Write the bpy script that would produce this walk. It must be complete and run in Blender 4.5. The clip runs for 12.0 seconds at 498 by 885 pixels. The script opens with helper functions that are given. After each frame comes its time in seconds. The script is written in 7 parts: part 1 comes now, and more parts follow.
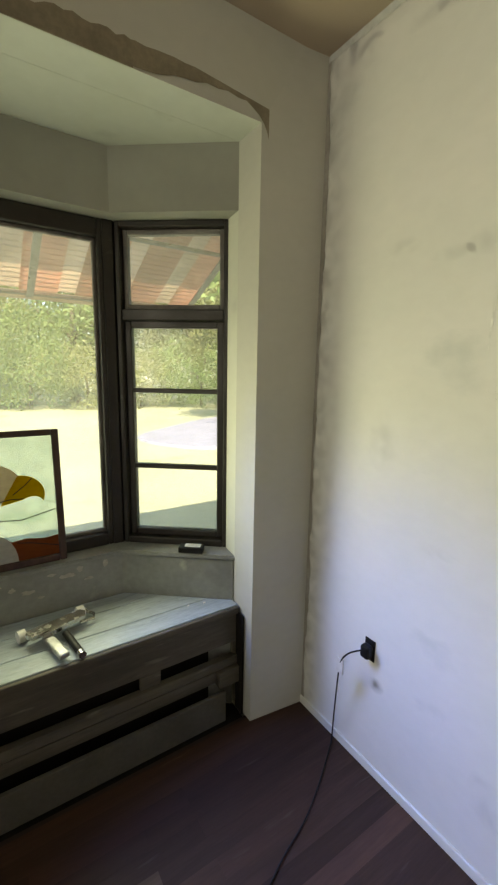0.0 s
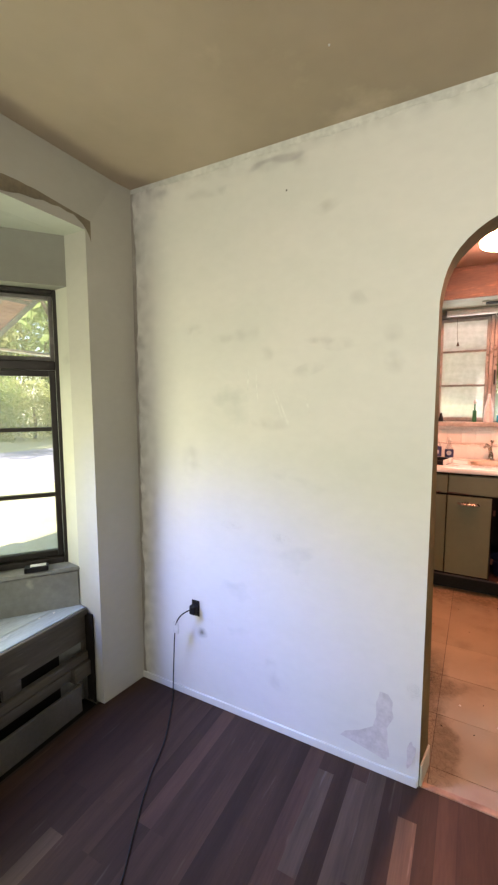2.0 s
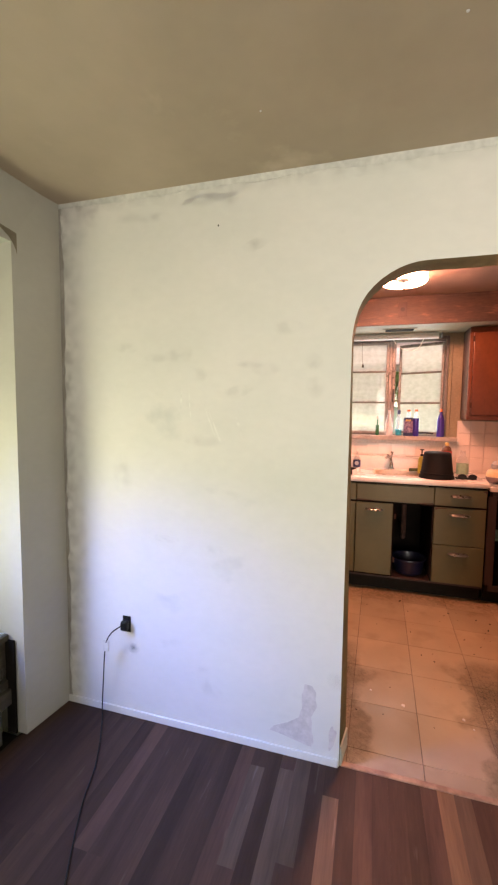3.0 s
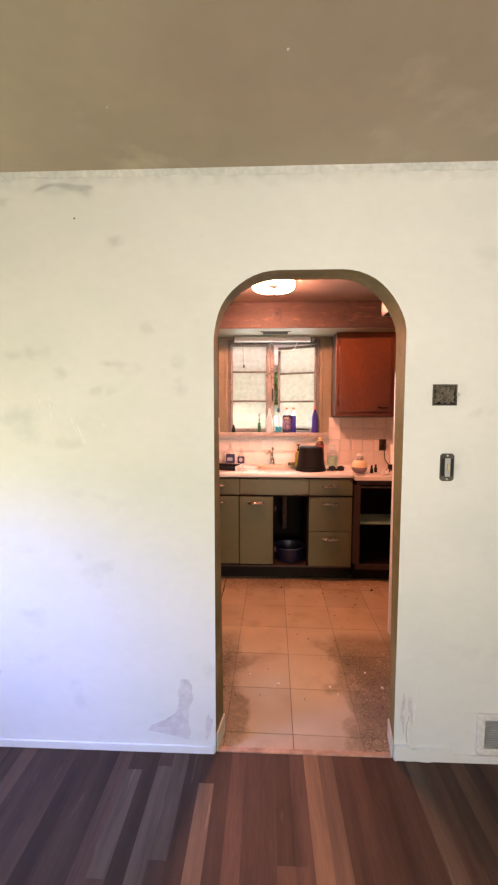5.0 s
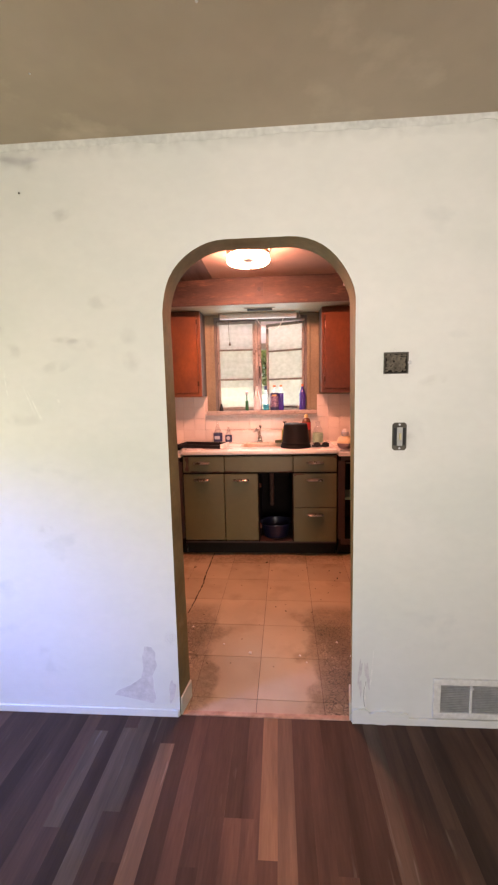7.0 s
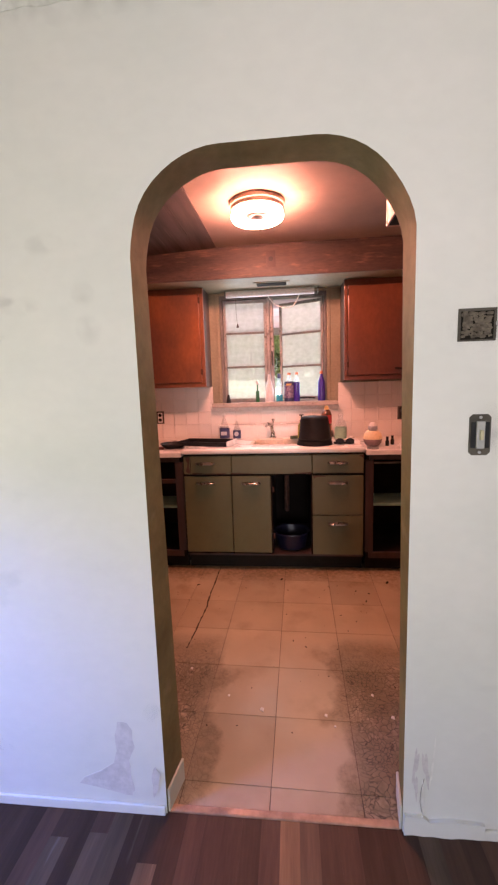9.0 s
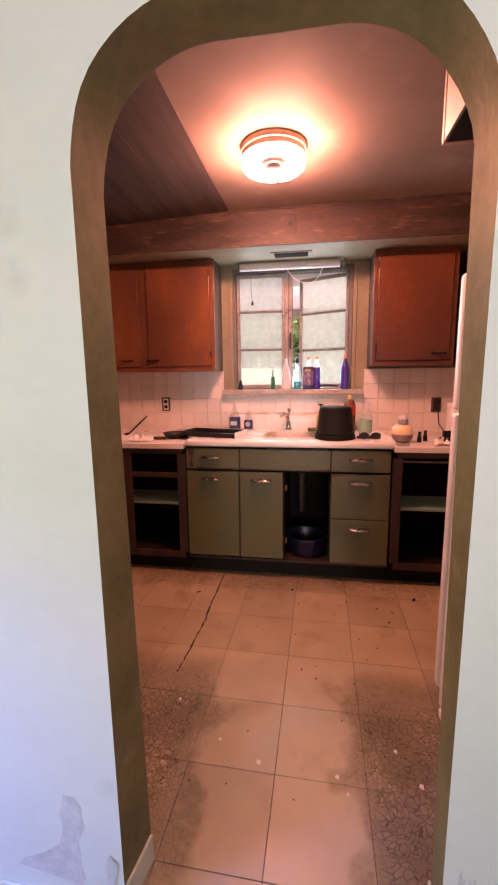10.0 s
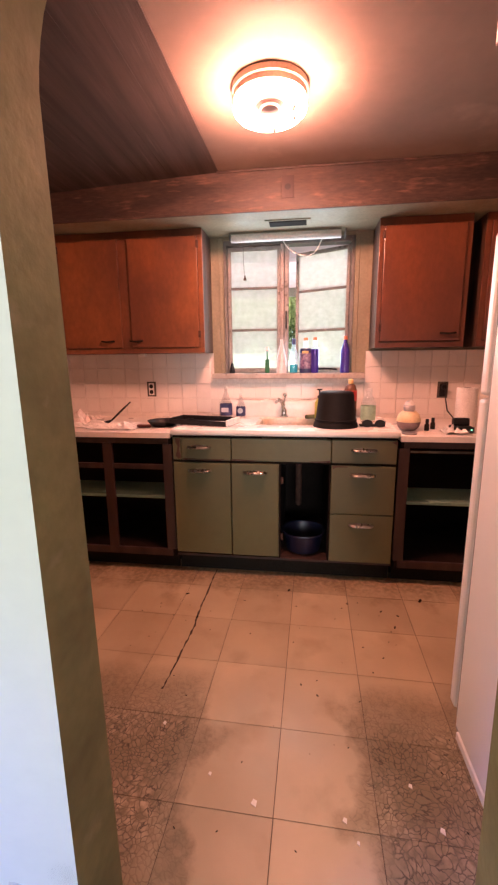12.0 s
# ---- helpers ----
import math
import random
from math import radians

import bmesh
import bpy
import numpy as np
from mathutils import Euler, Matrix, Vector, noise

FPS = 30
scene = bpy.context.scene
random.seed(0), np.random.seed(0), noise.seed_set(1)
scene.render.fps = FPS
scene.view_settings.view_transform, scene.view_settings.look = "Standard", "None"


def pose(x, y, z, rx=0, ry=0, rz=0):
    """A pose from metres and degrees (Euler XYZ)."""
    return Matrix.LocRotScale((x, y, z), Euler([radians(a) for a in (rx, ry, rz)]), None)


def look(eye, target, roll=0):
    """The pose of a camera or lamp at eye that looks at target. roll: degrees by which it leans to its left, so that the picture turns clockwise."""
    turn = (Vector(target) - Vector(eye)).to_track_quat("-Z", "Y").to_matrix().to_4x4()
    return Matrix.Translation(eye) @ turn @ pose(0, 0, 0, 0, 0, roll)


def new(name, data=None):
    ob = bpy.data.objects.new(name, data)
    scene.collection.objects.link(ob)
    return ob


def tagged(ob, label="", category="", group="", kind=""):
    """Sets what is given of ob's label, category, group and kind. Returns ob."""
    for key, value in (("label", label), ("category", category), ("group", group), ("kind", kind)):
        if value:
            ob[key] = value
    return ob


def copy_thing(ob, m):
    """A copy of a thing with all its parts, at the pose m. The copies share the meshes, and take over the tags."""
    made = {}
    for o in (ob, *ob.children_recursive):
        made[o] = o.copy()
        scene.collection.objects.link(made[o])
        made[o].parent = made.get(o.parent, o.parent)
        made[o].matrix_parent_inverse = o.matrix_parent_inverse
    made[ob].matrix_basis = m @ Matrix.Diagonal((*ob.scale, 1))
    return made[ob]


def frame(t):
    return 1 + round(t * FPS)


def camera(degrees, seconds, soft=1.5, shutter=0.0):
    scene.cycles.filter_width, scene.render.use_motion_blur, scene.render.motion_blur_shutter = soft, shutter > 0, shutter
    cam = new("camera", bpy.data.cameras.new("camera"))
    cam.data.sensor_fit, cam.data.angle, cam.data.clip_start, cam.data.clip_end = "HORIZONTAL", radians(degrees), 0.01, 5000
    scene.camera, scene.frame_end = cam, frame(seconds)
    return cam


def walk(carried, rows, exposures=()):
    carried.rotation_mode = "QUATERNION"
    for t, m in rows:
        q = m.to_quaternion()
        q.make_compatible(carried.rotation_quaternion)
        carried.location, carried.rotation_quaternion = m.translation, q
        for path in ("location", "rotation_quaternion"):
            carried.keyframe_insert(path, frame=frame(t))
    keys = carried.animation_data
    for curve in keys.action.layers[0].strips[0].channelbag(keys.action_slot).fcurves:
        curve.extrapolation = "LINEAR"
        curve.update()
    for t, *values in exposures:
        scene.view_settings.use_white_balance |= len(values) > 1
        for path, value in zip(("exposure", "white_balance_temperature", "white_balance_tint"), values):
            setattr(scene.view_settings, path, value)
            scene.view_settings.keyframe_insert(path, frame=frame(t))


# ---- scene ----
cam = camera(62.3, 12.0, soft=2.3)
PATH = [
    (0, (0.025, 0.128, 1.36), (1.108, 1.774, 1.018), 1.0),
    (0.5, (-0.138, 0.074, 1.371), (1.207, 1.525, 1.078), 0.7),
    (1, (-0.251, -0.027, 1.397), (1.255, 1.263, 1.136), 0.3),
    (1.5, (-0.365, -0.142, 1.388), (1.282, 0.968, 1.147), 0.0),
    (2, (-0.437, -0.144, 1.409), (1.317, 0.794, 1.204), -0.1),
    (2.5, (-0.509, -0.103, 1.428), (1.33, 0.662, 1.241), 0.3),
    (3, (-0.554, -0.12, 1.449), (1.358, 0.444, 1.289), 0.7),
    (3.5, (-0.563, -0.135, 1.455), (1.392, 0.257, 1.31), 1.1),
    (5.3, (-0.57, -0.311, 1.449), (1.421, -0.247, 1.277), 0.0),
    (5.5, (-0.581, -0.36, 1.434), (1.41, -0.297, 1.253), 0.0),
    (6, (-0.583, -0.434, 1.423), (1.406, -0.357, 1.228), -0.5),
    (6.5, (-0.58, -0.452, 1.419), (1.405, -0.339, 1.201), -0.9),
    (7, (-0.565, -0.487, 1.412), (1.415, -0.344, 1.165), -1.2),
    (7.2, (-0.55, -0.506, 1.402), (1.427, -0.353, 1.14), -1.1),
    (8.8, (-0.13, -0.456, 1.387), (1.843, -0.288, 1.108), -1.6),
    (9, (-0.066, -0.464, 1.374), (1.904, -0.259, 1.097), -1.8),
    (9.5, (0.123, -0.513, 1.36), (2.08, -0.225, 1.069), -1.5),
    (10, (0.284, -0.493, 1.34), (2.233, -0.187, 1.014), -0.7),
    (10.5, (0.423, -0.47, 1.332), (2.379, -0.204, 1.009), -0.6),
    (11, (0.471, -0.452, 1.327), (2.422, -0.188, 0.976), -0.5),
    (11.5, (0.492, -0.459, 1.322), (2.438, -0.189, 0.948), -0.6),
    (12, (0.51, -0.453, 1.317), (2.453, -0.187, 0.924), -0.6),
]
EXPOSURES = [(0, 1.54, 7750, 1), (0.5, 1.68, 7500, 1), (1, 1.86, 7250, 1), (1.5, 1.97, 7150, 2), (2, 1.99, 7150, 7), (3.5, 2.13, 7250, 10), (5.5, 2.23, 7150, 12), (7, 2.14, 6950, 15), (9, 1.96, 6350, 18), (10, 2.02, 6350, 17), (10.5, 2.10, 6150, 11), (11, 2.20, 5800, 5), (12, 2.30, 6050, 8)]
walk(cam, [(t, look(eye, target, roll)) for t, eye, target, roll in PATH], EXPOSURES)

# ---- world, sun and lamps ----
world = bpy.data.worlds.new("sky")
scene.world = world
world.use_nodes = True
wn = world.node_tree.nodes
sky = wn.new("ShaderNodeTexSky")
sky.sky_type = "NISHITA"
sky.sun_disc = False
sky.sun_elevation = radians(41.6)
sky.sun_rotation = radians(213.7)
world.node_tree.links.new(sky.outputs[0], wn["Background"].inputs[0])
wn["Background"].inputs[1].default_value = 0.15

sun_data = bpy.data.lights.new("sun", "SUN")
sun_data.energy = 5.0
sun_data.angle = radians(0.5)
sun_data.color = (1.0, 0.95, 0.86)
sun = new("sun", sun_data)
sun.matrix_world = look((-4, -6, 6.4), (0, 0, 0))


def area_lamp(name, eye, target, w, h, energy, color, spread=180):
    d = bpy.data.lights.new(name, "AREA")
    d.shape, d.size, d.size_y, d.energy, d.color = "RECTANGLE", w, h, energy, color
    d.spread = radians(spread)
    ob = new(name, d)
    ob.matrix_world = look(eye, target)
    return ob


# daylight that comes in at the window openings: blue from the sky above, yellow-green off the sunlit lawn below
area_lamp("bay_sky_light", (0.16, 1.58, 1.50), (0.98, 0.30, -0.08), 0.4, 0.42, 1.85, (0.15, 0.28, 1.0), 60)
area_lamp("bay_lawn_light", (0.24, 1.735, 0.98), (0.24, -0.6, 1.35), 0.42, 0.5, 2.6, (0.97, 1.0, 0.72))
area_lamp("bay_lawn_light", (-0.55, 1.58, 1.10), (1.10, -0.95, 1.05), 0.6, 0.5, 0.35, (0.97, 1.0, 0.80), 75)
# fill lamp from behind, at an unseen window added in the west wall
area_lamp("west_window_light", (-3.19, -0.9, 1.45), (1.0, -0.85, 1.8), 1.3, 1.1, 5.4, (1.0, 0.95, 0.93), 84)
area_lamp("kitchen_window_light", (3.55, -0.32, 1.67), (2.0, -0.32, 1.67), 0.75, 0.8, 1.8, (0.85, 0.93, 1.0))

# ---- helpers for materials ----


def mat(name, c1, c2, scale=6.0, rough=0.6, bump=0.15, metal=0.0, fine=60.0, stretch=(1, 1, 1), lo=0.35, hi=0.65, c3=None, spots=0.0, coord="Object", per_object=0.0, spec=0.5, bumpdist=0.004, rough_var=0.12, fv=0.1):
    """A surface with a coarse and a fine variation, wear spots, varied gloss and relief."""
    m = bpy.data.materials.new(name)
    m.use_nodes = True
    nt = m.node_tree
    n, l = nt.nodes, nt.links
    bsdf = n["Principled BSDF"]
    tc = n.new("ShaderNodeTexCoord")
    mp = n.new("ShaderNodeMapping")
    mp.inputs["Scale"].default_value = stretch
    if coord == "World":
        geo = n.new("ShaderNodeNewGeometry")
        l.new(geo.outputs["Position"], mp.inputs["Vector"])
    else:
        l.new(tc.outputs[coord], mp.inputs["Vector"])
    src = mp.outputs[0]
    if per_object:
        info = n.new("ShaderNodeObjectInfo")
        add = n.new("ShaderNodeVectorMath")
        add.operation = "MULTIPLY_ADD"
        l.new(info.outputs["Random"], add.inputs[0])
        add.inputs[1].default_value = (37.0, 53.0, 71.0)
        l.new(src, add.inputs[2])
        src = add.outputs[0]
    big = n.new("ShaderNodeTexNoise")
    big.inputs["Scale"].default_value, big.inputs["Detail"].default_value = scale, 5
    small = n.new("ShaderNodeTexNoise")
    small.inputs["Scale"].default_value, small.inputs["Detail"].default_value = fine, 4
    l.new(src, big.inputs["Vector"])
    l.new(src, small.inputs["Vector"])
    ramp = n.new("ShaderNodeMapRange")
    ramp.inputs["From Min"].default_value, ramp.inputs["From Max"].default_value = lo, hi
    l.new(big.outputs["Fac"], ramp.inputs["Value"])
    mix = n.new("ShaderNodeMix")
    mix.data_type = "RGBA"
    mix.inputs["A"].default_value, mix.inputs["B"].default_value = (*c1, 1), (*c2, 1)
    l.new(ramp.outputs[0], mix.inputs["Factor"])
    color = mix.outputs["Result"]
    if c3 is not None:
        sp = n.new("ShaderNodeTexNoise")
        sp.inputs["Scale"].default_value, sp.inputs["Detail"].default_value = scale * 2.3, 6
        off = n.new("ShaderNodeVectorMath")
        off.inputs[1].default_value = (11.3, 4.7, 8.1)
        l.new(src, off.inputs[0])
        l.new(off.outputs[0], sp.inputs["Vector"])
        sr = n.new("ShaderNodeMapRange")
        sr.inputs["From Min"].default_value, sr.inputs["From Max"].default_value = 0.62 - spots, 0.74 - spots
        l.new(sp.outputs["Fac"], sr.inputs["Value"])
        mx = n.new("ShaderNodeMix")
        mx.data_type = "RGBA"
        l.new(sr.outputs[0], mx.inputs["Factor"])
        l.new(color, mx.inputs["A"])
        mx.inputs["B"].default_value = (*c3, 1)
        color = mx.outputs["Result"]
    hsv = n.new("ShaderNodeHueSaturation")
    fr = n.new("ShaderNodeMapRange")
    fr.inputs["From Min"].default_value, fr.inputs["From Max"].default_value = 0.3, 0.7
    fr.inputs["To Min"].default_value, fr.inputs["To Max"].default_value = 1 - fv, 1 + fv
    l.new(small.outputs["Fac"], fr.inputs["Value"])
    value = fr.outputs[0]
    if per_object:
        mr = n.new("ShaderNodeMapRange")
        mr.inputs["To Min"].default_value, mr.inputs["To Max"].default_value = 1 - per_object, 1 + per_object
        l.new(info.outputs["Random"], mr.inputs["Value"])
        mul = n.new("ShaderNodeMath")
        mul.operation = "MULTIPLY"
        l.new(mr.outputs[0], mul.inputs[0])
        l.new(value, mul.inputs[1])
        value = mul.outputs[0]
    l.new(value, hsv.inputs["Value"])
    l.new(color, hsv.inputs["Color"])
    l.new(hsv.outputs[0], bsdf.inputs["Base Color"])
    rr = n.new("ShaderNodeMapRange")
    rr.inputs["From Min"].default_value, rr.inputs["From Max"].default_value = 0.3, 0.7
    rr.inputs["To Min"].default_value, rr.inputs["To Max"].default_value = max(0.03, rough - rough_var), min(1, rough + rough_var)
    l.new(big.outputs["Fac"], rr.inputs["Value"])
    l.new(rr.outputs[0], bsdf.inputs["Roughness"])
    bsdf.inputs["Metallic"].default_value = metal
    bsdf.inputs["Specular IOR Level"].default_value = spec
    if bump:
        bp = n.new("ShaderNodeBump")
        bp.inputs["Strength"].default_value, bp.inputs["Distance"].default_value = bump, bumpdist
        l.new(small.outputs["Fac"], bp.inputs["Height"])
        l.new(bp.outputs[0], bsdf.inputs["Normal"])
    return m


def glass(name, tint=(1, 1, 1), rough=0.0, trans=1.0):
    m = bpy.data.materials.new(name)
    m.use_nodes = True
    b = m.node_tree.nodes["Principled BSDF"]
    b.inputs["Base Color"].default_value = (*tint, 1)
    b.inputs["Transmission Weight"].default_value = trans
    b.inputs["Roughness"].default_value = rough
    b.inputs["IOR"].default_value = 1.45
    return m


def pane_glass(name, gloss=0.06, haze=0.03, haze_color=(0.8, 0.8, 0.78)):
    """Thin window glass: clear, with a weak reflection and a pale dusty film that also paints haze."""
    m = bpy.data.materials.new(name)
    m.use_nodes = True
    nt = m.node_tree
    n, l = nt.nodes, nt.links
    n.remove(n["Principled BSDF"])
    tr = n.new("ShaderNodeBsdfTransparent")
    gl = n.new("ShaderNodeBsdfGlossy")
    gl.inputs["Roughness"].default_value = 0.02
    df = n.new("ShaderNodeBsdfTranslucent")
    df.inputs["Color"].default_value = (*haze_color, 1)
    noise_t = n.new("ShaderNodeTexNoise")
    noise_t.inputs["Scale"].default_value = 7
    mr = n.new("ShaderNodeMapRange")
    mr.inputs["To Min"].default_value, mr.inputs["To Max"].default_value = haze * 0.7, haze * 1.3
    l.new(noise_t.outputs["Fac"], mr.inputs["Value"])
    m1, m2 = n.new("ShaderNodeMixShader"), n.new("ShaderNodeMixShader")
    m1.inputs[0].default_value = gloss
    l.new(tr.outputs[0], m1.inputs[1])
    l.new(gl.outputs[0], m1.inputs[2])
    l.new(mr.outputs[0], m2.inputs[0])
    l.new(m1.outputs[0], m2.inputs[1])
    l.new(df.outputs[0], m2.inputs[2])
    l.new(m2.outputs[0], n["Material Output"].inputs[0])
    return m


def glow(name, color, strength):
    m = bpy.data.materials.new(name)
    m.use_nodes = True
    b = m.node_tree.nodes["Principled BSDF"]
    b.inputs["Base Color"].default_value = (0.9, 0.9, 0.9, 1)
    b.inputs["Emission Color"].default_value = (*color, 1)
    b.inputs["Emission Strength"].default_value = strength
    return m


def stain(name, color, strength, edge="round"):
    """Thin film for dirty marks and painted shade: dense in its middle, or along one edge, and breaking up outwards."""
    m = bpy.data.materials.new(name)
    m.use_nodes = True
    nt = m.node_tree
    n, l = nt.nodes, nt.links
    b = n["Principled BSDF"]
    b.inputs["Base Color"].default_value = (*color, 1)
    b.inputs["Roughness"].default_value = 0.85
    tc, geo = n.new("ShaderNodeTexCoord"), n.new("ShaderNodeNewGeometry")
    sp = n.new("ShaderNodeSeparateXYZ")
    l.new(tc.outputs["Generated"], sp.inputs[0])

    def op(kind, a, c):
        x = n.new("ShaderNodeMath")
        x.operation, x.use_clamp = kind, kind == "MULTIPLY"
        for k, v in ((0, a), (1, c)):
            if isinstance(v, (int, float)):
                x.inputs[k].default_value = v
            else:
                l.new(v, x.inputs[k])
        return x.outputs[0]
    if edge == "round":
        d = op("SQRT", op("ADD", op("POWER", op("SUBTRACT", sp.outputs[1], 0.5), 2), op("POWER", op("SUBTRACT", sp.outputs[2], 0.5), 2)), 0)
        fall = op("SUBTRACT", 1.0, op("MULTIPLY", d, 2.0))
    else:
        fall = op("POWER", sp.outputs["xyz".index(edge)], 1.6)
    nz = n.new("ShaderNodeTexNoise")
    nz.inputs["Scale"].default_value, nz.inputs["Detail"].default_value = 19, 7
    l.new(geo.outputs["Position"], nz.inputs["Vector"])
    uneven = n.new("ShaderNodeMapRange")
    uneven.inputs["From Min"].default_value, uneven.inputs["From Max"].default_value = 0.35, 0.65
    uneven.inputs["To Min"].default_value = 0.05
    l.new(nz.outputs["Fac"], uneven.inputs["Value"])
    f = op("MULTIPLY", op("MULTIPLY", fall, uneven.outputs[0]), strength * 1.6)
    tr, mx = n.new("ShaderNodeBsdfTransparent"), n.new("ShaderNodeMixShader")
    l.new(f, mx.inputs[0])
    l.new(tr.outputs[0], mx.inputs[1])
    l.new(b.outputs[0], mx.inputs[2])
    l.new(mx.outputs[0], n["Material Output"].inputs[0])
    return m


def leafy(name, c1, c2, share=0.4):
    """A thin sheet, leaf or panel, that also glows with the light behind it."""
    m = mat(name, c1, c2, 2.0, 0.6, 0.0, fine=9, coord="World", per_object=0.2)
    n, l = m.node_tree.nodes, m.node_tree.links
    tl, mx = n.new("ShaderNodeBsdfTranslucent"), n.new("ShaderNodeMixShader")
    b = n["Principled BSDF"]
    l.new(b.inputs["Base Color"].links[0].from_socket, tl.inputs["Color"])
    mx.inputs[0].default_value = share
    l.new(b.outputs[0], mx.inputs[1])
    l.new(tl.outputs[0], mx.inputs[2])
    l.new(mx.outputs[0], n["Material Output"].inputs[0])
    return m


M = {}
M["wall"] = mat("white_wall_paint", (0.745, 0.735, 0.70), (0.675, 0.69, 0.65), 1.4, 0.62, 0.12, fine=22, c3=(0.62, 0.63, 0.60), spots=-0.02, coord="World", stretch=(1, 1, 1.6), fv=0.015)
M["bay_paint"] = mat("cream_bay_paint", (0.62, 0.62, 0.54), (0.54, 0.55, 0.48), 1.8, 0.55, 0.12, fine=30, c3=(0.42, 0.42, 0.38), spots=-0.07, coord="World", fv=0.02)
M["plaster"] = mat("bare_tan_plaster", (0.25, 0.215, 0.155), (0.195, 0.165, 0.12), 9, 0.9, 0.5, fine=80, coord="World")
M["plaster_grey"] = mat("grey_unpainted_strip", (0.27, 0.255, 0.225), (0.37, 0.355, 0.32), 8, 0.85, 0.4, fine=70, coord="World")
M["patch"] = mat("grey_beige_filler", (0.61, 0.59, 0.58), (0.55, 0.53, 0.53), 12, 0.8, 0.2, coord="World")
M["smudge"] = stain("faint_grey_scuff", (0.36, 0.375, 0.34), 0.046)
# dirty corner strips that also carry the corner's shade
M["corner_dirt_shade"] = stain("dark_grey_corner_dirt_shade", (0.28, 0.27, 0.25), 0.10, "y")
M["corner_dirt_shade_n"] = stain("dark_grey_corner_dirt_shade_side", (0.27, 0.25, 0.22), 0.24, "x")
M["paint_drip"] = mat("thick_white_paint_run", (0.78, 0.78, 0.74), (0.74, 0.74, 0.70), 9, 0.4, 0.05)
M["ceiling"] = mat("tan_ceiling_paint", (0.50, 0.41, 0.315), (0.405, 0.332, 0.253), 1.1, 0.75, 0.12, fine=14, c3=(0.57, 0.48, 0.37), spots=0.0, coord="World", fv=0.02)
M["kceiling"] = mat("mottled_brown_ceiling", (0.245, 0.195, 0.155), (0.18, 0.14, 0.112), 1.3, 0.75, 0.15, fine=20, coord="World", fv=0.03, c3=(0.28, 0.225, 0.18), spots=0.0)
M["darkboard"] = mat("dark_brown_boards", (0.06, 0.043, 0.033), (0.035, 0.026, 0.021), 3, 0.75, 0.3, fine=30, stretch=(0.4, 6, 6), coord="World", c3=(0.09, 0.07, 0.056), spots=0.0)
M["soffit"] = mat("worn_brown_soffit_paint", (0.034, 0.023, 0.019), (0.062, 0.038, 0.029), 6.0, 0.6, 0.3, fine=50, stretch=(1, 0.45, 2.4), coord="World", c3=(0.125, 0.075, 0.053), spots=0.03, lo=0.35, hi=0.62, fv=0.3)
M["olive_wall"] = mat("olive_arch_paint", (0.235, 0.195, 0.085), (0.160, 0.130, 0.058), 3.0, 0.75, 0.35, fine=34, coord="World", c3=(0.29, 0.235, 0.14), spots=-0.03, fv=0.10, lo=0.35, hi=0.65, spec=0.3)
M["kwall"] = mat("drab_olive_kitchen_wall", (0.30, 0.27, 0.18), (0.24, 0.21, 0.14), 3, 0.6, 0.2, coord="World")
M["grey_paint"] = mat("chipped_grey_sill_paint", (0.28, 0.285, 0.265), (0.21, 0.215, 0.205), 3, 0.5, 0.3, fine=40, coord="World", c3=(0.52, 0.50, 0.42), spots=-0.035)
# worn grey seat paint, with blue sky light mixed into its colour
M["seat_paint"] = mat("worn_grey_sky_tinted_seat_paint", (0.44, 0.50, 0.55), (0.33, 0.38, 0.42), 3, 0.26, 0.3, fine=30, stretch=(1, 5, 1), coord="World", c3=(0.22, 0.20, 0.17), spots=-0.045)
M["bench_wood"] = mat("old_drab_bench_wood", (0.10, 0.088, 0.066), (0.058, 0.051, 0.040), 4, 0.7, 0.4, fine=40, stretch=(0.6, 4, 4), coord="World", c3=(0.17, 0.155, 0.12), spots=-0.03)
M["bench_panel"] = mat("dull_olive_grey_panel", (0.092, 0.086, 0.070), (0.066, 0.061, 0.050), 3, 0.65, 0.2, coord="World")
M["dark"] = mat("near_black_and_void_shade", (0.014, 0.012, 0.010), (0.020, 0.017, 0.014), 5, 0.9, 0.1, spec=0.1)
M["frame_brown"] = mat("dark_brown_window_frame", (0.022, 0.017, 0.014), (0.015, 0.012, 0.010), 5, 0.45, 0.3, fine=50, c3=(0.07, 0.062, 0.055), spots=-0.08)
M["frame_grey"] = mat("weathered_grey_frame", (0.20, 0.19, 0.18), (0.13, 0.12, 0.115), 6, 0.6, 0.3, fine=50, c3=(0.36, 0.33, 0.30), spots=0.0)
M["frame_pale"] = mat("peeling_white_frame", (0.36, 0.33, 0.31), (0.24, 0.215, 0.20), 9, 0.6, 0.4, fine=60, c3=(0.09, 0.07, 0.055), spots=0.02)
# the film on both panes paints the washed-out haze over the garden
M["glass"] = pane_glass("window_glass", 0.012, 0.20, (0.97, 0.97, 0.92))
M["glass_dusty_haze"] = pane_glass("dusty_window_glass_haze", 0.03, 0.54, (0.96, 0.92, 1.0))
M["plank"] = mat("brown_oak_strip", (0.084, 0.043, 0.028), (0.053, 0.028, 0.019), 1.6, 0.5, 0.15, fine=14, stretch=(1.0, 10, 10), coord="Object", per_object=0.2, c3=(0.13, 0.085, 0.06), spots=-0.05, spec=0.2)
M["plank_tan"] = mat("worn_tan_oak_strip", (0.132, 0.076, 0.043), (0.090, 0.052, 0.031), 1.6, 0.46, 0.15, fine=14, stretch=(1.0, 14, 14), coord="Object", per_object=0.15, c3=(0.24, 0.165, 0.11), spots=-0.02, spec=0.3)
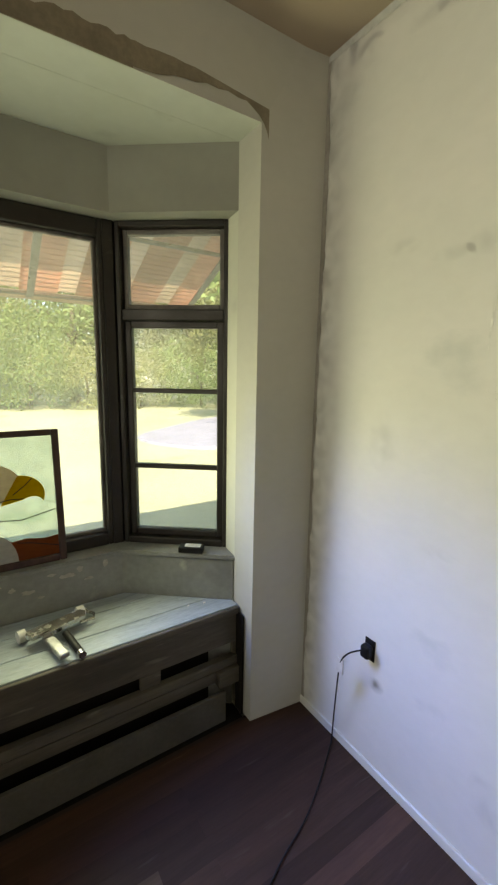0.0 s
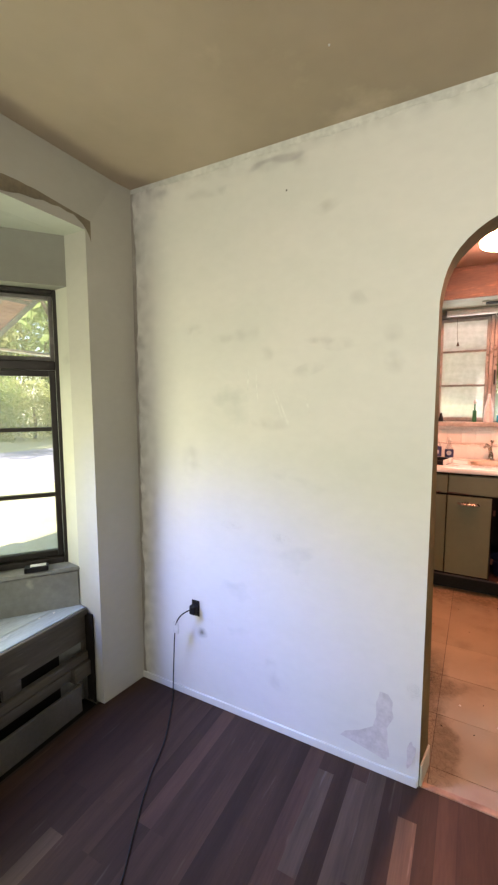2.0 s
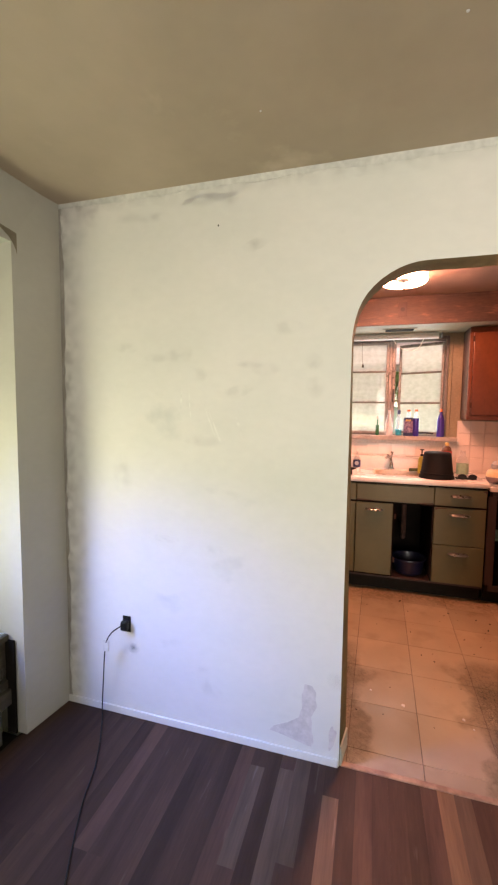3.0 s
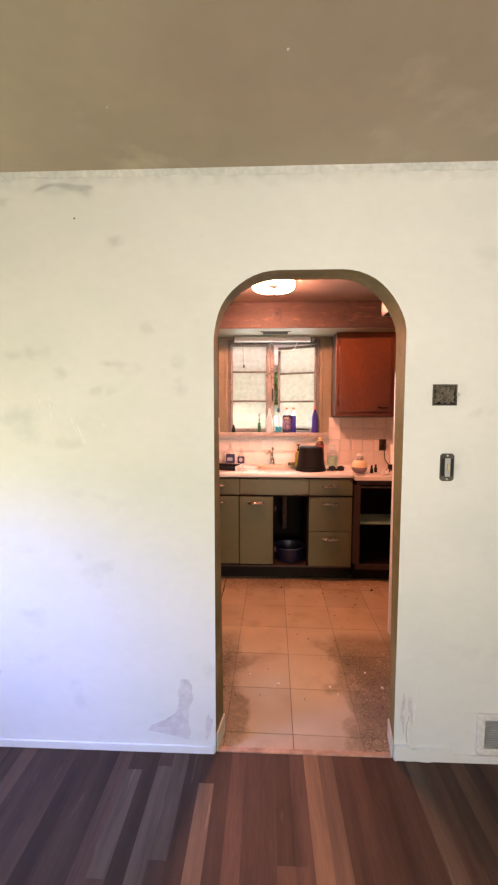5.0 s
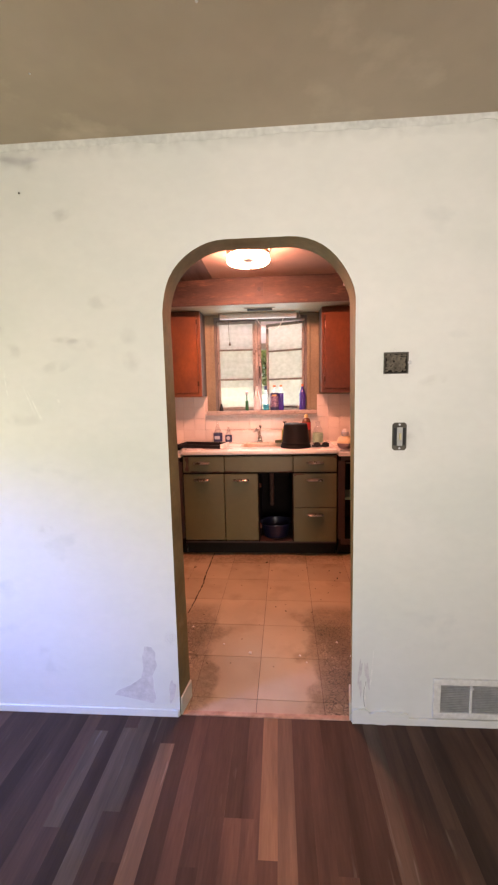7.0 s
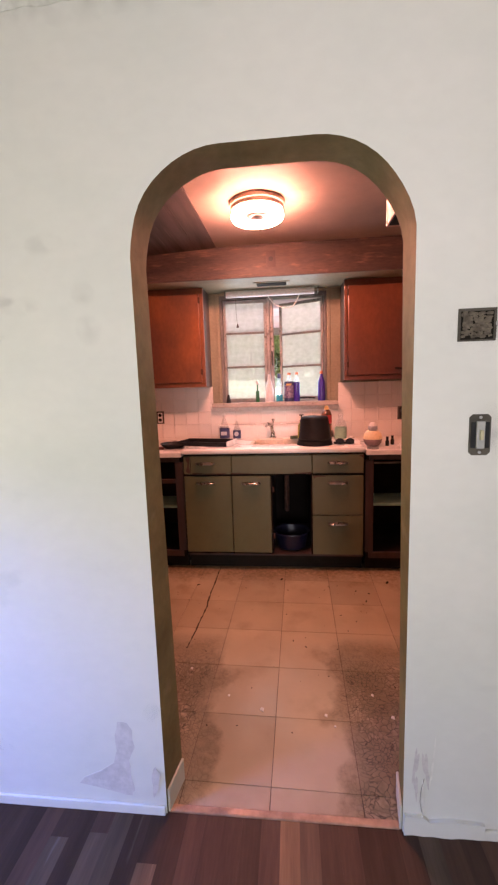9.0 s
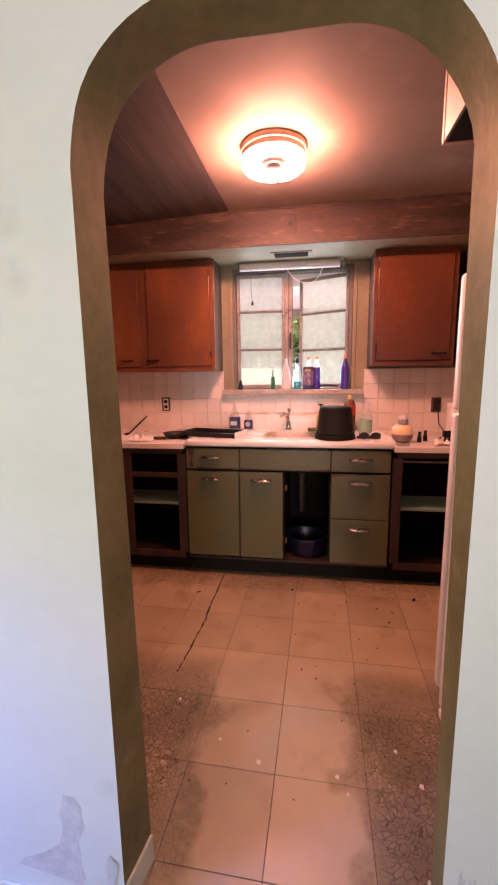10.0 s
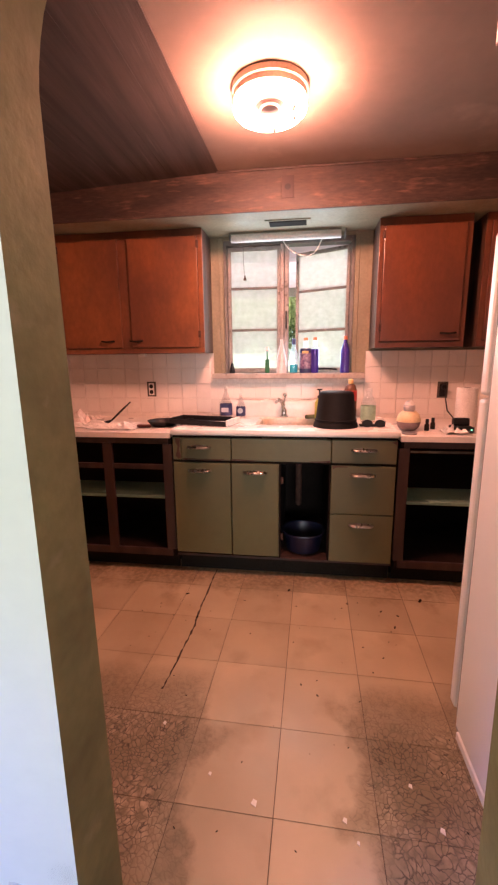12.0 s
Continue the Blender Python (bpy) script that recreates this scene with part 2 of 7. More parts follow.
M["plank_dark"] = mat("dark_brown_oak_strip", (0.060, 0.031, 0.020), (0.041, 0.022, 0.014), 1.6, 0.5, 0.15, fine=14, stretch=(1.0, 10, 10), coord="Object", per_object=0.22, c3=(0.10, 0.073, 0.056), spots=-0.05, spec=0.2)
M["plank_honey"] = mat("honey_oak_strip", (0.21, 0.115, 0.057), (0.145, 0.080, 0.042), 1.6, 0.46, 0.15, fine=14, stretch=(1.0, 14, 14), coord="Object", per_object=0.08, spec=0.3)
M["plank_grey"] = mat("worn_greyed_oak_strip", (0.108, 0.070, 0.047), (0.068, 0.044, 0.030), 1.6, 0.5, 0.15, fine=14, stretch=(1.0, 12, 12), coord="Object", per_object=0.15, c3=(0.155, 0.122, 0.095), spots=0.0, spec=0.2)
M["gap"] = mat("dark_floor_joint", (0.03, 0.018, 0.013), (0.04, 0.024, 0.017), 20, 0.8, 0.1)
M["tile_gap"] = mat("brown_tile_joint", (0.10, 0.065, 0.042), (0.07, 0.045, 0.03), 20, 0.8, 0.1)
# the bay's cream darkened to hold the backlit shade of the header
M["bay_header"] = mat("shaded_cream_header_paint", (0.37, 0.37, 0.325), (0.29, 0.29, 0.255), 1.8, 0.55, 0.12, fine=30, coord="World", fv=0.02)
M["brass"] = mat("worn_threshold_metal", (0.40, 0.27, 0.19), (0.28, 0.18, 0.12), 20, 0.5, 0.2, metal=0.3)
M["black"] = mat("black_plastic", (0.010, 0.010, 0.011), (0.014, 0.014, 0.015), 20, 0.45, 0.05, spec=0.25)
M["white_plastic"] = mat("white_plastic", (0.72, 0.71, 0.68), (0.66, 0.65, 0.62), 12, 0.4, 0.05)
M["pull"] = mat("tarnished_chrome", (0.34, 0.32, 0.29), (0.22, 0.205, 0.185), 30, 0.3, 0.05, metal=1.0)
M["chrome"] = mat("worn_chrome", (0.62, 0.60, 0.57), (0.48, 0.46, 0.43), 30, 0.25, 0.05, metal=1.0)
M["steel"] = mat("dull_steel", (0.50, 0.50, 0.50), (0.38, 0.38, 0.38), 25, 0.38, 0.1, metal=0.9)
M["olive_metal"] = mat("olive_enamel_steel", (0.110, 0.106, 0.043), (0.087, 0.084, 0.034), 1.6, 0.42, 0.04, fine=25, c3=(0.10, 0.078, 0.045), spots=-0.08, coord="World", fv=0.04)
M["cab_side"] = mat("brown_cabinet_side", (0.085, 0.045, 0.032), (0.05, 0.029, 0.022), 4, 0.5, 0.2, stretch=(3, 3, 0.5), coord="World")
M["cab_brown"] = mat("dark_brown_cabinet_frame", (0.046, 0.021, 0.014), (0.026, 0.013, 0.010), 4, 0.5, 0.2, stretch=(3, 3, 0.5), coord="World")
M["cab_orange"] = mat("orange_varnished_plywood", (0.275, 0.096, 0.031), (0.10, 0.038, 0.021), 2.0, 0.34, 0.03, fine=40, stretch=(1, 1, 0.6), coord="World", lo=0.33, hi=0.68, fv=0.12, rough_var=0.08)
M["cab_red"] = mat("red_brown_varnished_plywood", (0.175, 0.058, 0.025), (0.08, 0.029, 0.018), 2.0, 0.34, 0.03, fine=40, stretch=(1, 1, 0.6), coord="World", lo=0.33, hi=0.68, fv=0.12, rough_var=0.08)
M["cab_inside"] = mat("near_black_cabinet_inside", (0.016, 0.010, 0.008), (0.010, 0.007, 0.006), 4, 0.8, 0.2, spec=0.12)
M["slat_grey"] = mat("grey_register_slats", (0.42, 0.42, 0.41), (0.35, 0.35, 0.34), 20, 0.5, 0.1)
M["mint"] = mat("mint_shelf_paint", (0.24, 0.40, 0.31), (0.19, 0.33, 0.26), 6, 0.5, 0.1)
M["enamel"] = mat("white_sink_enamel", (0.84, 0.81, 0.77), (0.78, 0.74, 0.70), 4, 0.22, 0.03, c3=(0.58, 0.5, 0.42), spots=-0.11, fv=0.02)
M["basin"] = mat("stained_basin_enamel", (0.66, 0.55, 0.42), (0.56, 0.44, 0.32), 8, 0.3, 0.05)
M["laminate"] = mat("cream_worktop_laminate", (0.74, 0.68, 0.62), (0.68, 0.62, 0.56), 6, 0.35, 0.05, fv=0.03)
M["wall_tile"] = mat("white_glazed_wall_tile", (0.80, 0.77, 0.73), (0.76, 0.72, 0.68), 3, 0.2, 0.02, per_object=0.03, fv=0.01)
M["grout"] = mat("pale_grout", (0.74, 0.70, 0.66), (0.68, 0.64, 0.60), 20, 0.9, 0.2)
M["fridge"] = mat("white_fridge_enamel", (0.86, 0.85, 0.84), (0.84, 0.83, 0.82), 3, 0.35, 0.0, fv=0.005, rough_var=0.02)
M["gasket"] = mat("grey_rubber_seal", (0.35, 0.34, 0.33), (0.28, 0.27, 0.26), 10, 0.6, 0.05)
M["lamp_pan"] = mat("yellowed_enamel_lamp_pan", (0.52, 0.42, 0.34), (0.44, 0.35, 0.28), 9, 0.5, 0.03)
M["ring"] = glow("fluorescent_ring", (1.0, 0.368, 0.24), 84.0)
# grey asphalt with the lilac blue of its shade put into the colour
M["concrete"] = mat("shade_blue_asphalt_drive", (0.33, 0.32, 0.44), (0.28, 0.27, 0.37), 1.5, 0.85, 0.2)
M["grass"] = mat("dry_summer_lawn", (0.40, 0.40, 0.25), (0.47, 0.45, 0.31), 0.35, 0.9, 0.5, fine=14, c3=(0.24, 0.31, 0.15), spots=0.0, bumpdist=0.03)
M["leaf"] = leafy("green_leaves", (0.27, 0.35, 0.13), (0.19, 0.27, 0.10), 0.5)
M["leaf_pale"] = leafy("yellow_green_leaves", (0.44, 0.45, 0.20), (0.33, 0.36, 0.16), 0.5)
M["bark"] = mat("grey_brown_bark", (0.12, 0.09, 0.065), (0.07, 0.055, 0.04), 6, 0.95, 0.8, stretch=(3, 3, 0.6), bumpdist=0.02)
M["awning_red"] = leafy("faded_orange_awning_sheet", (0.78, 0.55, 0.44), (0.71, 0.47, 0.37), 0.6)
M["awning_cream"] = leafy("faded_cream_awning_sheet", (0.82, 0.70, 0.58), (0.76, 0.64, 0.53), 0.6)
M["awning_pale"] = leafy("pale_pinkish_awning_sheet", (0.70, 0.58, 0.59), (0.64, 0.53, 0.54), 0.6)
M["siding"] = mat("pale_outer_wall", (0.5, 0.48, 0.44), (0.44, 0.42, 0.38), 2, 0.8, 0.2, coord="World")
# hub colour darkened so its steps hold against the ring's glare
M["lamp_hub"] = mat("dark_brown_lamp_hub", (0.035, 0.022, 0.017), (0.026, 0.016, 0.013), 9, 0.6, 0.03)
M["ledge"] = mat("pale_worn_ledge_paint", (0.52, 0.47, 0.43), (0.38, 0.34, 0.30), 8, 0.6, 0.4, fine=60, c3=(0.14, 0.11, 0.085), spots=-0.02)
M["over_cab"] = mat("dull_pinkish_brown_cabinet_paint", (0.34, 0.22, 0.18), (0.28, 0.17, 0.14), 3, 0.5, 0.1)
M["bucket"] = mat("dull_black_plastic", (0.008, 0.008, 0.008), (0.011, 0.011, 0.011), 12, 0.6, 0.05, spec=0.12)
M["rust"] = mat("dark_rust_chip", (0.075, 0.032, 0.02), (0.045, 0.02, 0.014), 30, 0.85, 0.4, c3=(0.13, 0.06, 0.03), spots=0.0)
M["top_stain"] = stain("grey_dirt_under_ceiling", (0.42, 0.43, 0.40), 0.07, "z")
# window wall toned down from the white: mostly its backlit shade
M["wall_n_shaded"] = mat("shaded_cream_wall_paint", (0.52, 0.51, 0.46), (0.46, 0.455, 0.41), 0.9, 0.62, 0.12, fine=22, c3=(0.40, 0.395, 0.365), spots=-0.02, coord="World", stretch=(1, 1, 1.6), fv=0.02)
# the green in this white is lawn light put into the paint
M["bay_ceiling"] = mat("lawn_lit_white_bay_ceiling_paint", (0.60, 0.63, 0.57), (0.48, 0.51, 0.46), 1.5, 0.55, 0.12, fine=30, coord="World", fv=0.02, c3=(0.38, 0.40, 0.36), spots=-0.02)
M["joint"] = mat("grey_paint_joint", (0.56, 0.575, 0.545), (0.68, 0.685, 0.65), 7, 0.7, 0.2, fine=50, coord="World", c3=(0.40, 0.40, 0.37), spots=-0.02)
M["plug_shadow"] = stain("brown_grey_plug_shadow", (0.30, 0.275, 0.24), 0.24)

# ---- helpers for shapes ----


def box(bm, lo, hi, bevel=0.0, segs=2):
    """A box between two corners, with rounded edges."""
    r = bmesh.ops.create_cube(bm, size=1)
    c = [(a + b) / 2 for a, b in zip(lo, hi)]
    s = [abs(b - a) for a, b in zip(lo, hi)]
    for v in r["verts"]:
        v.co = Vector((v.co.x * s[0] + c[0], v.co.y * s[1] + c[1], v.co.z * s[2] + c[2]))
    if bevel:
        edges = list({e for v in r["verts"] for e in v.link_edges})
        bmesh.ops.bevel(bm, geom=edges, offset=min(bevel, min(s) * 0.45), segments=segs, affect="EDGES", profile=0.5)
    return bm


def boxes(*specs, bevel=0.0):
    bm = bmesh.new()
    for lo, hi in specs:
        box(bm, lo, hi, bevel)
    return bm


def lathe(profile, n=24, at=(0, 0, 0)):
    """A turned shape from (radius, height) pairs round the vertical through at."""
    bm = bmesh.new()
    rings = []
    for r, z in profile:
        if r < 1e-5:
            rings.append([bm.verts.new((at[0], at[1], at[2] + z))])
        else:
            rings.append([bm.verts.new((at[0] + r * math.cos(2 * math.pi * k / n), at[1] + r * math.sin(2 * math.pi * k / n), at[2] + z)) for k in range(n)])
    for a, b in zip(rings, rings[1:]):
        for k in range(n):
            j = (k + 1) % n
            if len(a) == 1 and len(b) == 1:
                continue
            if len(a) == 1:
                bm.faces.new((a[0], b[j], b[k]))
            elif len(b) == 1:
                bm.faces.new((a[k], a[j], b[0]))
            else:
                bm.faces.new((a[k], a[j], b[j], b[k]))
    bmesh.ops.recalc_face_normals(bm, faces=bm.faces)
    return bm


def tube(points, radius, n=8):
    """A round bar along a line of points."""
    bm = bmesh.new()
    pts = [Vector(p) for p in points]
    rings = []
    for i, p in enumerate(pts):
        d = (pts[min(i + 1, len(pts) - 1)] - pts[max(i - 1, 0)]).normalized()
        u = d.orthogonal().normalized() if i == 0 else (u - d * u.dot(d)).normalized()
        w = d.cross(u)
        rad = radius[i] if isinstance(radius, (list, tuple)) else radius
        rings.append([bm.verts.new(p + rad * (math.cos(2 * math.pi * k / n) * u + math.sin(2 * math.pi * k / n) * w)) for k in range(n)])
    for a, b in zip(rings, rings[1:]):
        for k in range(n):
            bm.faces.new((a[k], a[(k + 1) % n], b[(k + 1) % n], b[k]))
    bm.faces.new(rings[0][::-1])
    bm.faces.new(rings[-1])
    bmesh.ops.recalc_face_normals(bm, faces=bm.faces)
    return bm


def prism(outline, lo, hi, axis="z"):
    """An outline in two coordinates drawn out along the third."""
    def put(p, h):
        return {"z": (p[0], p[1], h), "y": (p[0], h, p[1]), "x": (h, p[0], p[1])}[axis]
    bm = bmesh.new()
    a = [bm.verts.new(put(p, lo)) for p in outline]
    b = [bm.verts.new(put(p, hi)) for p in outline]
    bm.faces.new(a)
    bm.faces.new(b[::-1])
    for k in range(len(a)):
        j = (k + 1) % len(a)
        bm.faces.new((a[k], a[j], b[j], b[k]))
    bmesh.ops.recalc_face_normals(bm, faces=bm.faces)
    return bm


def mesh_of(name, bm, material, smooth=False):
    me = bpy.data.meshes.new(name)
    if smooth:
        for f in bm.faces:
            f.smooth = True
    bm.to_mesh(me)
    bm.free()
    for m in material if isinstance(material, (list, tuple)) else [material]:
        me.materials.append(m)
    if smooth:
        me.set_sharp_from_angle(angle=radians(40))
    return me


def part(name, bm, material, parent, label="", smooth=False, m=None):
    """One mesh under a thing or a part, in that thing's own coordinates."""
    ob = new(name, mesh_of(name, bm, material, smooth))
    ob.parent = parent
    if m is not None:
        ob.matrix_basis = m
    if label:
        ob["label"] = label
    return ob


def thing(name, at, label, category, group="", m=None):
    """An Empty at a thing's base, to which its parts are fixed."""
    ob = new(name)
    ob.empty_display_size = 0.1
    ob.matrix_basis = m if m is not None else pose(*at)
    return tagged(ob, label, category, group)


def solid(name, bm, material, label, category, at=(0, 0, 0), group="", smooth=False, m=None):
    """A thing of one mesh."""
    ob = new(name, mesh_of(name, bm, material, smooth))
    ob.matrix_basis = m if m is not None else pose(*at)
    return tagged(ob, label, category, group)


def structure(name, bm, material, label, smooth=False):
    ob = new(name, mesh_of(name, bm, material, smooth))
    return tagged(ob, label, name.split("_")[0], kind="structure")


def ragged(points, rnd, amount):
    """An outline with each side broken into short uneven steps."""
    out = []
    for k, p in enumerate(points):
        q = points[(k + 1) % len(points)]
        n = max(2, int(math.dist(p, q) / 0.025))
        for i in range(n):
            f = i / n
            out.append((p[0] + (q[0] - p[0]) * f + rnd.uniform(-amount, amount), p[1] + (q[1] - p[1]) * f + rnd.uniform(-amount, amount)))
    return out

# ---- the large structure ----
CEIL, KCEIL = 2.36, 2.38
WX, KX, EX = 1.06, 1.185, 3.56          # dining face and kitchen face of the arch wall, kitchen end wall
NY, KN, KS = 1.296, 1.70, -1.78
NYC = 1.266                             # the window wall where it meets the arch wall
# dining window wall, kitchen side walls
WEST, SOUTH = -3.2, -2.9

# wall with the rounded arch
AL, AR, SPRING, TOP = -0.042, -0.783, 1.722, 1.982
RX = 0.25
arch = [(AR, 0.0)]
arch += [(AR + RX - RX * math.cos(a), SPRING + (TOP - SPRING) * math.sin(a)) for a in (math.pi / 2 * k / 12 for k in range(13))]
arch += [(AL - RX + RX * math.sin(a), SPRING + (TOP - SPRING) * math.cos(a)) for a in (math.pi / 2 * k / 12 for k in range(13))]
arch += [(AL, 0.0)]
arch = [(y + 0.002 * math.sin(31 * z), z) for y, z in arch]
outline = [(SOUTH - 0.15, 0.0)] + arch + [(KN + 0.15, 0.0), (KN + 0.15, 2.5), (SOUTH - 0.15, 2.5)]
bm = prism(outline, WX, KX, "x")
for v in bm.verts:
    if v.co.x > KX - 0.001 and abs(v.co.z) < 1e-4 and AR - 0.05 < v.co.y < AL + 0.05:
        v.co.y -= 0.020          # the jambs stand a little askew
bm.normal_update()
for f in bm.faces:
    c = f.calc_center_median()
    if abs(f.normal.x) < 0.5 and AR - 0.02 < c.y < AL + 0.02 and c.z < 2.1:
        f.material_index = 1
    elif f.normal.x > 0.5:
        f.material_index = 2
structure("wall_east", bm, [M["wall"], M["olive_wall"], M["kwall"]], "white painted plaster wall with a rounded arch, olive inside the arch", smooth=True)
# window wall with the bay opening
BX0, BX1, BTOP = -1.36, 0.82, 2.112
outline = [(WEST - 0.15, 0), (BX0, 0), (BX0, BTOP), (BX1, BTOP), (BX1, 0), (WX, 0), (WX, 2.5), (WEST - 0.15, 2.5)]
bm = prism(outline, NY, NY + 0.13, "y")
for v in bm.verts:
    if v.co.x > WX - 0.001 and v.co.y < NY + 0.01:
        v.co.y = NYC
for f in bm.faces:
    c = f.calc_center_median()
    if abs(c.z - BTOP) < 0.002 and BX0 < c.x < BX1:
        f.material_index = 1
structure("wall_north", bm, [M["wall_n_shaded"], M["bay_ceiling"]], "cream-white plaster wall, shade in its colour, with a wide opening to the bay window")
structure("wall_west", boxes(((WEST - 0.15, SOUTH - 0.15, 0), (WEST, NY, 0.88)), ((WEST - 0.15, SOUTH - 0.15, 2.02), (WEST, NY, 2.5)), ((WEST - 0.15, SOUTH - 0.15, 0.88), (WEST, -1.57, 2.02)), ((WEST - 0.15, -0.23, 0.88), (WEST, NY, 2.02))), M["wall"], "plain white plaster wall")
structure("wall_south", boxes(((WEST, SOUTH - 0.15, 0), (WX, SOUTH, 2.5))), M["wall"], "plain white plaster wall")
structure("ceiling_dining", boxes(((WEST, SOUTH, CEIL), (WX, NY, 2.5))), M["ceiling"], "tan painted plaster ceiling with faint patches")
structure("floor_dining", boxes(((WEST - 0.15, SOUTH - 0.15, -0.3), (WX + 0.03, NY + 0.05, -0.018))), M["gap"], "dark brown strip wood floor, worn")

# bay alcove: side walls, knee wall, sill, header and ceiling; mirrored about its middle
MID = (BX0 + BX1) / 2


def mirrored(pts):
    return pts + [(2 * MID - x, y) for x, y in reversed(pts)]


LINE_IN = [(0.815, 1.428), (0.462, 1.711)]       # face of knee wall and header
LINE_WIN = [(0.835, 1.512), (0.490, 1.784)]      # face of the window frames
LINE_OUT = [(0.93, 1.60), (0.53, 1.92)]
bm = prism(mirrored(LINE_IN) + mirrored(LINE_OUT)[::-1], -0.3, 0.62)
structure("wall_bay_knee", bm, M["grey_paint"], "chipped grey painted low wall under the bay windows")
sill_in = [(0.822, 1.421), (0.458, 1.703)]
bm = prism(mirrored(sill_in) + mirrored(LINE_OUT)[::-1], 0.622, 0.641)
bmesh.ops.bevel(bm, geom=[e for e in bm.edges if abs(e.verts[0].co.z - e.verts[1].co.z) < 1e-4], offset=0.005, segments=2, affect="EDGES")
structure("trim_bay_sill", bm, M["grey_paint"], "grey painted wooden window sill following the bay")
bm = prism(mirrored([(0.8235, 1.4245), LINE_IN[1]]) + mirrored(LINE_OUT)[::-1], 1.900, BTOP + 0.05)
structure("wall_bay_header", bm, M["bay_header"], "cream painted plaster above the bay windows, backlit shade in its colour")
bm = prism(mirrored([(0.97, NY + 0.131), (0.93, 1.60), (0.53, 1.92)]), BTOP, 2.5)
structure("ceiling_bay", bm, M["bay_ceiling"], "white painted flat ceiling of the bay, tinted green for lawn light")
for s in (0, 1):
    pts = [(BX1, NY + 0.128), (0.833, 1.52), (0.93, 1.60), (0.97, NY + 0.128)]
    if s:
        pts = [(2 * MID - x, y) for x, y in pts]
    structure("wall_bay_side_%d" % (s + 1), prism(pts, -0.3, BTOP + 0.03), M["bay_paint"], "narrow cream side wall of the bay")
# shade under the seat is put into this floor's near-black colour
structure("floor_bay", boxes(((BX0, NY + 0.05, -0.3), (BX1, 1.80, -0.02))), M["dark"], "floor under the window seat, near-black for shade")

# kitchen shell
structure("floor_kitchen", boxes(((WX + 0.03, KS - 0.1, -0.3), (EX + 0.12, KN + 0.1, -0.003))), M["tile_gap"], "worn tan vinyl tile floor with dark joints")
structure("wall_kitchen_north", boxes(((KX, KN, 0), (EX + 0.12, KN + 0.15, 2.5))), M["kwall"], "plain drab kitchen wall")
structure("wall_kitchen_south", boxes(((KX, KS - 0.15, 0), (EX + 0.12, KS, 2.5))), M["kwall"], "plain drab kitchen wall")
KW0, KW1, KZ0, KZ1 = -0.775, 0.135, 1.205, 2.135      # opening of the kitchen window
bm = boxes(((EX, KS, 0), (EX + 0.12, KN, KZ0)), ((EX, KS, KZ1), (EX + 0.12, KN, 2.5)), ((EX, KS, KZ0), (EX + 0.12, KW0, KZ1)), ((EX, KW1, KZ0), (EX + 0.12, KN, KZ1)))
structure("wall_kitchen_east", bm, M["kwall"], "drab olive kitchen wall with white tiles below")
structure("ceiling_kitchen", boxes(((KX, KS, KCEIL), (EX, 0.063, 2.5))), M["kceiling"], "mottled dull brown kitchen ceiling")
bm = bmesh.new()
y = 0.063
rnd = random.Random(4)
while y < KN:
    w = 0.14
    z0 = KCEIL - 0.004 - 0.045 * (y - 0.063)
    z1 = KCEIL - 0.004 - 0.045 * (y + w - 0.063)
    d = rnd.uniform(0, 0.0015)
    vs = [bm.verts.new(p) for p in ((KX, y + 0.0012, z0 - d), (EX, y + 0.0012, z0 - d), (EX, y + w, z1 - d), (KX, y + w, z1 - d), (KX, y + 0.0012, 2.5), (EX, y + 0.0012, 2.5), (EX, y + w, 2.5), (KX, y + w, 2.5))]
    for q in ((0, 1, 2, 3), (4, 5, 6, 7), (0, 1, 5, 4), (1, 2, 6, 5), (2, 3, 7, 6), (3, 0, 4, 7)):
        bm.faces.new([vs[k] for k in q])
    y += w
bmesh.ops.recalc_face_normals(bm, faces=bm.faces)
structure("ceiling_boards", bm, M["darkboard"], "dark brown bare ceiling boards with open joints")
bm = boxes(((3.09, KS, 2.155), (EX, KN, KCEIL)))
for f in bm.faces:
    if f.normal.z < -0.5:
        f.material_index = 1
structure("wall_kitchen_soffit", bm, [M["soffit"], M["kwall"]], "worn brown painted soffit over the kitchen cabinets")
structure("trim_soffit_top", boxes(((3.078, KS, KCEIL - 0.014), (3.088, 0.07, KCEIL - 0.002)), bevel=0.003), M["soffit"], "thin brown edge strip where soffit meets ceiling")
structure("trim_soffit_bottom", boxes(((3.076, KS, 2.151), (3.088, KN, 2.166)), bevel=0.003), M["soffit"], "brown worn lower edge of the soffit")
# roof out of view, sized for the length of the house's shadow
structure("roof", boxes(((-3.6, -3.3, 2.5), (3.9, 2.0, 2.62)), ((-3.3, -2.8, 2.62), (3.6, 1.5, 3.3))), M["siding"], "plain unseen roof, added to cast the house shadow")
structure("wall_foundation", boxes(((-3.35, -3.05, -0.7), (3.68, 1.35, -0.31))), M["siding"], "plain foundation under the house")

# unpainted strips and ragged joints of the dining room's plaster
rnd = random.Random(11)


def strip(name, outline, axis, at, depth, material, label):
    """A thin skin of plaster with a ragged outline on a wall."""
    lo, hi = sorted((at, at + depth))
    structure(name, prism(outline, lo, hi, axis), material, label)


def band(x0, x1, edge, inner, rnd, wander):
    """A strip between a straight edge and a wandering one."""
    n = max(4, int(abs(x1 - x0) / 0.02))
    out, w = [], 0.0
    for k in range(n + 1):
        w = 0.75 * w + rnd.uniform(-wander, wander)
        out.append((x0 + (x1 - x0) * k / n, inner + w))
    return [(x0, edge)] + out + [(x1, edge)]


def upright(o):
    return [(b, a) for a, b in o]


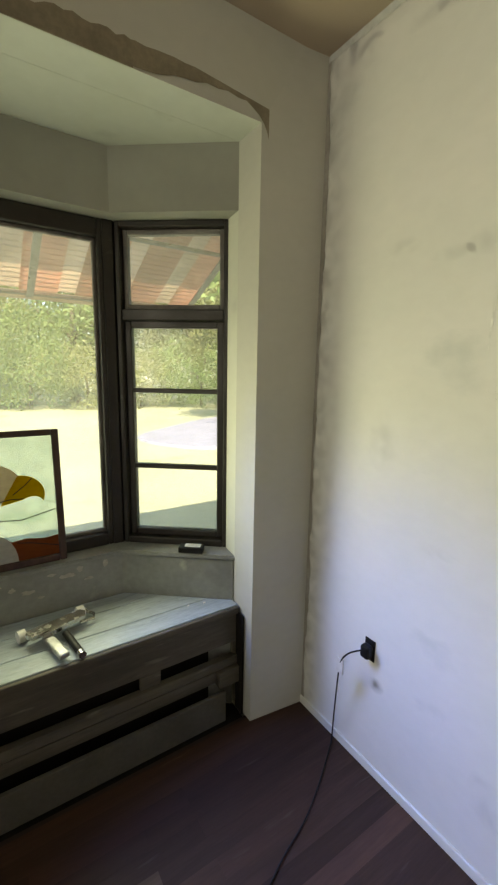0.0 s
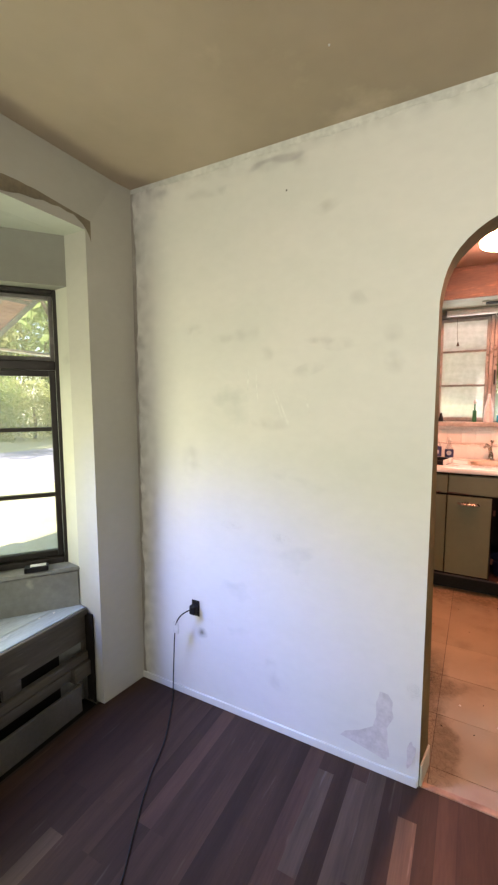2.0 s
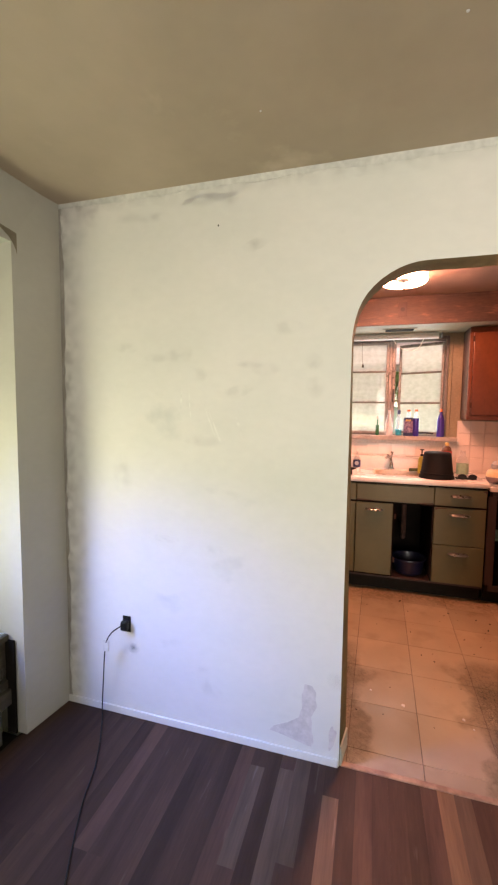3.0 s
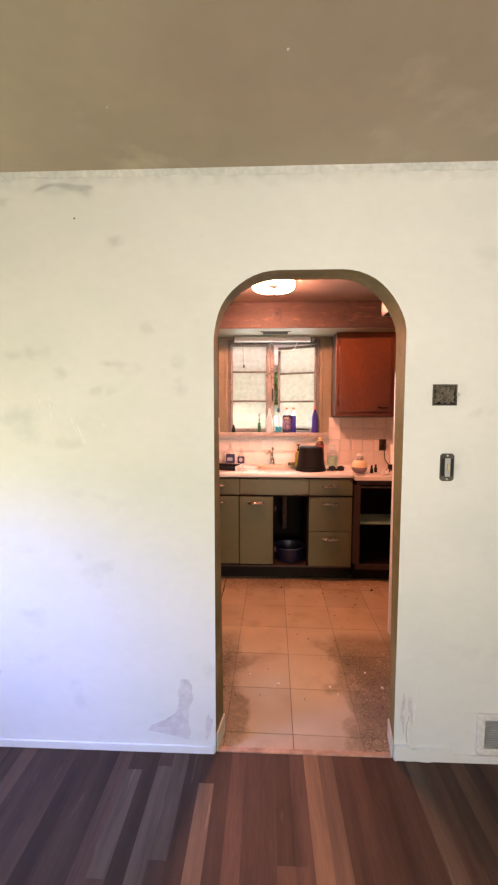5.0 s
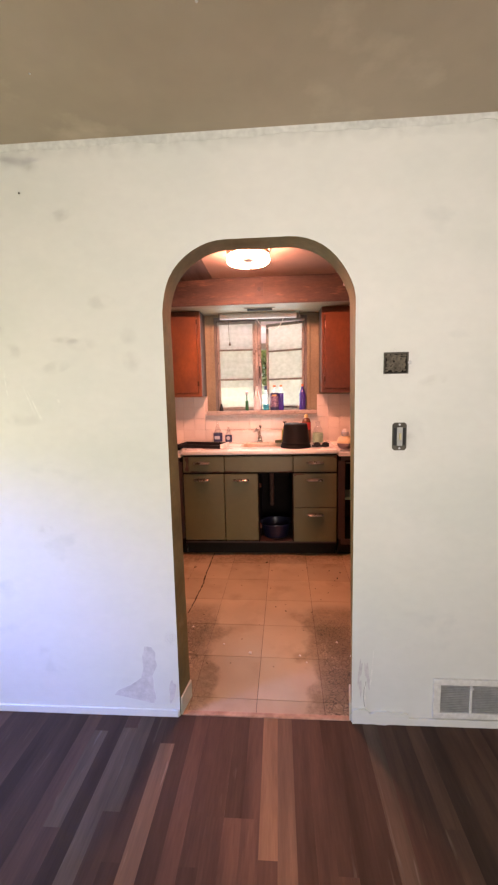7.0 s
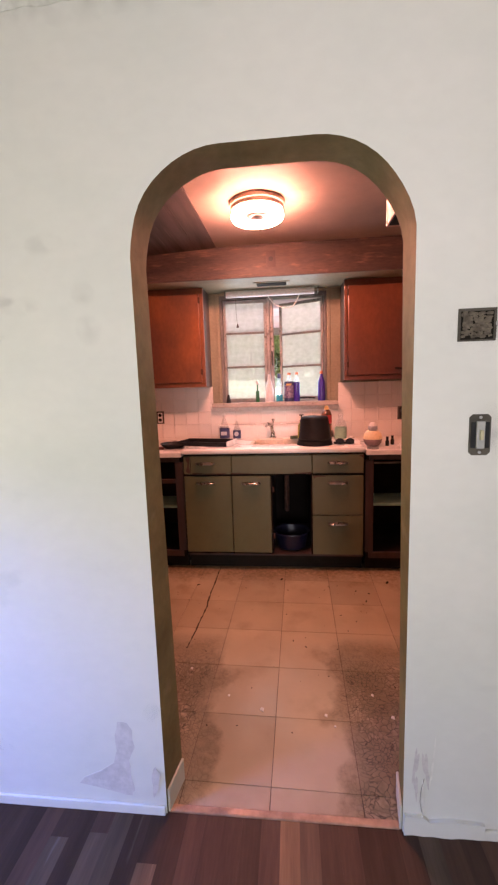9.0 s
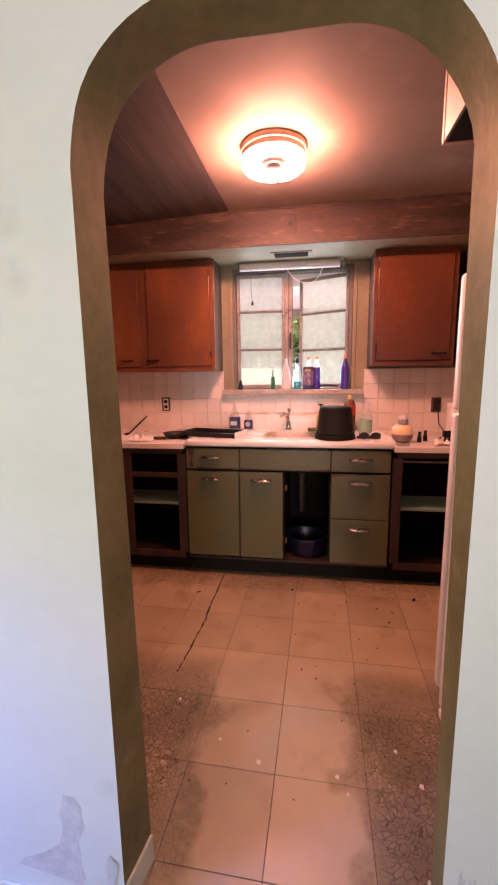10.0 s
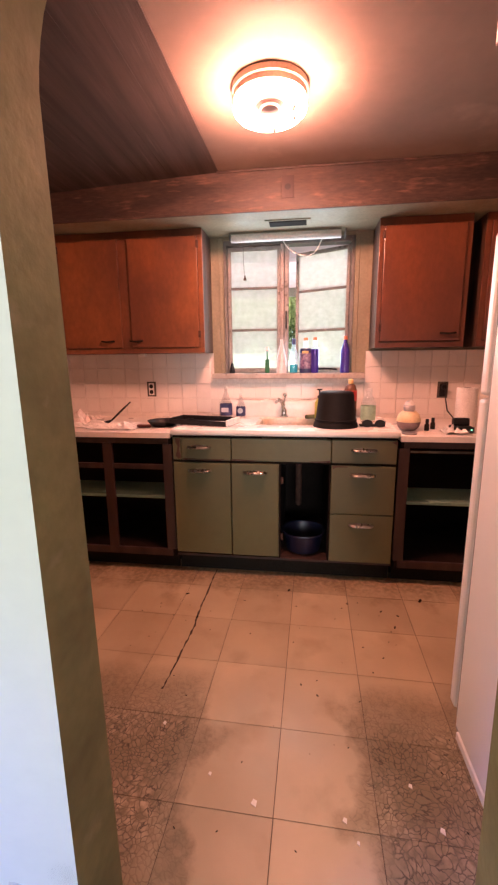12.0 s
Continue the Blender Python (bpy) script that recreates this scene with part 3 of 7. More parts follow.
# bare plaster along the head of the bay opening, bending down at its end
strip("trim_bare_plaster_head", band(BX0 - 0.02, 0.42, BTOP + 0.001, BTOP + 0.060, rnd, 0.008), "y", NY - 0.0025, 0.0025, M["plaster"], "ragged strip of bare tan plaster along the bay opening")
curve = [(0.40, 2.114), (0.48, 2.122), (0.56, 2.138), (0.63, 2.148), (0.70, 2.153), (0.76, 2.148), (0.81, 2.130), (0.838, 2.09), (0.85, 2.045), (0.862, 2.02), (0.868, 2.05), (0.866, 2.10), (0.85, 2.150), (0.82, 2.185), (0.76, 2.19), (0.70, 2.186), (0.63, 2.178), (0.56, 2.178), (0.48, 2.174), (0.40, 2.172)]
strip("trim_bare_plaster_end", ragged(curve, rnd, 0.003), "y", NY - 0.0032, 0.0003, M["plaster"], "hooked end of the bare plaster strip")
# corner of the room left dirty and unpainted, with corner shade added in the tone
strip("trim_corner_grey_east", upright(band(0.02, 2.34, NYC, NYC - 0.13, rnd, 0.008)), "x", WX - 0.0022, 0.002, M["corner_dirt_shade"], "grey dirty unpainted strip with painted shade down the room's corner")
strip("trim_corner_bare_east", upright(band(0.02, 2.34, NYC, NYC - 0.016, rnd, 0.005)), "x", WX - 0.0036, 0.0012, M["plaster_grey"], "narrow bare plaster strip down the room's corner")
strip("trim_corner_grey_north", upright(band(0.02, 2.34, WX, WX - 0.05, rnd, 0.005)), "y", NY - 0.0022, 0.002, M["corner_dirt_shade_n"], "grey dirty unpainted strip with painted shade down the room's corner")
strip("trim_ceiling_joint_east", band(SOUTH, NY, CEIL, CEIL - 0.026, rnd, 0.004), "x", WX - 0.0022, 0.002, M["joint"], "ragged grey-white paint joint under the ceiling")
strip("trim_dirt_under_ceiling_east", band(SOUTH, NY - 0.12, CEIL - 0.001, CEIL - 0.07, rnd, 0.012), "x", WX - 0.00195, 0.0001, M["top_stain"], "grey dirty band of wall under the ceiling")
strip("trim_ceiling_joint_north", band(WEST, WX, CEIL, CEIL - 0.016, rnd, 0.006), "y", NY - 0.006, 0.0058, M["wall_n_shaded"], "ragged paint joint under the ceiling")
for y0, y1, n in ((AL + 0.004, NY, 1), (SOUTH, AR - 0.004, 2)):
    bm = boxes(((WX - 0.009, y0, -0.002), (WX - 0.0002, y1, 0.032)), bevel=0.003)
    structure("baseboard_%d" % n, bm, M["wall"], "low white painted base strip")

for yy, n in ((AL, 3), (AR, 4)):
    side = -1 if n == 3 else 1
    bm = boxes(((WX + 0.004, min(0.001 * side, 0.009 * side), 0.001), (KX - 0.004, max(0.001 * side, 0.009 * side), 0.085)), bevel=0.003)
    for v in bm.verts:
        v.co.y += yy - 0.020 * (v.co.x - WX) / (KX - WX) * (1 - v.co.z / SPRING)
    structure("baseboard_%d" % n, bm, M["bay_paint"], "short cream base strip inside the arch")

# filler, scuffs and chips on the arch wall: (y, z, half width, half height, lean)
blob_no = 0


def blob(y, z, w, h, lean, material, label, depth=0.0018, n=28, rough=0.16, name="trim_scuff", wall="x"):
    global blob_no
    blob_no += 1
    out = []
    k1, k2 = rnd.uniform(0, 6), rnd.uniform(0, 6)
    for k in range(n):
        a = 2 * math.pi * k / n
        r = 1 + rough * math.sin(3 * a + k1) + rough * 0.7 * math.sin(5 * a + k2) + rnd.uniform(-rough, rough) * 0.3
        u, v = w * r * math.cos(a), h * r * math.sin(a)
        out.append((y + u * math.cos(lean) - v * math.sin(lean), z + u * math.sin(lean) + v * math.cos(lean)))
    base = WX if wall == "x" else NY
    d = depth + 0.00004 * blob_no
    strip("%s_%d" % (name, blob_no), out, wall, base - d, 0.0001, material, label)


pt = [(0.072, 0.323), (0.102, 0.323), (0.117, 0.278), (0.112, 0.218), (0.127, 0.178), (0.172, 0.143), (0.232, 0.113), (0.247, 0.093), (0.192, 0.083), (0.112, 0.063), (0.072, 0.058), (0.064, 0.078), (0.072, 0.188), (0.054, 0.238), (0.057, 0.298)]
strip("trim_filler_patch", ragged(pt, rnd, 0.003), "x", WX - 0.0008, 0.0008, M["patch"], "boot-shaped patch of grey-beige filler low on the wall")
SCUFFS = [(0.20, 1.769, 0.05, 0.03, -0.2), (0.098, 1.635, 0.03, 0.035, 0.3), (0.089, 1.54, 0.035, 0.045, 0.2), (0.447, 2.276, 0.035, 0.03, 0.0), (0.57, 2.29, 0.07, 0.025, -0.1),
          (0.911, 2.263, 0.055, 0.028, 0.0), (0.79, 2.25, 0.07, 0.022, 0.05), (1.092, 2.28, 0.04, 0.04, 0.0), (0.338, 2.097, 0.055, 0.022, -0.35), (0.287, 1.61, 0.055, 0.026, 0.05),
          (0.365, 1.63, 0.05, 0.014, 0.1), (0.404, 1.523, 0.06, 0.024, -0.3), (0.779, 1.664, 0.05, 0.020, 0.0), (0.922, 1.71, 0.05, 0.026, 0.15), (0.668, 1.675, 0.06, 0.036, 0.0),
          (0.575, 1.59, 0.03, 0.035, -0.5), (0.556, 1.316, 0.08, 0.03, 0.0), (0.504, 0.847, 0.035, 0.024, 0.0), (0.743, 0.871, 0.07, 0.018, 0.05),
          (0.552, 0.275, 0.03, 0.05, 0.0), (0.52, 0.21, 0.05, 0.03, 0.2), (-0.018, 0.361, 0.03, 0.035, 0.0), (0.95, 1.15, 0.05, 0.09, 0.0), (-1.08, 1.44, 0.06, 0.02, -0.3), (-0.985, 1.22, 0.06, 0.09, 0.0), (-0.95, 1.50, 0.075, 0.065, 0.0)]
for y, z, w, h, lean in SCUFFS:
    blob(y, z, w * 1.25, h * 1.1, lean, M["smudge"], "faint grey scuff on the white wall", depth=0.0012, rough=0.0)
# the plug's soft shadow, painted on the wall as a patch
blob(0.905, 0.335, 0.036, 0.030, 0, M["plug_shadow"], "small brown-grey painted shadow below the plug", depth=0.0012, rough=0.0, name="trim_stain")
blob(0.495, 2.184, 0.003, 0.004, 0, M["dark"], "small dark nail hole", name="trim_nail_hole", rough=0.05, n=10)
for y, z, h, lean in ((0.66, 1.48, 0.07, 0.05), (0.62, 1.47, 0.08, -0.06), (0.53, 1.40, 0.09, -0.35), (0.50, 1.36, 0.09, -0.4), (0.40, 1.38, 0.05, -0.3), (-0.865, 0.24, 0.10, 0.08), (-0.84, 0.12, 0.08, -0.05)):
    blob(y, z, 0.003, h * 0.8, lean, M["paint_drip"], "thin white paint run on the wall", depth=0.0003, name="trim_paint_run", rough=0.2)
blob(-0.012, 0.12, 0.014, 0.05, 0.1, M["patch"], "small filler patch beside the arch", name="trim_scuff")

# cracked plaster low beside the arch, and old specks on the ceiling
for y, z, w, h, lean in ((-0.816, 0.235, 0.007, 0.05, 0.12), (-0.846, 0.225, 0.008, 0.055, -0.15), (-0.818, 0.165, 0.006, 0.04, -0.1)):
    blob(y, z, w, h, lean, M["patch"], "grey crack in the plaster beside the arch", depth=0.0004, name="trim_crack", rough=0.25)
tube_pts = [(WX - 0.001, -0.842, 0.19), (WX - 0.001, -0.834, 0.15), (WX - 0.001, -0.832, 0.11), (WX - 0.001, -0.838, 0.075)]
structure("trim_hairline_crack", tube(tube_pts, 0.0011, 6), M["plaster_grey"], "thin dark crack low in the plaster")
lump = ragged([(AR - 0.002, 0.002), (-0.87, 0.002), (-1.02, 0.002), (-1.02, 0.052), (-0.93, 0.058), (-0.86, 0.050), (-0.835, 0.066), (AR - 0.002, 0.068)], rnd, 0.003)
strip("trim_plaster_lump", lump, "x", WX - 0.0125, 0.012, M["wall"], "lumpy painted plaster at the foot of the wall")
for x, y, r in ((0.556, -0.30, 0.0042), (0.735, 0.236, 0.0034)):
    structure("trim_ceiling_speck_%d" % round(x * 1000), lathe([(0, -0.004), (r * 0.6, -0.003), (r, 0.0), (0, 0.0)], 9, (x, y, CEIL)), M["patch"], "small pale speck on the ceiling")

# ---- windows ----


def sash(parent, x0, x1, z0, z1, y0, y1, w, material, name="sash"):
    """A rectangular frame of four bars."""
    return part(name, boxes(((x0, y0, z0), (x0 + w, y1, z1)), ((x1 - w, y0, z0), (x1, y1, z1)), ((x0 + w, y0, z0), (x1 - w, y1, z0 + w)), ((x0 + w, y0, z1 - w), (x1 - w, y1, z1)), bevel=0.004), material, parent)


def pane(parent, x0, x1, z0, z1, y, material):
    p = part("pane", boxes(((x0, y, z0), (x1, y + 0.004, z1))), material, parent)
    p.visible_shadow = False
    return p


def angled_window(name, m, width):
    w = new(name)
    w.matrix_basis = m
    tagged(w, "dark brown casement with a top light and three panes", "window", kind="structure")
    d = M["frame_brown"]
    part("window_frame", boxes(((0, 0, 0), (0.018, 0.08, 1.258)), ((width - 0.018, 0, 0), (width, 0.08, 1.258)), ((0.018, 0, 0), (width - 0.018, 0.08, 0.028)), ((0.018, 0, 1.238), (width - 0.018, 0.08, 1.258)), ((0.018, 0.005, 0.905), (width - 0.018, 0.075, 0.945)), bevel=0.004), d, w)
    a, b = 0.02, width - 0.02
    sash(w, a, b, 0.947, 1.236, 0.03, 0.062, 0.018, M["frame_grey"])
    pane(w, a + 0.014, b - 0.014, 0.96, 1.22, 0.046, M["glass"])
    s = sash(w, a, b, 0.03, 0.903, 0.025, 0.062, 0.026, d)
    for z in (0.325, 0.635):
        part("glazing_bar", boxes(((a + 0.024, 0.03, z - 0.009), (b - 0.024, 0.058, z + 0.009)), bevel=0.003), d, s)
    for z0, z1 in ((0.052, 0.318), (0.332, 0.628), (0.642, 0.882)):
        pane(w, a + 0.02, b - 0.02, z0, z1, 0.046, M["glass"])
    return w


def along(p, q, z):
    """A pose at p whose x runs to q."""
    a = math.degrees(math.atan2(q[1] - p[1], q[0] - p[0]))
    return pose(p[0], p[1], z, 0, 0, a)


P, Q = LINE_WIN[1], LINE_WIN[0]
W1 = math.dist(P, Q)
ux, uy = (Q[0] - P[0]) / W1, (Q[1] - P[1]) / W1
angled_window("window_1", along((P[0] + ux * 0.006, P[1] + uy * 0.006), Q, 0.641), W1 - 0.008)
angled_window("window_3", along((2 * MID - Q[0], Q[1]), (2 * MID - P[0], P[1]), 0.641), W1 - 0.008)
post = prism([(0.453, 1.786), (0.489, 1.785), (0.494, 1.79), (0.545, 1.85), (0.52, 1.88), (0.453, 1.87)], 0.641, 1.90)
structure("trim_bay_post_1", post, M["frame_brown"], "dark brown corner post of the bay window")
post = prism([(2 * MID - x, y) for x, y in [(0.453, 1.786), (0.489, 1.785), (0.494, 1.79), (0.545, 1.85), (0.52, 1.88), (0.453, 1.87)]], 0.641, 1.90)
structure("trim_bay_post_2", post, M["frame_brown"], "dark brown corner post of the bay window")
wc = new("window_2")
wc.matrix_basis = pose(2 * MID - 0.453, 1.786, 0.641)
tagged(wc, "large fixed pane in a dark brown frame", "window", kind="structure")
WW = 2 * (0.453 - MID)
part("window_frame", boxes(((0, 0, 0), (0.02, 0.08, 1.258)), ((WW - 0.02, 0, 0), (WW, 0.08, 1.258)), ((0.02, 0, 0), (WW - 0.02, 0.08, 0.05)), ((0.02, 0, 1.195), (WW - 0.02, 0.08, 1.258)), bevel=0.005), M["frame_brown"], wc)
part("stop_bead", boxes(((0.02, 0.03, 0.05), (WW - 0.02, 0.05, 0.062)), ((0.02, 0.03, 1.183), (WW - 0.02, 0.05, 1.195)), ((0.02, 0.03, 0.062), (0.032, 0.05, 1.183)), ((WW - 0.032, 0.03, 0.062), (WW - 0.02, 0.05, 1.183)), bevel=0.003), M["frame_grey"], wc)
pane(wc, 0.022, WW - 0.022, 0.052, 1.193, 0.055, M["glass"])

# unseen window, added as the opening for the west fill lamp
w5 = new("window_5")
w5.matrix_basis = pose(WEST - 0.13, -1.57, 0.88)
tagged(w5, "unseen plain white window, added behind the walk for fill light", "window", kind="structure")
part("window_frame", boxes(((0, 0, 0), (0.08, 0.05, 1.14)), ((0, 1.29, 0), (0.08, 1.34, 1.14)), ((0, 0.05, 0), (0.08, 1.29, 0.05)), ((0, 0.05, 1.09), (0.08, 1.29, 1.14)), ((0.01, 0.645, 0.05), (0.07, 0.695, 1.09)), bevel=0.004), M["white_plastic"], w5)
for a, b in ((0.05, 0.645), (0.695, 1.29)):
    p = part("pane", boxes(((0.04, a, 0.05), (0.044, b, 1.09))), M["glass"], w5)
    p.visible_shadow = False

# kitchen window: two steel casements, one pushed open
kw = new("window_4")
kw.matrix_basis = pose(EX + 0.01, KW1, KZ0, 0, 0, -90)     # x runs along the wall, y outwards
tagged(kw, "weathered steel casement window, one sash pushed open", "window", kind="structure")
KWW, KH = KW1 - KW0, KZ1 - KZ0
part("window_frame", boxes(((0, 0, 0), (0.022, 0.1, KH)), ((KWW - 0.022, 0, 0), (KWW, 0.1, KH)), ((0.022, 0, 0), (KWW - 0.022, 0.1, 0.024)), ((0.022, 0, KH - 0.035), (KWW - 0.022, 0.1, KH)), bevel=0.004), M["frame_grey"], kw)
part("mullion", boxes(((0.402, 0.0, 0.024), (0.43, 0.07, KH - 0.035)), ((0.432, 0.01, 0.024), (0.462, 0.06, KH - 0.035)), bevel=0.004), M["frame_pale"], kw, "peeling paint mullion")


def casement(parent, m, w, h):
    s = part("sash", boxes(((0, 0, 0), (0.022, 0.03, h)), ((w - 0.022, 0, 0), (w, 0.03, h)), ((0.022, 0, 0), (w - 0.022, 0.03, 0.024)), ((0.022, 0, h - 0.026), (w - 0.022, 0.03, h)), bevel=0.003), M["frame_pale"], parent, m=m)
    for z in (h * 0.345, h * 0.68):
        part("glazing_bar", boxes(((0.022, 0.004, z - 0.008), (w - 0.022, 0.026, z + 0.008)), bevel=0.003), M["frame_grey"], s)
    for k in range(3):
        z0, z1 = (0.022, h * 0.335, h * 0.67)[k], (h * 0.335, h * 0.67, h - 0.024)[k]
        p = part("pane", boxes(((0.02, 0.014, z0), (w - 0.02, 0.018, z1))), M["glass_dusty_haze"], s)
        p.visible_shadow = False
    return s


casement(kw, pose(0.024, 0.03, 0.026), 0.376, KH - 0.063)
casement(kw, pose(KWW - 0.026, 0.07, 0.026, 0, 0, 180 - 28) @ pose(0, -0.03, 0), 0.43, KH - 0.065)
part("stay_arm", tube([(KWW - 0.10, 0.01, 0.04), (KWW - 0.16, 0.05, 0.045), (KWW - 0.24, 0.12, 0.04)], 0.006), M["black"], kw, "dark window stay")
part("catch", boxes(((0.44, -0.012, 0.33), (0.452, 0.012, 0.45)), bevel=0.003), M["black"], kw, "black window catch")
bm = boxes(((3.475, -0.863, 1.184), (EX + 0.03, 0.218, 1.222)), bevel=0.006)
structure("trim_kitchen_ledge", bm, M["ledge"], "pale worn ledge under the kitchen window")
for y0, y1, n in ((KW1, KW1 + 0.03, 1), (KW0 - 0.03, KW0, 2)):
    structure("trim_kitchen_casing_%d" % n, boxes(((EX - 0.012, y0, 1.22), (EX - 0.0005, y1, 2.15)), bevel=0.004), M["kwall"], "drab olive worn casing beside the kitchen window")

roll = thing("roller_blind", (3.48, -0.315, 2.122), "rolled-up cream window blind under the soffit", "blind")
part("roll", tube([(0, -0.355, 0), (0, 0.375, 0)], 0.026, 14), M["white_plastic"], roll, smooth=True)
for y in (-0.385, 0.385):
    part("bracket", boxes(((-0.012, y - 0.004, -0.012), (0.078, y + 0.004, 0.03)), bevel=0.003), M["frame_grey"], roll)
bc = thing("blind_cord", (3.48, -0.02, 2.10), "thin blind cord with a small dark tassel before the window", "cord")
part("cord", tube([(0, 0, 0), (0.002, 0.0, -0.10), (0, -0.004, -0.18), (0, -0.010, -0.215)], 0.002, 6), M["frame_grey"], bc)
part("tassel", lathe([(0, 0.0), (0.004, -0.002), (0.011, -0.03), (0.009, -0.034), (0, -0.034)], 12, (0, -0.010, -0.213)), M["rust"], bc, "dark cone tassel", smooth=True)
cord = [(3.49, -0.284, 2.13), (3.475, -0.296, 2.085), (3.47, -0.33, 2.04), (3.465, -0.365, 2.015), (3.46, -0.41, 1.995), (3.46, -0.455, 1.99), (3.465, -0.495, 2.005), (3.47, -0.525, 2.045), (3.48, -0.545, 2.09), (3.49, -0.56, 2.13)]
solid("loose_cable", tube(cord, 0.004, 6), M["white_plastic"], "loose pale cable drooping before the window", "cable")
vent = thing("soffit_vent", (3.30, -0.33, 2.155), "dark slotted vent under the soffit", "vent")
part("plate", boxes(((-0.06, -0.14, -0.006), (0.06, 0.14, -0.0005)), bevel=0.002), M["kwall"], vent)
part("slot", boxes(((-0.045, -0.115, -0.011), (0.045, 0.115, -0.0065)), bevel=0.002), M["dark"], vent)

# ---- dining room things ----
seat = thing("window_seat", (MID, 1.39, 0.0), "built-in window seat with worn grey top, tinted blue for sky light, and drab slatted front", "bench")
X0, X1 = BX0 - MID + 0.004, BX1 - MID - 0.004
inner = [(x - MID, y - 1.39) for x, y in mirrored(LINE_IN)]
ys = [0.0, 0.10, 0.225, 0.319]


def bay_edge(y):
    """Half width of the alcove at a depth behind the seat's front."""
    if y <= 0.038:
        return X1 - 0.002
    f = (y - 0.038) / (0.321 - 0.038)
    return (0.815 - MID) + f * (0.462 - 0.815) - 0.002


for k, (a, b) in enumerate(zip(ys, ys[1:])):
    hw0, hw1, hwm = bay_edge(a), bay_edge(b), bay_edge(max(a, min(b, 0.038)))
    pts = [(-hw0, a), (hw0, a)] + ([(hwm, 0.038)] if a < 0.038 < b else []) + [(hw1, b - 0.003), (-hw1, b - 0.003)] + ([(-hwm, 0.038)] if a < 0.038 < b else [])
    bm = prism(pts, 0.434, 0.456)
    bmesh.ops.bevel(bm, geom=list(bm.edges), offset=0.002, segments=1, affect="EDGES")
    part("seat_board", bm, M["seat_paint"], seat)
part("front_edge", boxes(((X0, -0.016, 0.424), (X1, -0.001, 0.452)), bevel=0.004), M["bench_wood"], seat)
part("apron", boxes(((X0, 0.0, 0.298), (X1, 0.02, 0.432)), bevel=0.003), M["bench_wood"], seat)
for a, b in ((-1.0, -0.93), (0.69, 0.765), (1.065, X1)):
    part("slot_divider", boxes(((a, 0.002, 0.246), (b, 0.02, 0.297)), bevel=0.002), M["bench_wood"], seat)
part("upper_rail", boxes(((X0, -0.012, 0.208), (X1 - 0.0, 0.016, 0.245)), bevel=0.003), M["bench_wood"], seat)
part("middle_rail", boxes(((X0, -0.004, 0.150), (0.99, 0.018, 0.198)), bevel=0.003), M["bench_wood"], seat)
part("end_block", boxes(((0.99, -0.028, 0.135), (X1 - 0.005, 0.014, 0.206)), bevel=0.004), M["bench_wood"], seat)
part("lower_panel", boxes(((X0, -0.042, 0.0), (1.012, -0.026, 0.128)), bevel=0.003), M["bench_panel"], seat)
# near-black sheets paint the shade inside the seat and in its end gap
part("back_board", boxes(((X0, 0.10, 0.0), (X1, 0.115, 0.43))), M["dark"], seat, "near-black board for the shade inside the seat")
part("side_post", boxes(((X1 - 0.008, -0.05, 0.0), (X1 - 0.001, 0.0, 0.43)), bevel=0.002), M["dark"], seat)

# framed glass picture leaning on the window
pic = thing("glass_picture", (0.0, 1.765, 0.642), "painted glass panel in a brown wooden frame leaning on the window", "picture", m=pose(0.0, 1.742, 0.642, -4.5, 0, 0))
PX0, PX1, PH = -0.26, 0.262, 0.497
part("frame", boxes(((PX0, -0.008, 0), (PX0 + 0.024, 0.012, PH)), ((PX1 - 0.024, -0.008, 0), (PX1, 0.012, PH)), ((PX0 + 0.024, -0.008, 0), (PX1 - 0.024, 0.012, 0.026)), ((PX0 + 0.024, -0.008, PH - 0.022), (PX1 - 0.024, 0.012, PH)), bevel=0.004), mat("brown_picture_frame", (0.075, 0.038, 0.028), (0.05, 0.026, 0.02), 8, 0.5, 0.2, stretch=(4, 4, 1)), pic)


def stained(name, c, t):
    """Coloured glass that lets part of the light behind it through."""
    m = bpy.data.materials.new(name)
    m.use_nodes = True
    nt = m.node_tree
    n, l = nt.nodes, nt.links
    n.remove(n["Principled BSDF"])
    tr, df, tl = n.new("ShaderNodeBsdfTransparent"), n.new("ShaderNodeBsdfDiffuse"), n.new("ShaderNodeBsdfTranslucent")
    nz = n.new("ShaderNodeTexNoise")
    nz.inputs["Scale"].default_value = 9
    mx = n.new("ShaderNodeMix")
    mx.data_type = "RGBA"
    mx.inputs["A"].default_value, mx.inputs["B"].default_value = (*c, 1), (*[v * 0.72 for v in c], 1)
    l.new(nz.outputs["Fac"], mx.inputs["Factor"])
    for b in (tr, df, tl):
        l.new(mx.outputs["Result"], b.inputs["Color"])
    a, b = n.new("ShaderNodeMixShader"), n.new("ShaderNodeMixShader")
    a.inputs[0].default_value = 0.5
    b.inputs[0].default_value = t
    l.new(df.outputs[0], a.inputs[1])
    l.new(tl.outputs[0], a.inputs[2])
    l.new(a.outputs[0], b.inputs[1])
    l.new(tr.outputs[0], b.inputs[2])
    l.new(b.outputs[0], n["Material Output"].inputs[0])
    return m


p = part("glass", boxes(((PX0 + 0.02, 0.0, 0.02), (PX1 - 0.02, 0.003, PH - 0.018))), stained("pale_blue_painted_glass", (0.90, 0.98, 0.95), 0.82), pic, "pale blue-white painted glass")
p.visible_shadow = False


def shape(name, pts, material, y, label):
    part(name, prism(pts, y - 0.0012, y, "y"), material, pic, label)


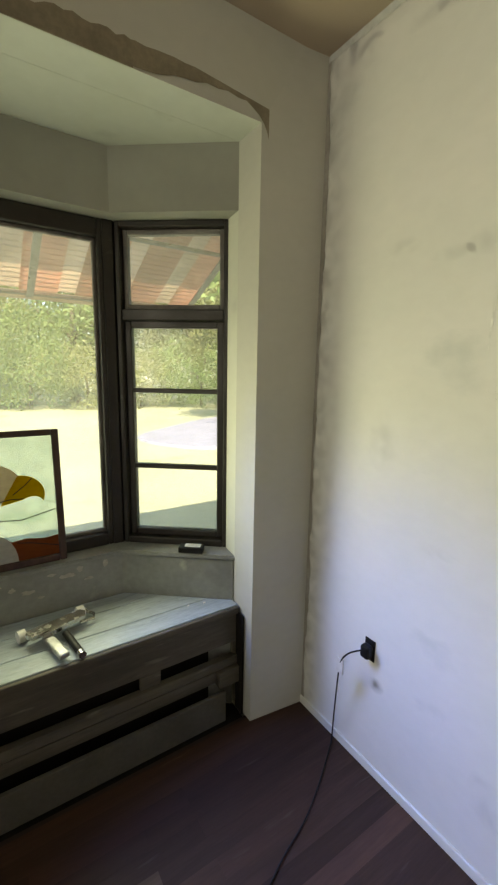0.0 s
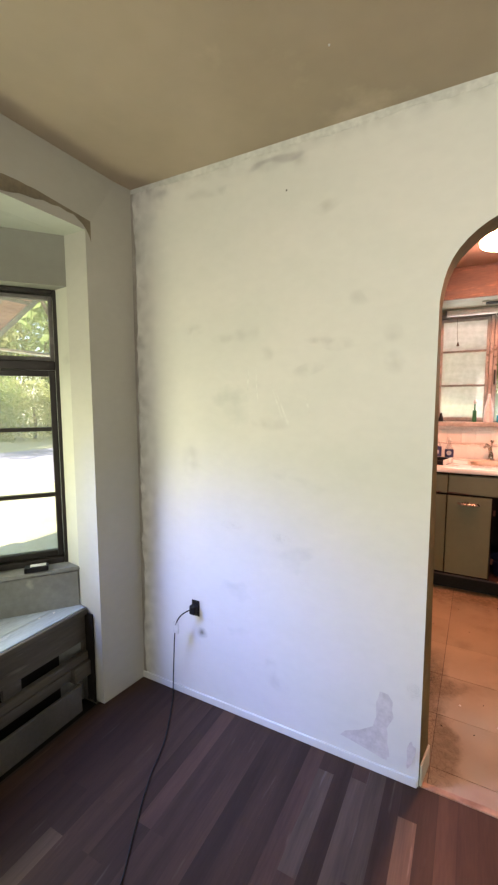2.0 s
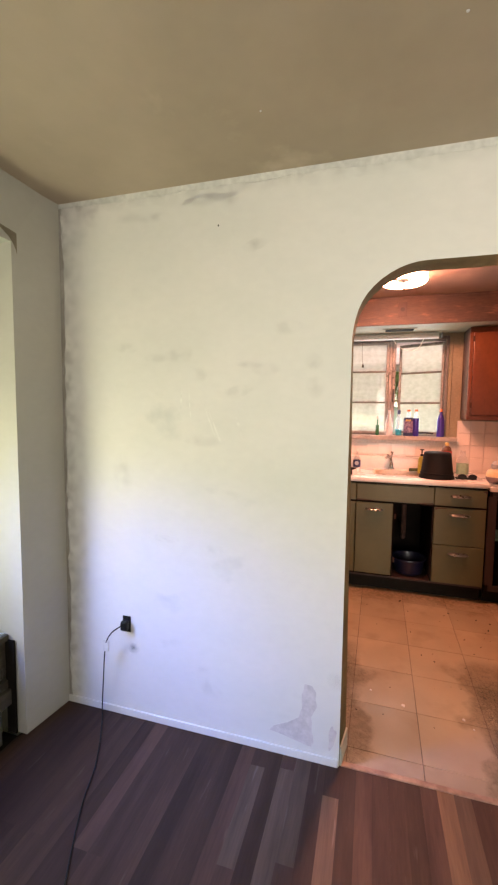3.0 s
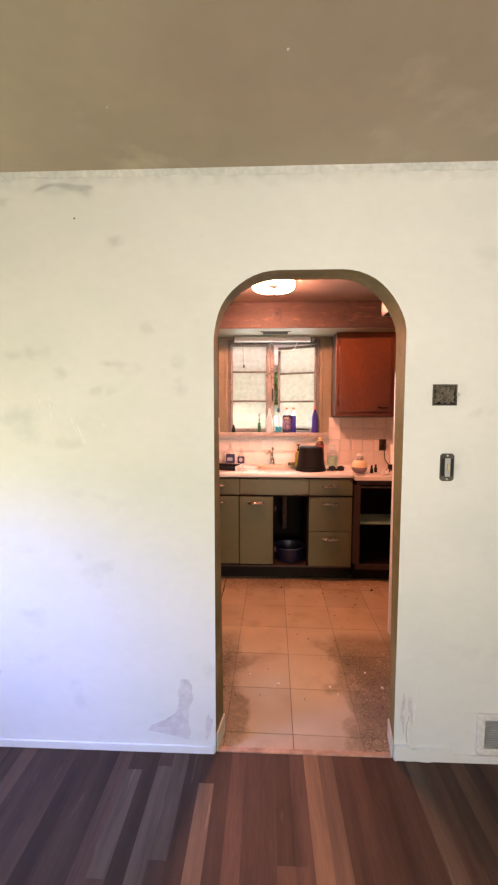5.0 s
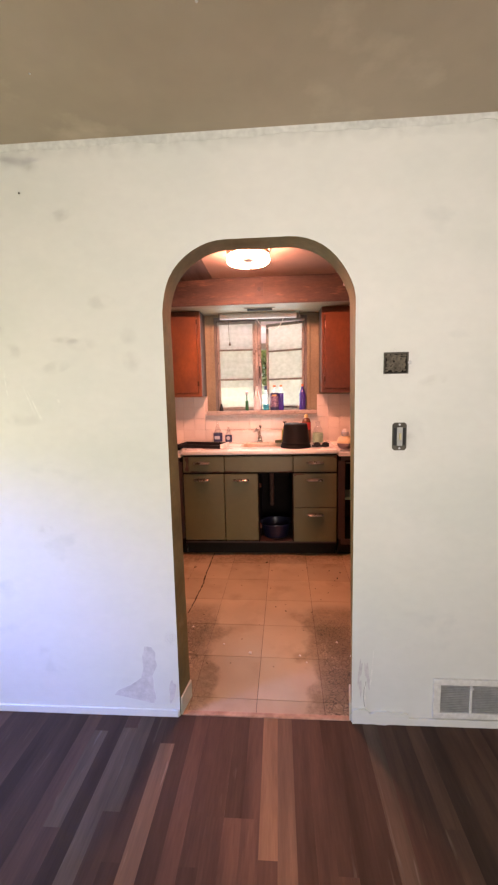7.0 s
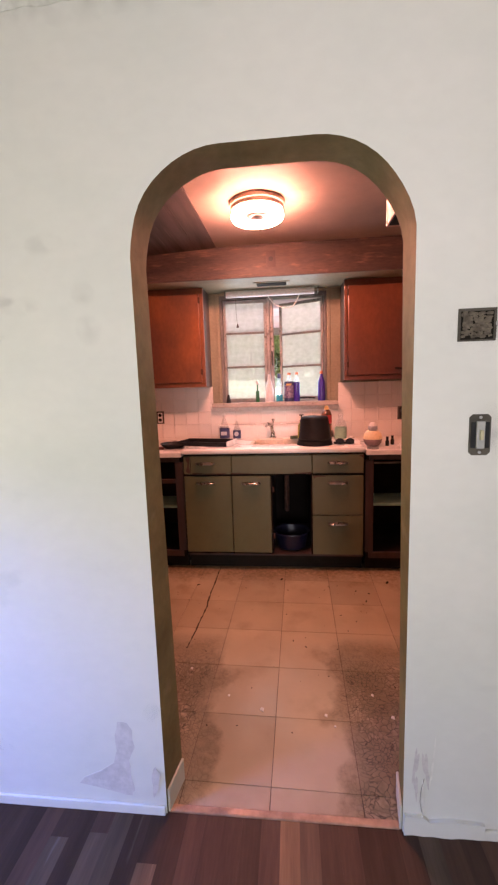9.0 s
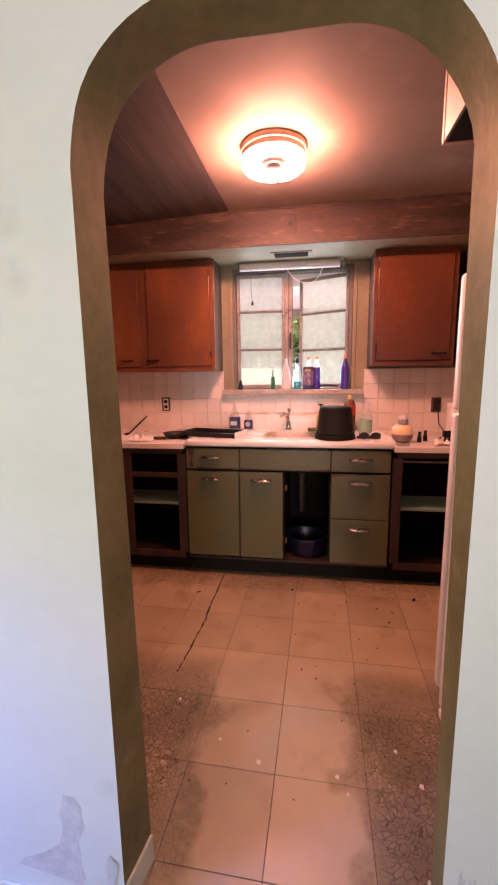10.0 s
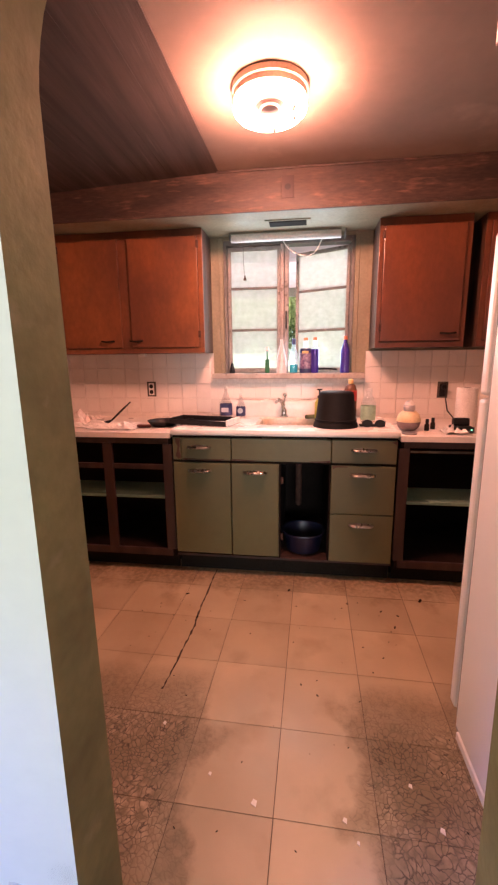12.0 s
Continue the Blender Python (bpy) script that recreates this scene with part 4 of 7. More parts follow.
def bow(cx, cz, rx, rz, a0, a1, n=14):
    return [(cx + rx * math.cos(radians(a0 + (a1 - a0) * k / n)), cz + rz * math.sin(radians(a0 + (a1 - a0) * k / n))) for k in range(n + 1)]


yellow, brown_g = stained("yellow_painted_glass", (0.72, 0.50, 0.02), 0.25), stained("rust_brown_painted_glass", (0.30, 0.09, 0.035), 0.1)
cream_g, line_g = stained("cream_painted_glass", (0.85, 0.72, 0.55), 0.4), M["black"]
shape("yellow_shape", bow(0.125, 0.262, 0.078, 0.075, 95, -8) + bow(0.16, 0.235, 0.035, 0.022, 0, 180)[:12] + [(0.06, 0.235)], yellow, -0.001, "plain yellow curved shape")
shape("cream_shape", bow(0.03, 0.29, 0.105, 0.095, 150, 20) + [(0.075, 0.245), (-0.06, 0.235)], cream_g, -0.0005, "plain cream rounded shape")
shape("brown_shape", [(PX0 + 0.024, 0.027), (PX1 - 0.025, 0.027), (PX1 - 0.025, 0.10), (0.19, 0.095), (0.13, 0.105), (0.085, 0.10), (0.06, 0.12), (-0.1, 0.13), (PX0 + 0.024, 0.11)], brown_g, -0.001, "plain rust-brown lower shape")
shape("white_shape", bow(0.02, 0.027, 0.082, 0.11, 0, 180), stained("white_painted_glass", (0.85, 0.85, 0.80), 0.25), -0.003, "plain white rounded shape")
for a, b, c in (((0.10, 0.27), (0.14, 0.30), (0.165, 0.325)), ((0.02, 0.245), (0.09, 0.255), (0.135, 0.252)), ((0.0, 0.19), (0.12, 0.175), (0.235, 0.20)), ((0.10, 0.095), (0.15, 0.085), (0.235, 0.06))):
    part("lead_line", tube([(a[0], -0.003, a[1]), (b[0], -0.003, b[1]), (c[0], -0.003, c[1])], 0.0018, 5), line_g, pic)

# chrome tool lying on the seat, with a rod through white end caps
tool = thing("metal_bracket_tool", (0.20, 1.50, 0.457), "chrome T-shaped bracket tool with white end caps on the seat", "tool", m=pose(0.188, 1.562, 0.457, 0, 0, 14))
part("cross_plate", prism([(-0.10, -0.006), (-0.088, -0.034), (-0.03, -0.034), (-0.06, -0.045), (-0.01, -0.045), (0.03, -0.034), (0.088, -0.034), (0.10, -0.006), (0.09, 0.014), (-0.09, 0.014)], 0.030, 0.044), M["chrome"], tool)
part("stem", boxes(((-0.058, -0.165, 0.012), (-0.026, -0.02, 0.030)), bevel=0.005), M["steel"], tool)
part("rod", tube([(-0.11, 0.035, 0.014), (0.125, 0.035, 0.014)], 0.009, 10), M["chrome"], tool, smooth=True)
for x in (-0.1, 0.10):
    part("end_cap", tube([(x - 0.012, 0.035, 0.020), (x + 0.012, 0.035, 0.020)], 0.021, 12), M["white_plastic"], tool, "white end cap", smooth=True)
part("side_arm", tube([(0.115, 0.04, 0.016), (0.135, 0.0, 0.014), (0.12, -0.03, 0.014), (0.07, -0.025, 0.02)], 0.005, 8), M["chrome"], tool, smooth=True)
part("handle", tube([(0.012, -0.045, 0.016), (0.004, -0.17, 0.013)], 0.012, 10), M["black"], tool, "dark grip", smooth=True)
part("handle_tip", tube([(0.004, -0.17, 0.013), (0.0028, -0.19, 0.013)], 0.0125, 10), M["chrome"], tool, smooth=True)

boxy = thing("small_dark_box", (0.735, 1.535, 0.642), "small dark box with a pale top lying on the sill", "box", m=pose(0.70, 1.545, 0.642, 0, 0, -38))
part("body", boxes(((-0.058, -0.022, 0), (0.04, 0.022, 0.024)), bevel=0.004), M["black"], boxy)
part("label_plate", boxes(((-0.034, -0.015, 0.0245), (0.03, 0.015, 0.027)), bevel=0.001), M["white_plastic"], boxy)
solid("paint_flake", prism([(0, 0), (0.012, 0.003), (0.014, 0.009), (0.004, 0.011)], 0, 0.0015), M["white_plastic"], "small white paint flake on the seat", "debris", at=(0.70, 1.46, 0.4565))
solid("paint_flake", prism([(0, 0), (0.009, 0.002), (0.01, 0.008), (0.002, 0.007)], 0, 0.0015), M["white_plastic"], "small white paint flake on the seat", "debris", at=(0.64, 1.475, 0.4565))

# flaked patches on the grey low wall behind the seat
rf = random.Random(41)
for n, (x, z, w, h) in enumerate(((0.02, 0.60, 0.020, 0.010), (0.07, 0.575, 0.012, 0.009), (0.12, 0.555, 0.026, 0.008), (0.20, 0.60, 0.016, 0.006), (0.255, 0.585, 0.030, 0.009), (0.30, 0.602, 0.014, 0.012), (0.33, 0.555, 0.022, 0.006), (-0.06, 0.59, 0.03, 0.012), (0.395, 0.60, 0.010, 0.014), (0.16, 0.525, 0.012, 0.005))):
    out = [(x + w * rf.uniform(0.6, 1.2) * math.cos(a), z + h * rf.uniform(0.5, 1.3) * math.sin(a)) for a in (2 * math.pi * k / 13 for k in range(13))]
    structure("trim_flaked_paint_%d" % (n + 1), prism(out, 1.7095, 1.7108, "y"), M["ledge"], "pale patch where the grey paint flaked off")

# socket with a black plug; its cable runs down and over the floor
plug = thing("black_plug", (WX, 0.938, 0.449), "black power plug in a wall socket, its cable hanging down", "plug")
part("socket_plate", boxes(((-0.004, -0.021, -0.04), (-0.0005, 0.021, 0.036)), bevel=0.003), M["black"], plug)
part("plug_body", boxes(((-0.034, -0.017, -0.024), (-0.004, 0.017, 0.02)), bevel=0.007), M["black"], plug)
cable = [(-0.03, 0.01, 0.0), (-0.06, 0.04, -0.02), (-0.062, 0.07, -0.07), (-0.05, 0.09, -0.15), (-0.045, 0.10, -0.25), (-0.03, 0.118, -0.36), (-0.025, 0.125, -0.437), (-0.06, 0.10, -0.445), (-0.17, 0.03, -0.445), (-0.30, -0.04, -0.445), (-0.44, -0.092, -0.445), (-0.62, -0.184, -0.445), (-0.73, -0.245, -0.445), (-1.0, -0.38, -0.445), (-1.4, -0.56, -0.445)]
fine = []
for i in range(len(cable) - 1):
    p0, p1, p2, p3 = (Vector(cable[max(0, min(len(cable) - 1, i + d))]) for d in (-1, 0, 1, 2))
    for s in range(5):
        t = s / 5
        fine.append(0.5 * ((2 * p1) + (p2 - p0) * t + (2 * p0 - 5 * p1 + 4 * p2 - p3) * t * t + (3 * p1 - p0 - 3 * p2 + p3) * t ** 3))
part("cable", tube(fine, 0.0028, 7), M["black"], plug, smooth=True)
part("tag", boxes(((-0.064, 0.058, -0.115), (-0.058, 0.088, -0.06)), bevel=0.002), M["white_plastic"], plug, "white paper tag on the cable")

# open electrical box and bare switch, with the register low on the wall
jb = thing("open_junction_box", (WX, -0.935, 1.506), "open square electrical box with crumbly grey-brown inside", "electrical box")
part("inside", boxes(((-0.0035, -0.042, -0.037), (-0.0005, 0.042, 0.038)), bevel=0.001), M["dark"], jb)
bm = bmesh.new()
r2 = random.Random(8)
for k in range(150):
    y, z, s = r2.uniform(-0.034, 0.034), r2.uniform(-0.03, 0.03), r2.uniform(0.002, 0.007)
    box(bm, (-0.004 - s * 0.5, y - s, z - s * 0.7), (-0.003, y + s, z + s * 0.7), 0.003, 1)
tagged(part("rubble", bm, mat("crumbly_brown_plaster", (0.17, 0.14, 0.105), (0.09, 0.075, 0.058), 60, 0.9, 0.5, fine=200), jb), kind="stuff")
part("metal_rim", boxes(((-0.006, -0.046, 0.034), (-0.0005, 0.046, 0.041)), ((-0.006, -0.046, -0.04), (-0.0005, 0.046, -0.036)), ((-0.006, 0.040, -0.036), (-0.0005, 0.046, 0.034)), ((-0.006, -0.046, -0.036), (-0.0005, -0.040, 0.034)), bevel=0.001), M["bench_wood"], jb)
part("screw_ear", tube([(-0.007, -0.05, 0.002), (-0.001, -0.05, 0.002)], 0.007, 10), M["steel"], jb)
sw = thing("light_switch", (WX, -0.954, 1.226), "bare light switch without a cover plate, grey metal and black", "switch")
bm = prism([(a * 0.027, b) for a, b in ((-0.7, -0.054), (0.7, -0.054), (1, -0.046), (1, 0.046), (0.7, 0.054), (-0.7, 0.054), (-1, 0.046), (-1, -0.046))], -0.003, -0.0005, "x")
part("strap", bm, M["bench_wood"], sw)
for y in (-0.017, 0.017):
    part("opening", boxes(((-0.006, y - 0.006, -0.034), (-0.0032, y + 0.006, 0.034)), bevel=0.001), M["black"], sw)
part("body", boxes(((-0.01, -0.0105, -0.036), (-0.0032, 0.0105, 0.036)), bevel=0.002), M["slat_grey"], sw)
part("toggle", boxes(((-0.02, -0.004, -0.012), (-0.0102, 0.004, 0.014)), bevel=0.002), mat("ivory_toggle", (0.55, 0.50, 0.32), (0.45, 0.4, 0.25), 9, 0.4, 0.05), sw)
for z in (-0.046, 0.046):
    part("screw", tube([(-0.0055, 0, z), (-0.0031, 0, z)], 0.004, 8), M["steel"], sw)
reg = thing("wall_register", (WX, -1.270, 0.040), "white painted metal air register low on the wall", "air vent")
RW = 0.155
part("frame", boxes(((-0.012, -RW, 0.0), (-0.0005, RW, 0.026)), ((-0.012, -RW, 0.150), (-0.0005, RW, 0.176)), ((-0.012, RW - 0.03, 0.026), (-0.0005, RW, 0.150)), ((-0.012, -RW, 0.026), (-0.0005, -RW + 0.03, 0.150)), ((-0.011, -0.002, 0.026), (-0.0005, 0.008, 0.150)), bevel=0.003), M["white_plastic"], reg)
# flat grey sheet stands for the shadow behind the slats
part("backing", boxes(((-0.003, -RW + 0.03, 0.026), (-0.0008, RW - 0.03, 0.150))), M["plaster_grey"], reg, "grey sheet with the inside's shadow in its colour")
for k in range(16):
    z = 0.030 + k * 0.0077
    part("slat", boxes(((-0.009, -RW + 0.03, z - 0.0014), (-0.003, RW - 0.03, z + 0.0014))), M["slat_grey"], reg)
part("lever", boxes(((-0.02, -0.003, 0.138), (-0.011, 0.009, 0.146)), bevel=0.002), M["white_plastic"], reg)
solid("threshold_strip", boxes(((1.064, AR + 0.004, -0.003), (1.090, AL - 0.004, 0.005)), bevel=0.004), M["brass"], "worn reddish-brown metal threshold strip on the floor", "threshold")

# ---- kitchen things ----


def pull(parent, y, z, x=-0.0, w=0.142):
    """A chrome cup handle on a front that faces -x: a half shell, open below."""
    bm = bmesh.new()
    n, k = 16, 5
    g = []
    for i in range(n + 1):
        u = -1 + 2 * i / n
        reach = 0.030 * (1 - u ** 4) ** 0.5
        row = []
        for j in range(k + 1):
            a = math.pi / 2 * j / k
            row.append(bm.verts.new((x - reach * math.sin(a) - 0.0005, y + u * w / 2, z + 0.014 * (1 - 0.5 * u * u) * math.cos(a))))
        row.append(bm.verts.new((x - reach - 0.0025, y + u * w / 2, z - 0.004)))
        g.append(row)
    for i in range(n):
        for j in range(k + 1):
            bm.faces.new((g[i][j], g[i + 1][j], g[i + 1][j + 1], g[i][j + 1]))
    bmesh.ops.remove_doubles(bm, verts=bm.verts, dist=1e-5)
    bmesh.ops.solidify(bm, geom=list(bm.faces), thickness=0.0015)
    bmesh.ops.recalc_face_normals(bm, faces=bm.faces)
    return part("handle", bm, M["pull"], parent, "tarnished chrome cup handle", smooth=True)


def bar_pull(parent, y0, y1, z, x):
    part("handle", tube([(x, y0, z), (x - 0.016, y0 + 0.012 * (1 if y1 > y0 else -1), z - 0.002), (x - 0.022, (y0 + y1) / 2, z - 0.006), (x - 0.016, y1 - 0.012 * (1 if y1 > y0 else -1), z - 0.002), (x, y1, z)], 0.006, 8), M["dark"], parent, "dark bronze handle", smooth=True)


FX = 2.842


def front(parent, name, y0, y1, z0, z1, material, hz=None, hy=None, tilt=0.0):
    f = part(name, boxes(((-0.0, y0, z0), (0.018, y1, z1)), bevel=0.004), material, parent, m=pose(-0.018, 0, 0, 0, tilt, 0))
    if hz is not None:
        y = (y0 + y1) / 2 if hy is None else hy
        pull(f, y, hz)
    return f


# olive steel sink unit; y runs along the wall
sink = thing("sink_cabinet", (FX, 0, 0), "olive steel sink cabinet with chrome pulls, one door missing", "cabinet")
yl, yr = 0.326, -0.968
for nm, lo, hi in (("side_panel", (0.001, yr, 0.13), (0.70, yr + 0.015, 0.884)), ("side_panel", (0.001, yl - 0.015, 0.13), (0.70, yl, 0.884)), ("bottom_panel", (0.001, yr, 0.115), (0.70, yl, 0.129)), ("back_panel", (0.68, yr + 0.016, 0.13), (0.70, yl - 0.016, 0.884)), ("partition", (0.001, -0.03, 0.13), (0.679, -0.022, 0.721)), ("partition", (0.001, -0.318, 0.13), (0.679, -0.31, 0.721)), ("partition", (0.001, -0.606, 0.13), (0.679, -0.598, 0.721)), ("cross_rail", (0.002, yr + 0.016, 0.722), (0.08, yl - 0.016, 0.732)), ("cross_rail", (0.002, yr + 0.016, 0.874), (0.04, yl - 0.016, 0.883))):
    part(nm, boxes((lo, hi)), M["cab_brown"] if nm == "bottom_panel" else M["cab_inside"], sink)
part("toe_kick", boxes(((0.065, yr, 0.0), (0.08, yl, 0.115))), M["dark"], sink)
front(sink, "drawer_front", -0.028, yl - 0.055, 0.737, 0.872, M["olive_metal"], 0.815, hy=0.163)
part("stile", boxes(((-0.014, yl - 0.053, 0.737), (0.0, yl - 0.002, 0.872)), bevel=0.004), M["olive_metal"], sink)
rr = random.Random(8)
for x, pts in ((-0.0142, [(0.279, 0.868), (0.307, 0.87), (0.304, 0.84), (0.294, 0.82), (0.300, 0.79), (0.307, 0.76), (0.292, 0.742), (0.275, 0.75), (0.284, 0.80), (0.278, 0.84)]),
               (-0.0182, [(0.267, 0.739), (0.20, 0.739), (0.12, 0.739), (0.02, 0.739), (0.01, 0.748), (0.09, 0.744), (0.18, 0.746), (0.255, 0.75)]),
               (-0.0182, [(-0.03, 0.739), (-0.16, 0.739), (-0.20, 0.745), (-0.12, 0.744), (-0.08, 0.75), (-0.03, 0.748)]),
               (-0.0182, [(-0.44, 0.739), (-0.60, 0.739), (-0.60, 0.752), (-0.57, 0.749), (-0.50, 0.744)]),
               (-0.0182, [(-0.612, 0.434 + 0.286), (-0.70, 0.72), (-0.70, 0.714), (-0.64, 0.712), (-0.617, 0.70)]),
               (-0.0182, [(-0.93, 0.862), (-0.966, 0.868), (-0.966, 0.82), (-0.958, 0.85)])):
    o = ragged(pts, rr, 0.0015)
    part("rust_patch", prism(o, x - 0.0006, x, "x"), M["rust"], sink, "dark rust where the enamel chipped off")
front(sink, "false_front", -0.604, -0.032, 0.737, 0.872, M["olive_metal"])
front(sink, "drawer_front", yr + 0.004, -0.608, 0.737, 0.872, M["olive_metal"], 0.812)
front(sink, "door", -0.023, yl - 0.003, 0.146, 0.722, M["olive_metal"], 0.672, hy=0.163)
front(sink, "door", -0.309, -0.029, 0.144, 0.722, M["olive_metal"], 0.668)
front(sink, "drawer_front", yr + 0.004, -0.608, 0.434, 0.722, M["olive_metal"], 0.668)
front(sink, "drawer_front", yr + 0.004, -0.608, 0.135, 0.429, M["olive_metal"], 0.368)
part("pipe", tube([(0.33, -0.42, 0.70), (0.33, -0.42, 0.42), (0.36, -0.42, 0.36), (0.42, -0.42, 0.38), (0.5, -0.42, 0.46), (0.68, -0.42, 0.46)], 0.02, 10), M["rust"], sink, smooth=True)
for z in (0.25, 0.60):
    part("hinge", boxes(((-0.004, -0.335, z), (0.0, -0.322, z + 0.04)), bevel=0.001), M["rust"], sink)

# enamel sink top with basin and splashback
top = thing("kitchen_sink", (FX - 0.03, 0, 0.885), "white enamel sink top with stained basin and low splashback", "sink")
BY0, BY1, SX0, SX1 = -0.62, -0.16, 0.20, 0.52
bm = boxes(((0, yr - 0.008, 0), (SX0, yl + 0.008, 0.04)), ((SX1, yr - 0.008, 0.0), (0.60, yl + 0.008, 0.04)), ((SX0, yr - 0.008, 0), (SX1, BY0, 0.04)), ((SX0, BY1, 0), (SX1, yl + 0.008, 0.04)))
bmesh.ops.remove_doubles(bm, verts=bm.verts, dist=1e-5)
part("drainboard", boxes(((0, yr - 0.008, 0.0), (SX0 - 0.001, yl + 0.008, 0.04)), bevel=0.014), M["enamel"], top, smooth=True)
bm.free()
part("deck", boxes(((SX0 - 0.02, BY1, 0.002), (0.6, yl + 0.006, 0.0395)), ((SX0 - 0.02, yr - 0.006, 0.002), (0.6, BY0, 0.0395)), ((SX1, BY0 + 0.001, 0.002), (0.6, BY1 - 0.001, 0.0395)), bevel=0.004), M["enamel"], top)
bm = bmesh.new()
loops = []
for inset, z in ((-0.012, 0.0402), (0.004, 0.0402), (0.012, 0.034), (0.02, -0.02), (0.03, -0.12), (0.06, -0.135)):
    loop = []
    x0, x1, y0, y1, rad = SX0 + inset, SX1 - inset, BY0 + inset, BY1 - inset, 0.05
    for cx, cy, a0 in ((x1 - rad, y1 - rad, 0), (x0 + rad, y1 - rad, 90), (x0 + rad, y0 + rad, 180), (x1 - rad, y0 + rad, 270)):
        for k in range(6):
            a = radians(a0 + 90 * k / 5)
            loop.append(bm.verts.new((cx + rad * math.cos(a), cy + rad * math.sin(a), z)))
    loops.append(loop)
for p, q in zip(loops, loops[1:]):
    for k in range(len(p)):
        j = (k + 1) % len(p)
        bm.faces.new((p[k], p[j], q[j], q[k]))
bm.faces.new(loops[-1])
bmesh.ops.recalc_face_normals(bm, faces=bm.faces)
for f in bm.faces:
    f.normal_flip()
part("basin", bm, M["basin"], top, "stained yellowish basin", smooth=True)
part("splashback", boxes(((0.585, -0.80, 0.03), (0.735, 0.16, 0.15)), bevel=0.02), M["enamel"], top, smooth=True)

faucet = thing("faucet", (FX + 0.535, -0.310, 0.925), "old chrome faucet with a short spout and lever", "faucet")
part("base", lathe([(0.0, 0), (0.03, 0), (0.03, 0.01), (0.02, 0.02), (0.018, 0.05), (0.012, 0.06), (0.0, 0.06)], 16), M["chrome"], faucet, smooth=True)
part("spout", tube([(0, 0, 0.04), (-0.005, 0.01, 0.10), (-0.04, 0.035, 0.125), (-0.09, 0.05, 0.11)], [0.015, 0.015, 0.013, 0.011], 10), M["chrome"], faucet, smooth=True)
part("lever", tube([(0, 0, 0.10), (0.005, -0.005, 0.14)], 0.006, 8), M["chrome"], faucet, smooth=True)
part("knob", lathe([(0, 0), (0.012, 0.004), (0.015, 0.014), (0.011, 0.024), (0, 0.027)], 12, (0.005, -0.005, 0.138)), M["chrome"], faucet, smooth=True)


# open wooden base units on both sides, doors gone
def open_unit(y0, y1, posts, label, shelf_z=0.462, rail=True):
    u = thing("base_cabinet", (FX, 0, 0), label, "cabinet", "base cabinets without doors")
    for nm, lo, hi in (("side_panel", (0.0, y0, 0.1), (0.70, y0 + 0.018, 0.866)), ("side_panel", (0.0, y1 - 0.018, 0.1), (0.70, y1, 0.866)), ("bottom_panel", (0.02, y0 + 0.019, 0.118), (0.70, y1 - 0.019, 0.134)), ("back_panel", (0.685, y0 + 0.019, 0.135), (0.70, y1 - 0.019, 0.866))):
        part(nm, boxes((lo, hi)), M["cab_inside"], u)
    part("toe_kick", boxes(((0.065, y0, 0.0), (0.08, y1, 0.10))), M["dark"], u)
    bot = part("bottom_rail", boxes(((-0.002, y0 + 0.019, 0.105), (0.019, y1 - 0.019, 0.15)), bevel=0.003), M["cab_brown"], u)
    part("top_rail", boxes(((-0.002, y0 + 0.019, 0.828), (0.019, y1 - 0.019, 0.866)), bevel=0.003), M["cab_brown"], u)
    for p in posts:
        part("stile", boxes(((-0.004, p - 0.03, 0.151), (0.018, p + 0.03, 0.827)), bevel=0.003), M["cab_brown"], u)
    if rail:
        edges = sorted([y0 + 0.019, y1 - 0.019] + [v for p in posts for v in (p - 0.031, p + 0.031)])
        for a, b in zip(edges[::2], edges[1::2]):
            if b - a > 0.05:
                part("drawer_rail", boxes(((-0.001, a, 0.668), (0.018, b, 0.70)), bevel=0.003), M["cab_brown"], u)
    part("shelf", boxes(((0.06, y0 + 0.019, shelf_z), (0.34, y1 - 0.019, shelf_z + 0.02)), bevel=0.003), M["mint"], u, "mint green painted shelf")
    return u


open_unit(0.338, 1.66, (0.362, 0.745, 1.10), "dark brown base cabinet without doors, mint shelf inside")
ur = open_unit(-1.74, -0.985, (-1.005,), "dark brown base cabinet without doors, mint shelf inside", 0.478, False)
part("drawer_slide", boxes(((0.0, -1.70, 0.80), (0.012, -1.04, 0.812)), bevel=0.002), M["bench_wood"], ur)
for y0, y1 in ((0.336, KN - 0.001), (KS + 0.001, -0.979)):
    w = thing("worktop", (FX - 0.02, (y0 + y1) / 2, 0.868), "cream laminate worktop with a pale edge", "worktop", "worktops beside the sink")
    h = (y1 - y0) / 2
    part("slab", boxes(((0.006, -h, 0.0), (0.735, h, 0.03)), bevel=0.003), M["laminate"], w)
    part("edging", boxes(((0, -h, -0.002), (0.005, h, 0.031)), bevel=0.002), M["enamel"], w)


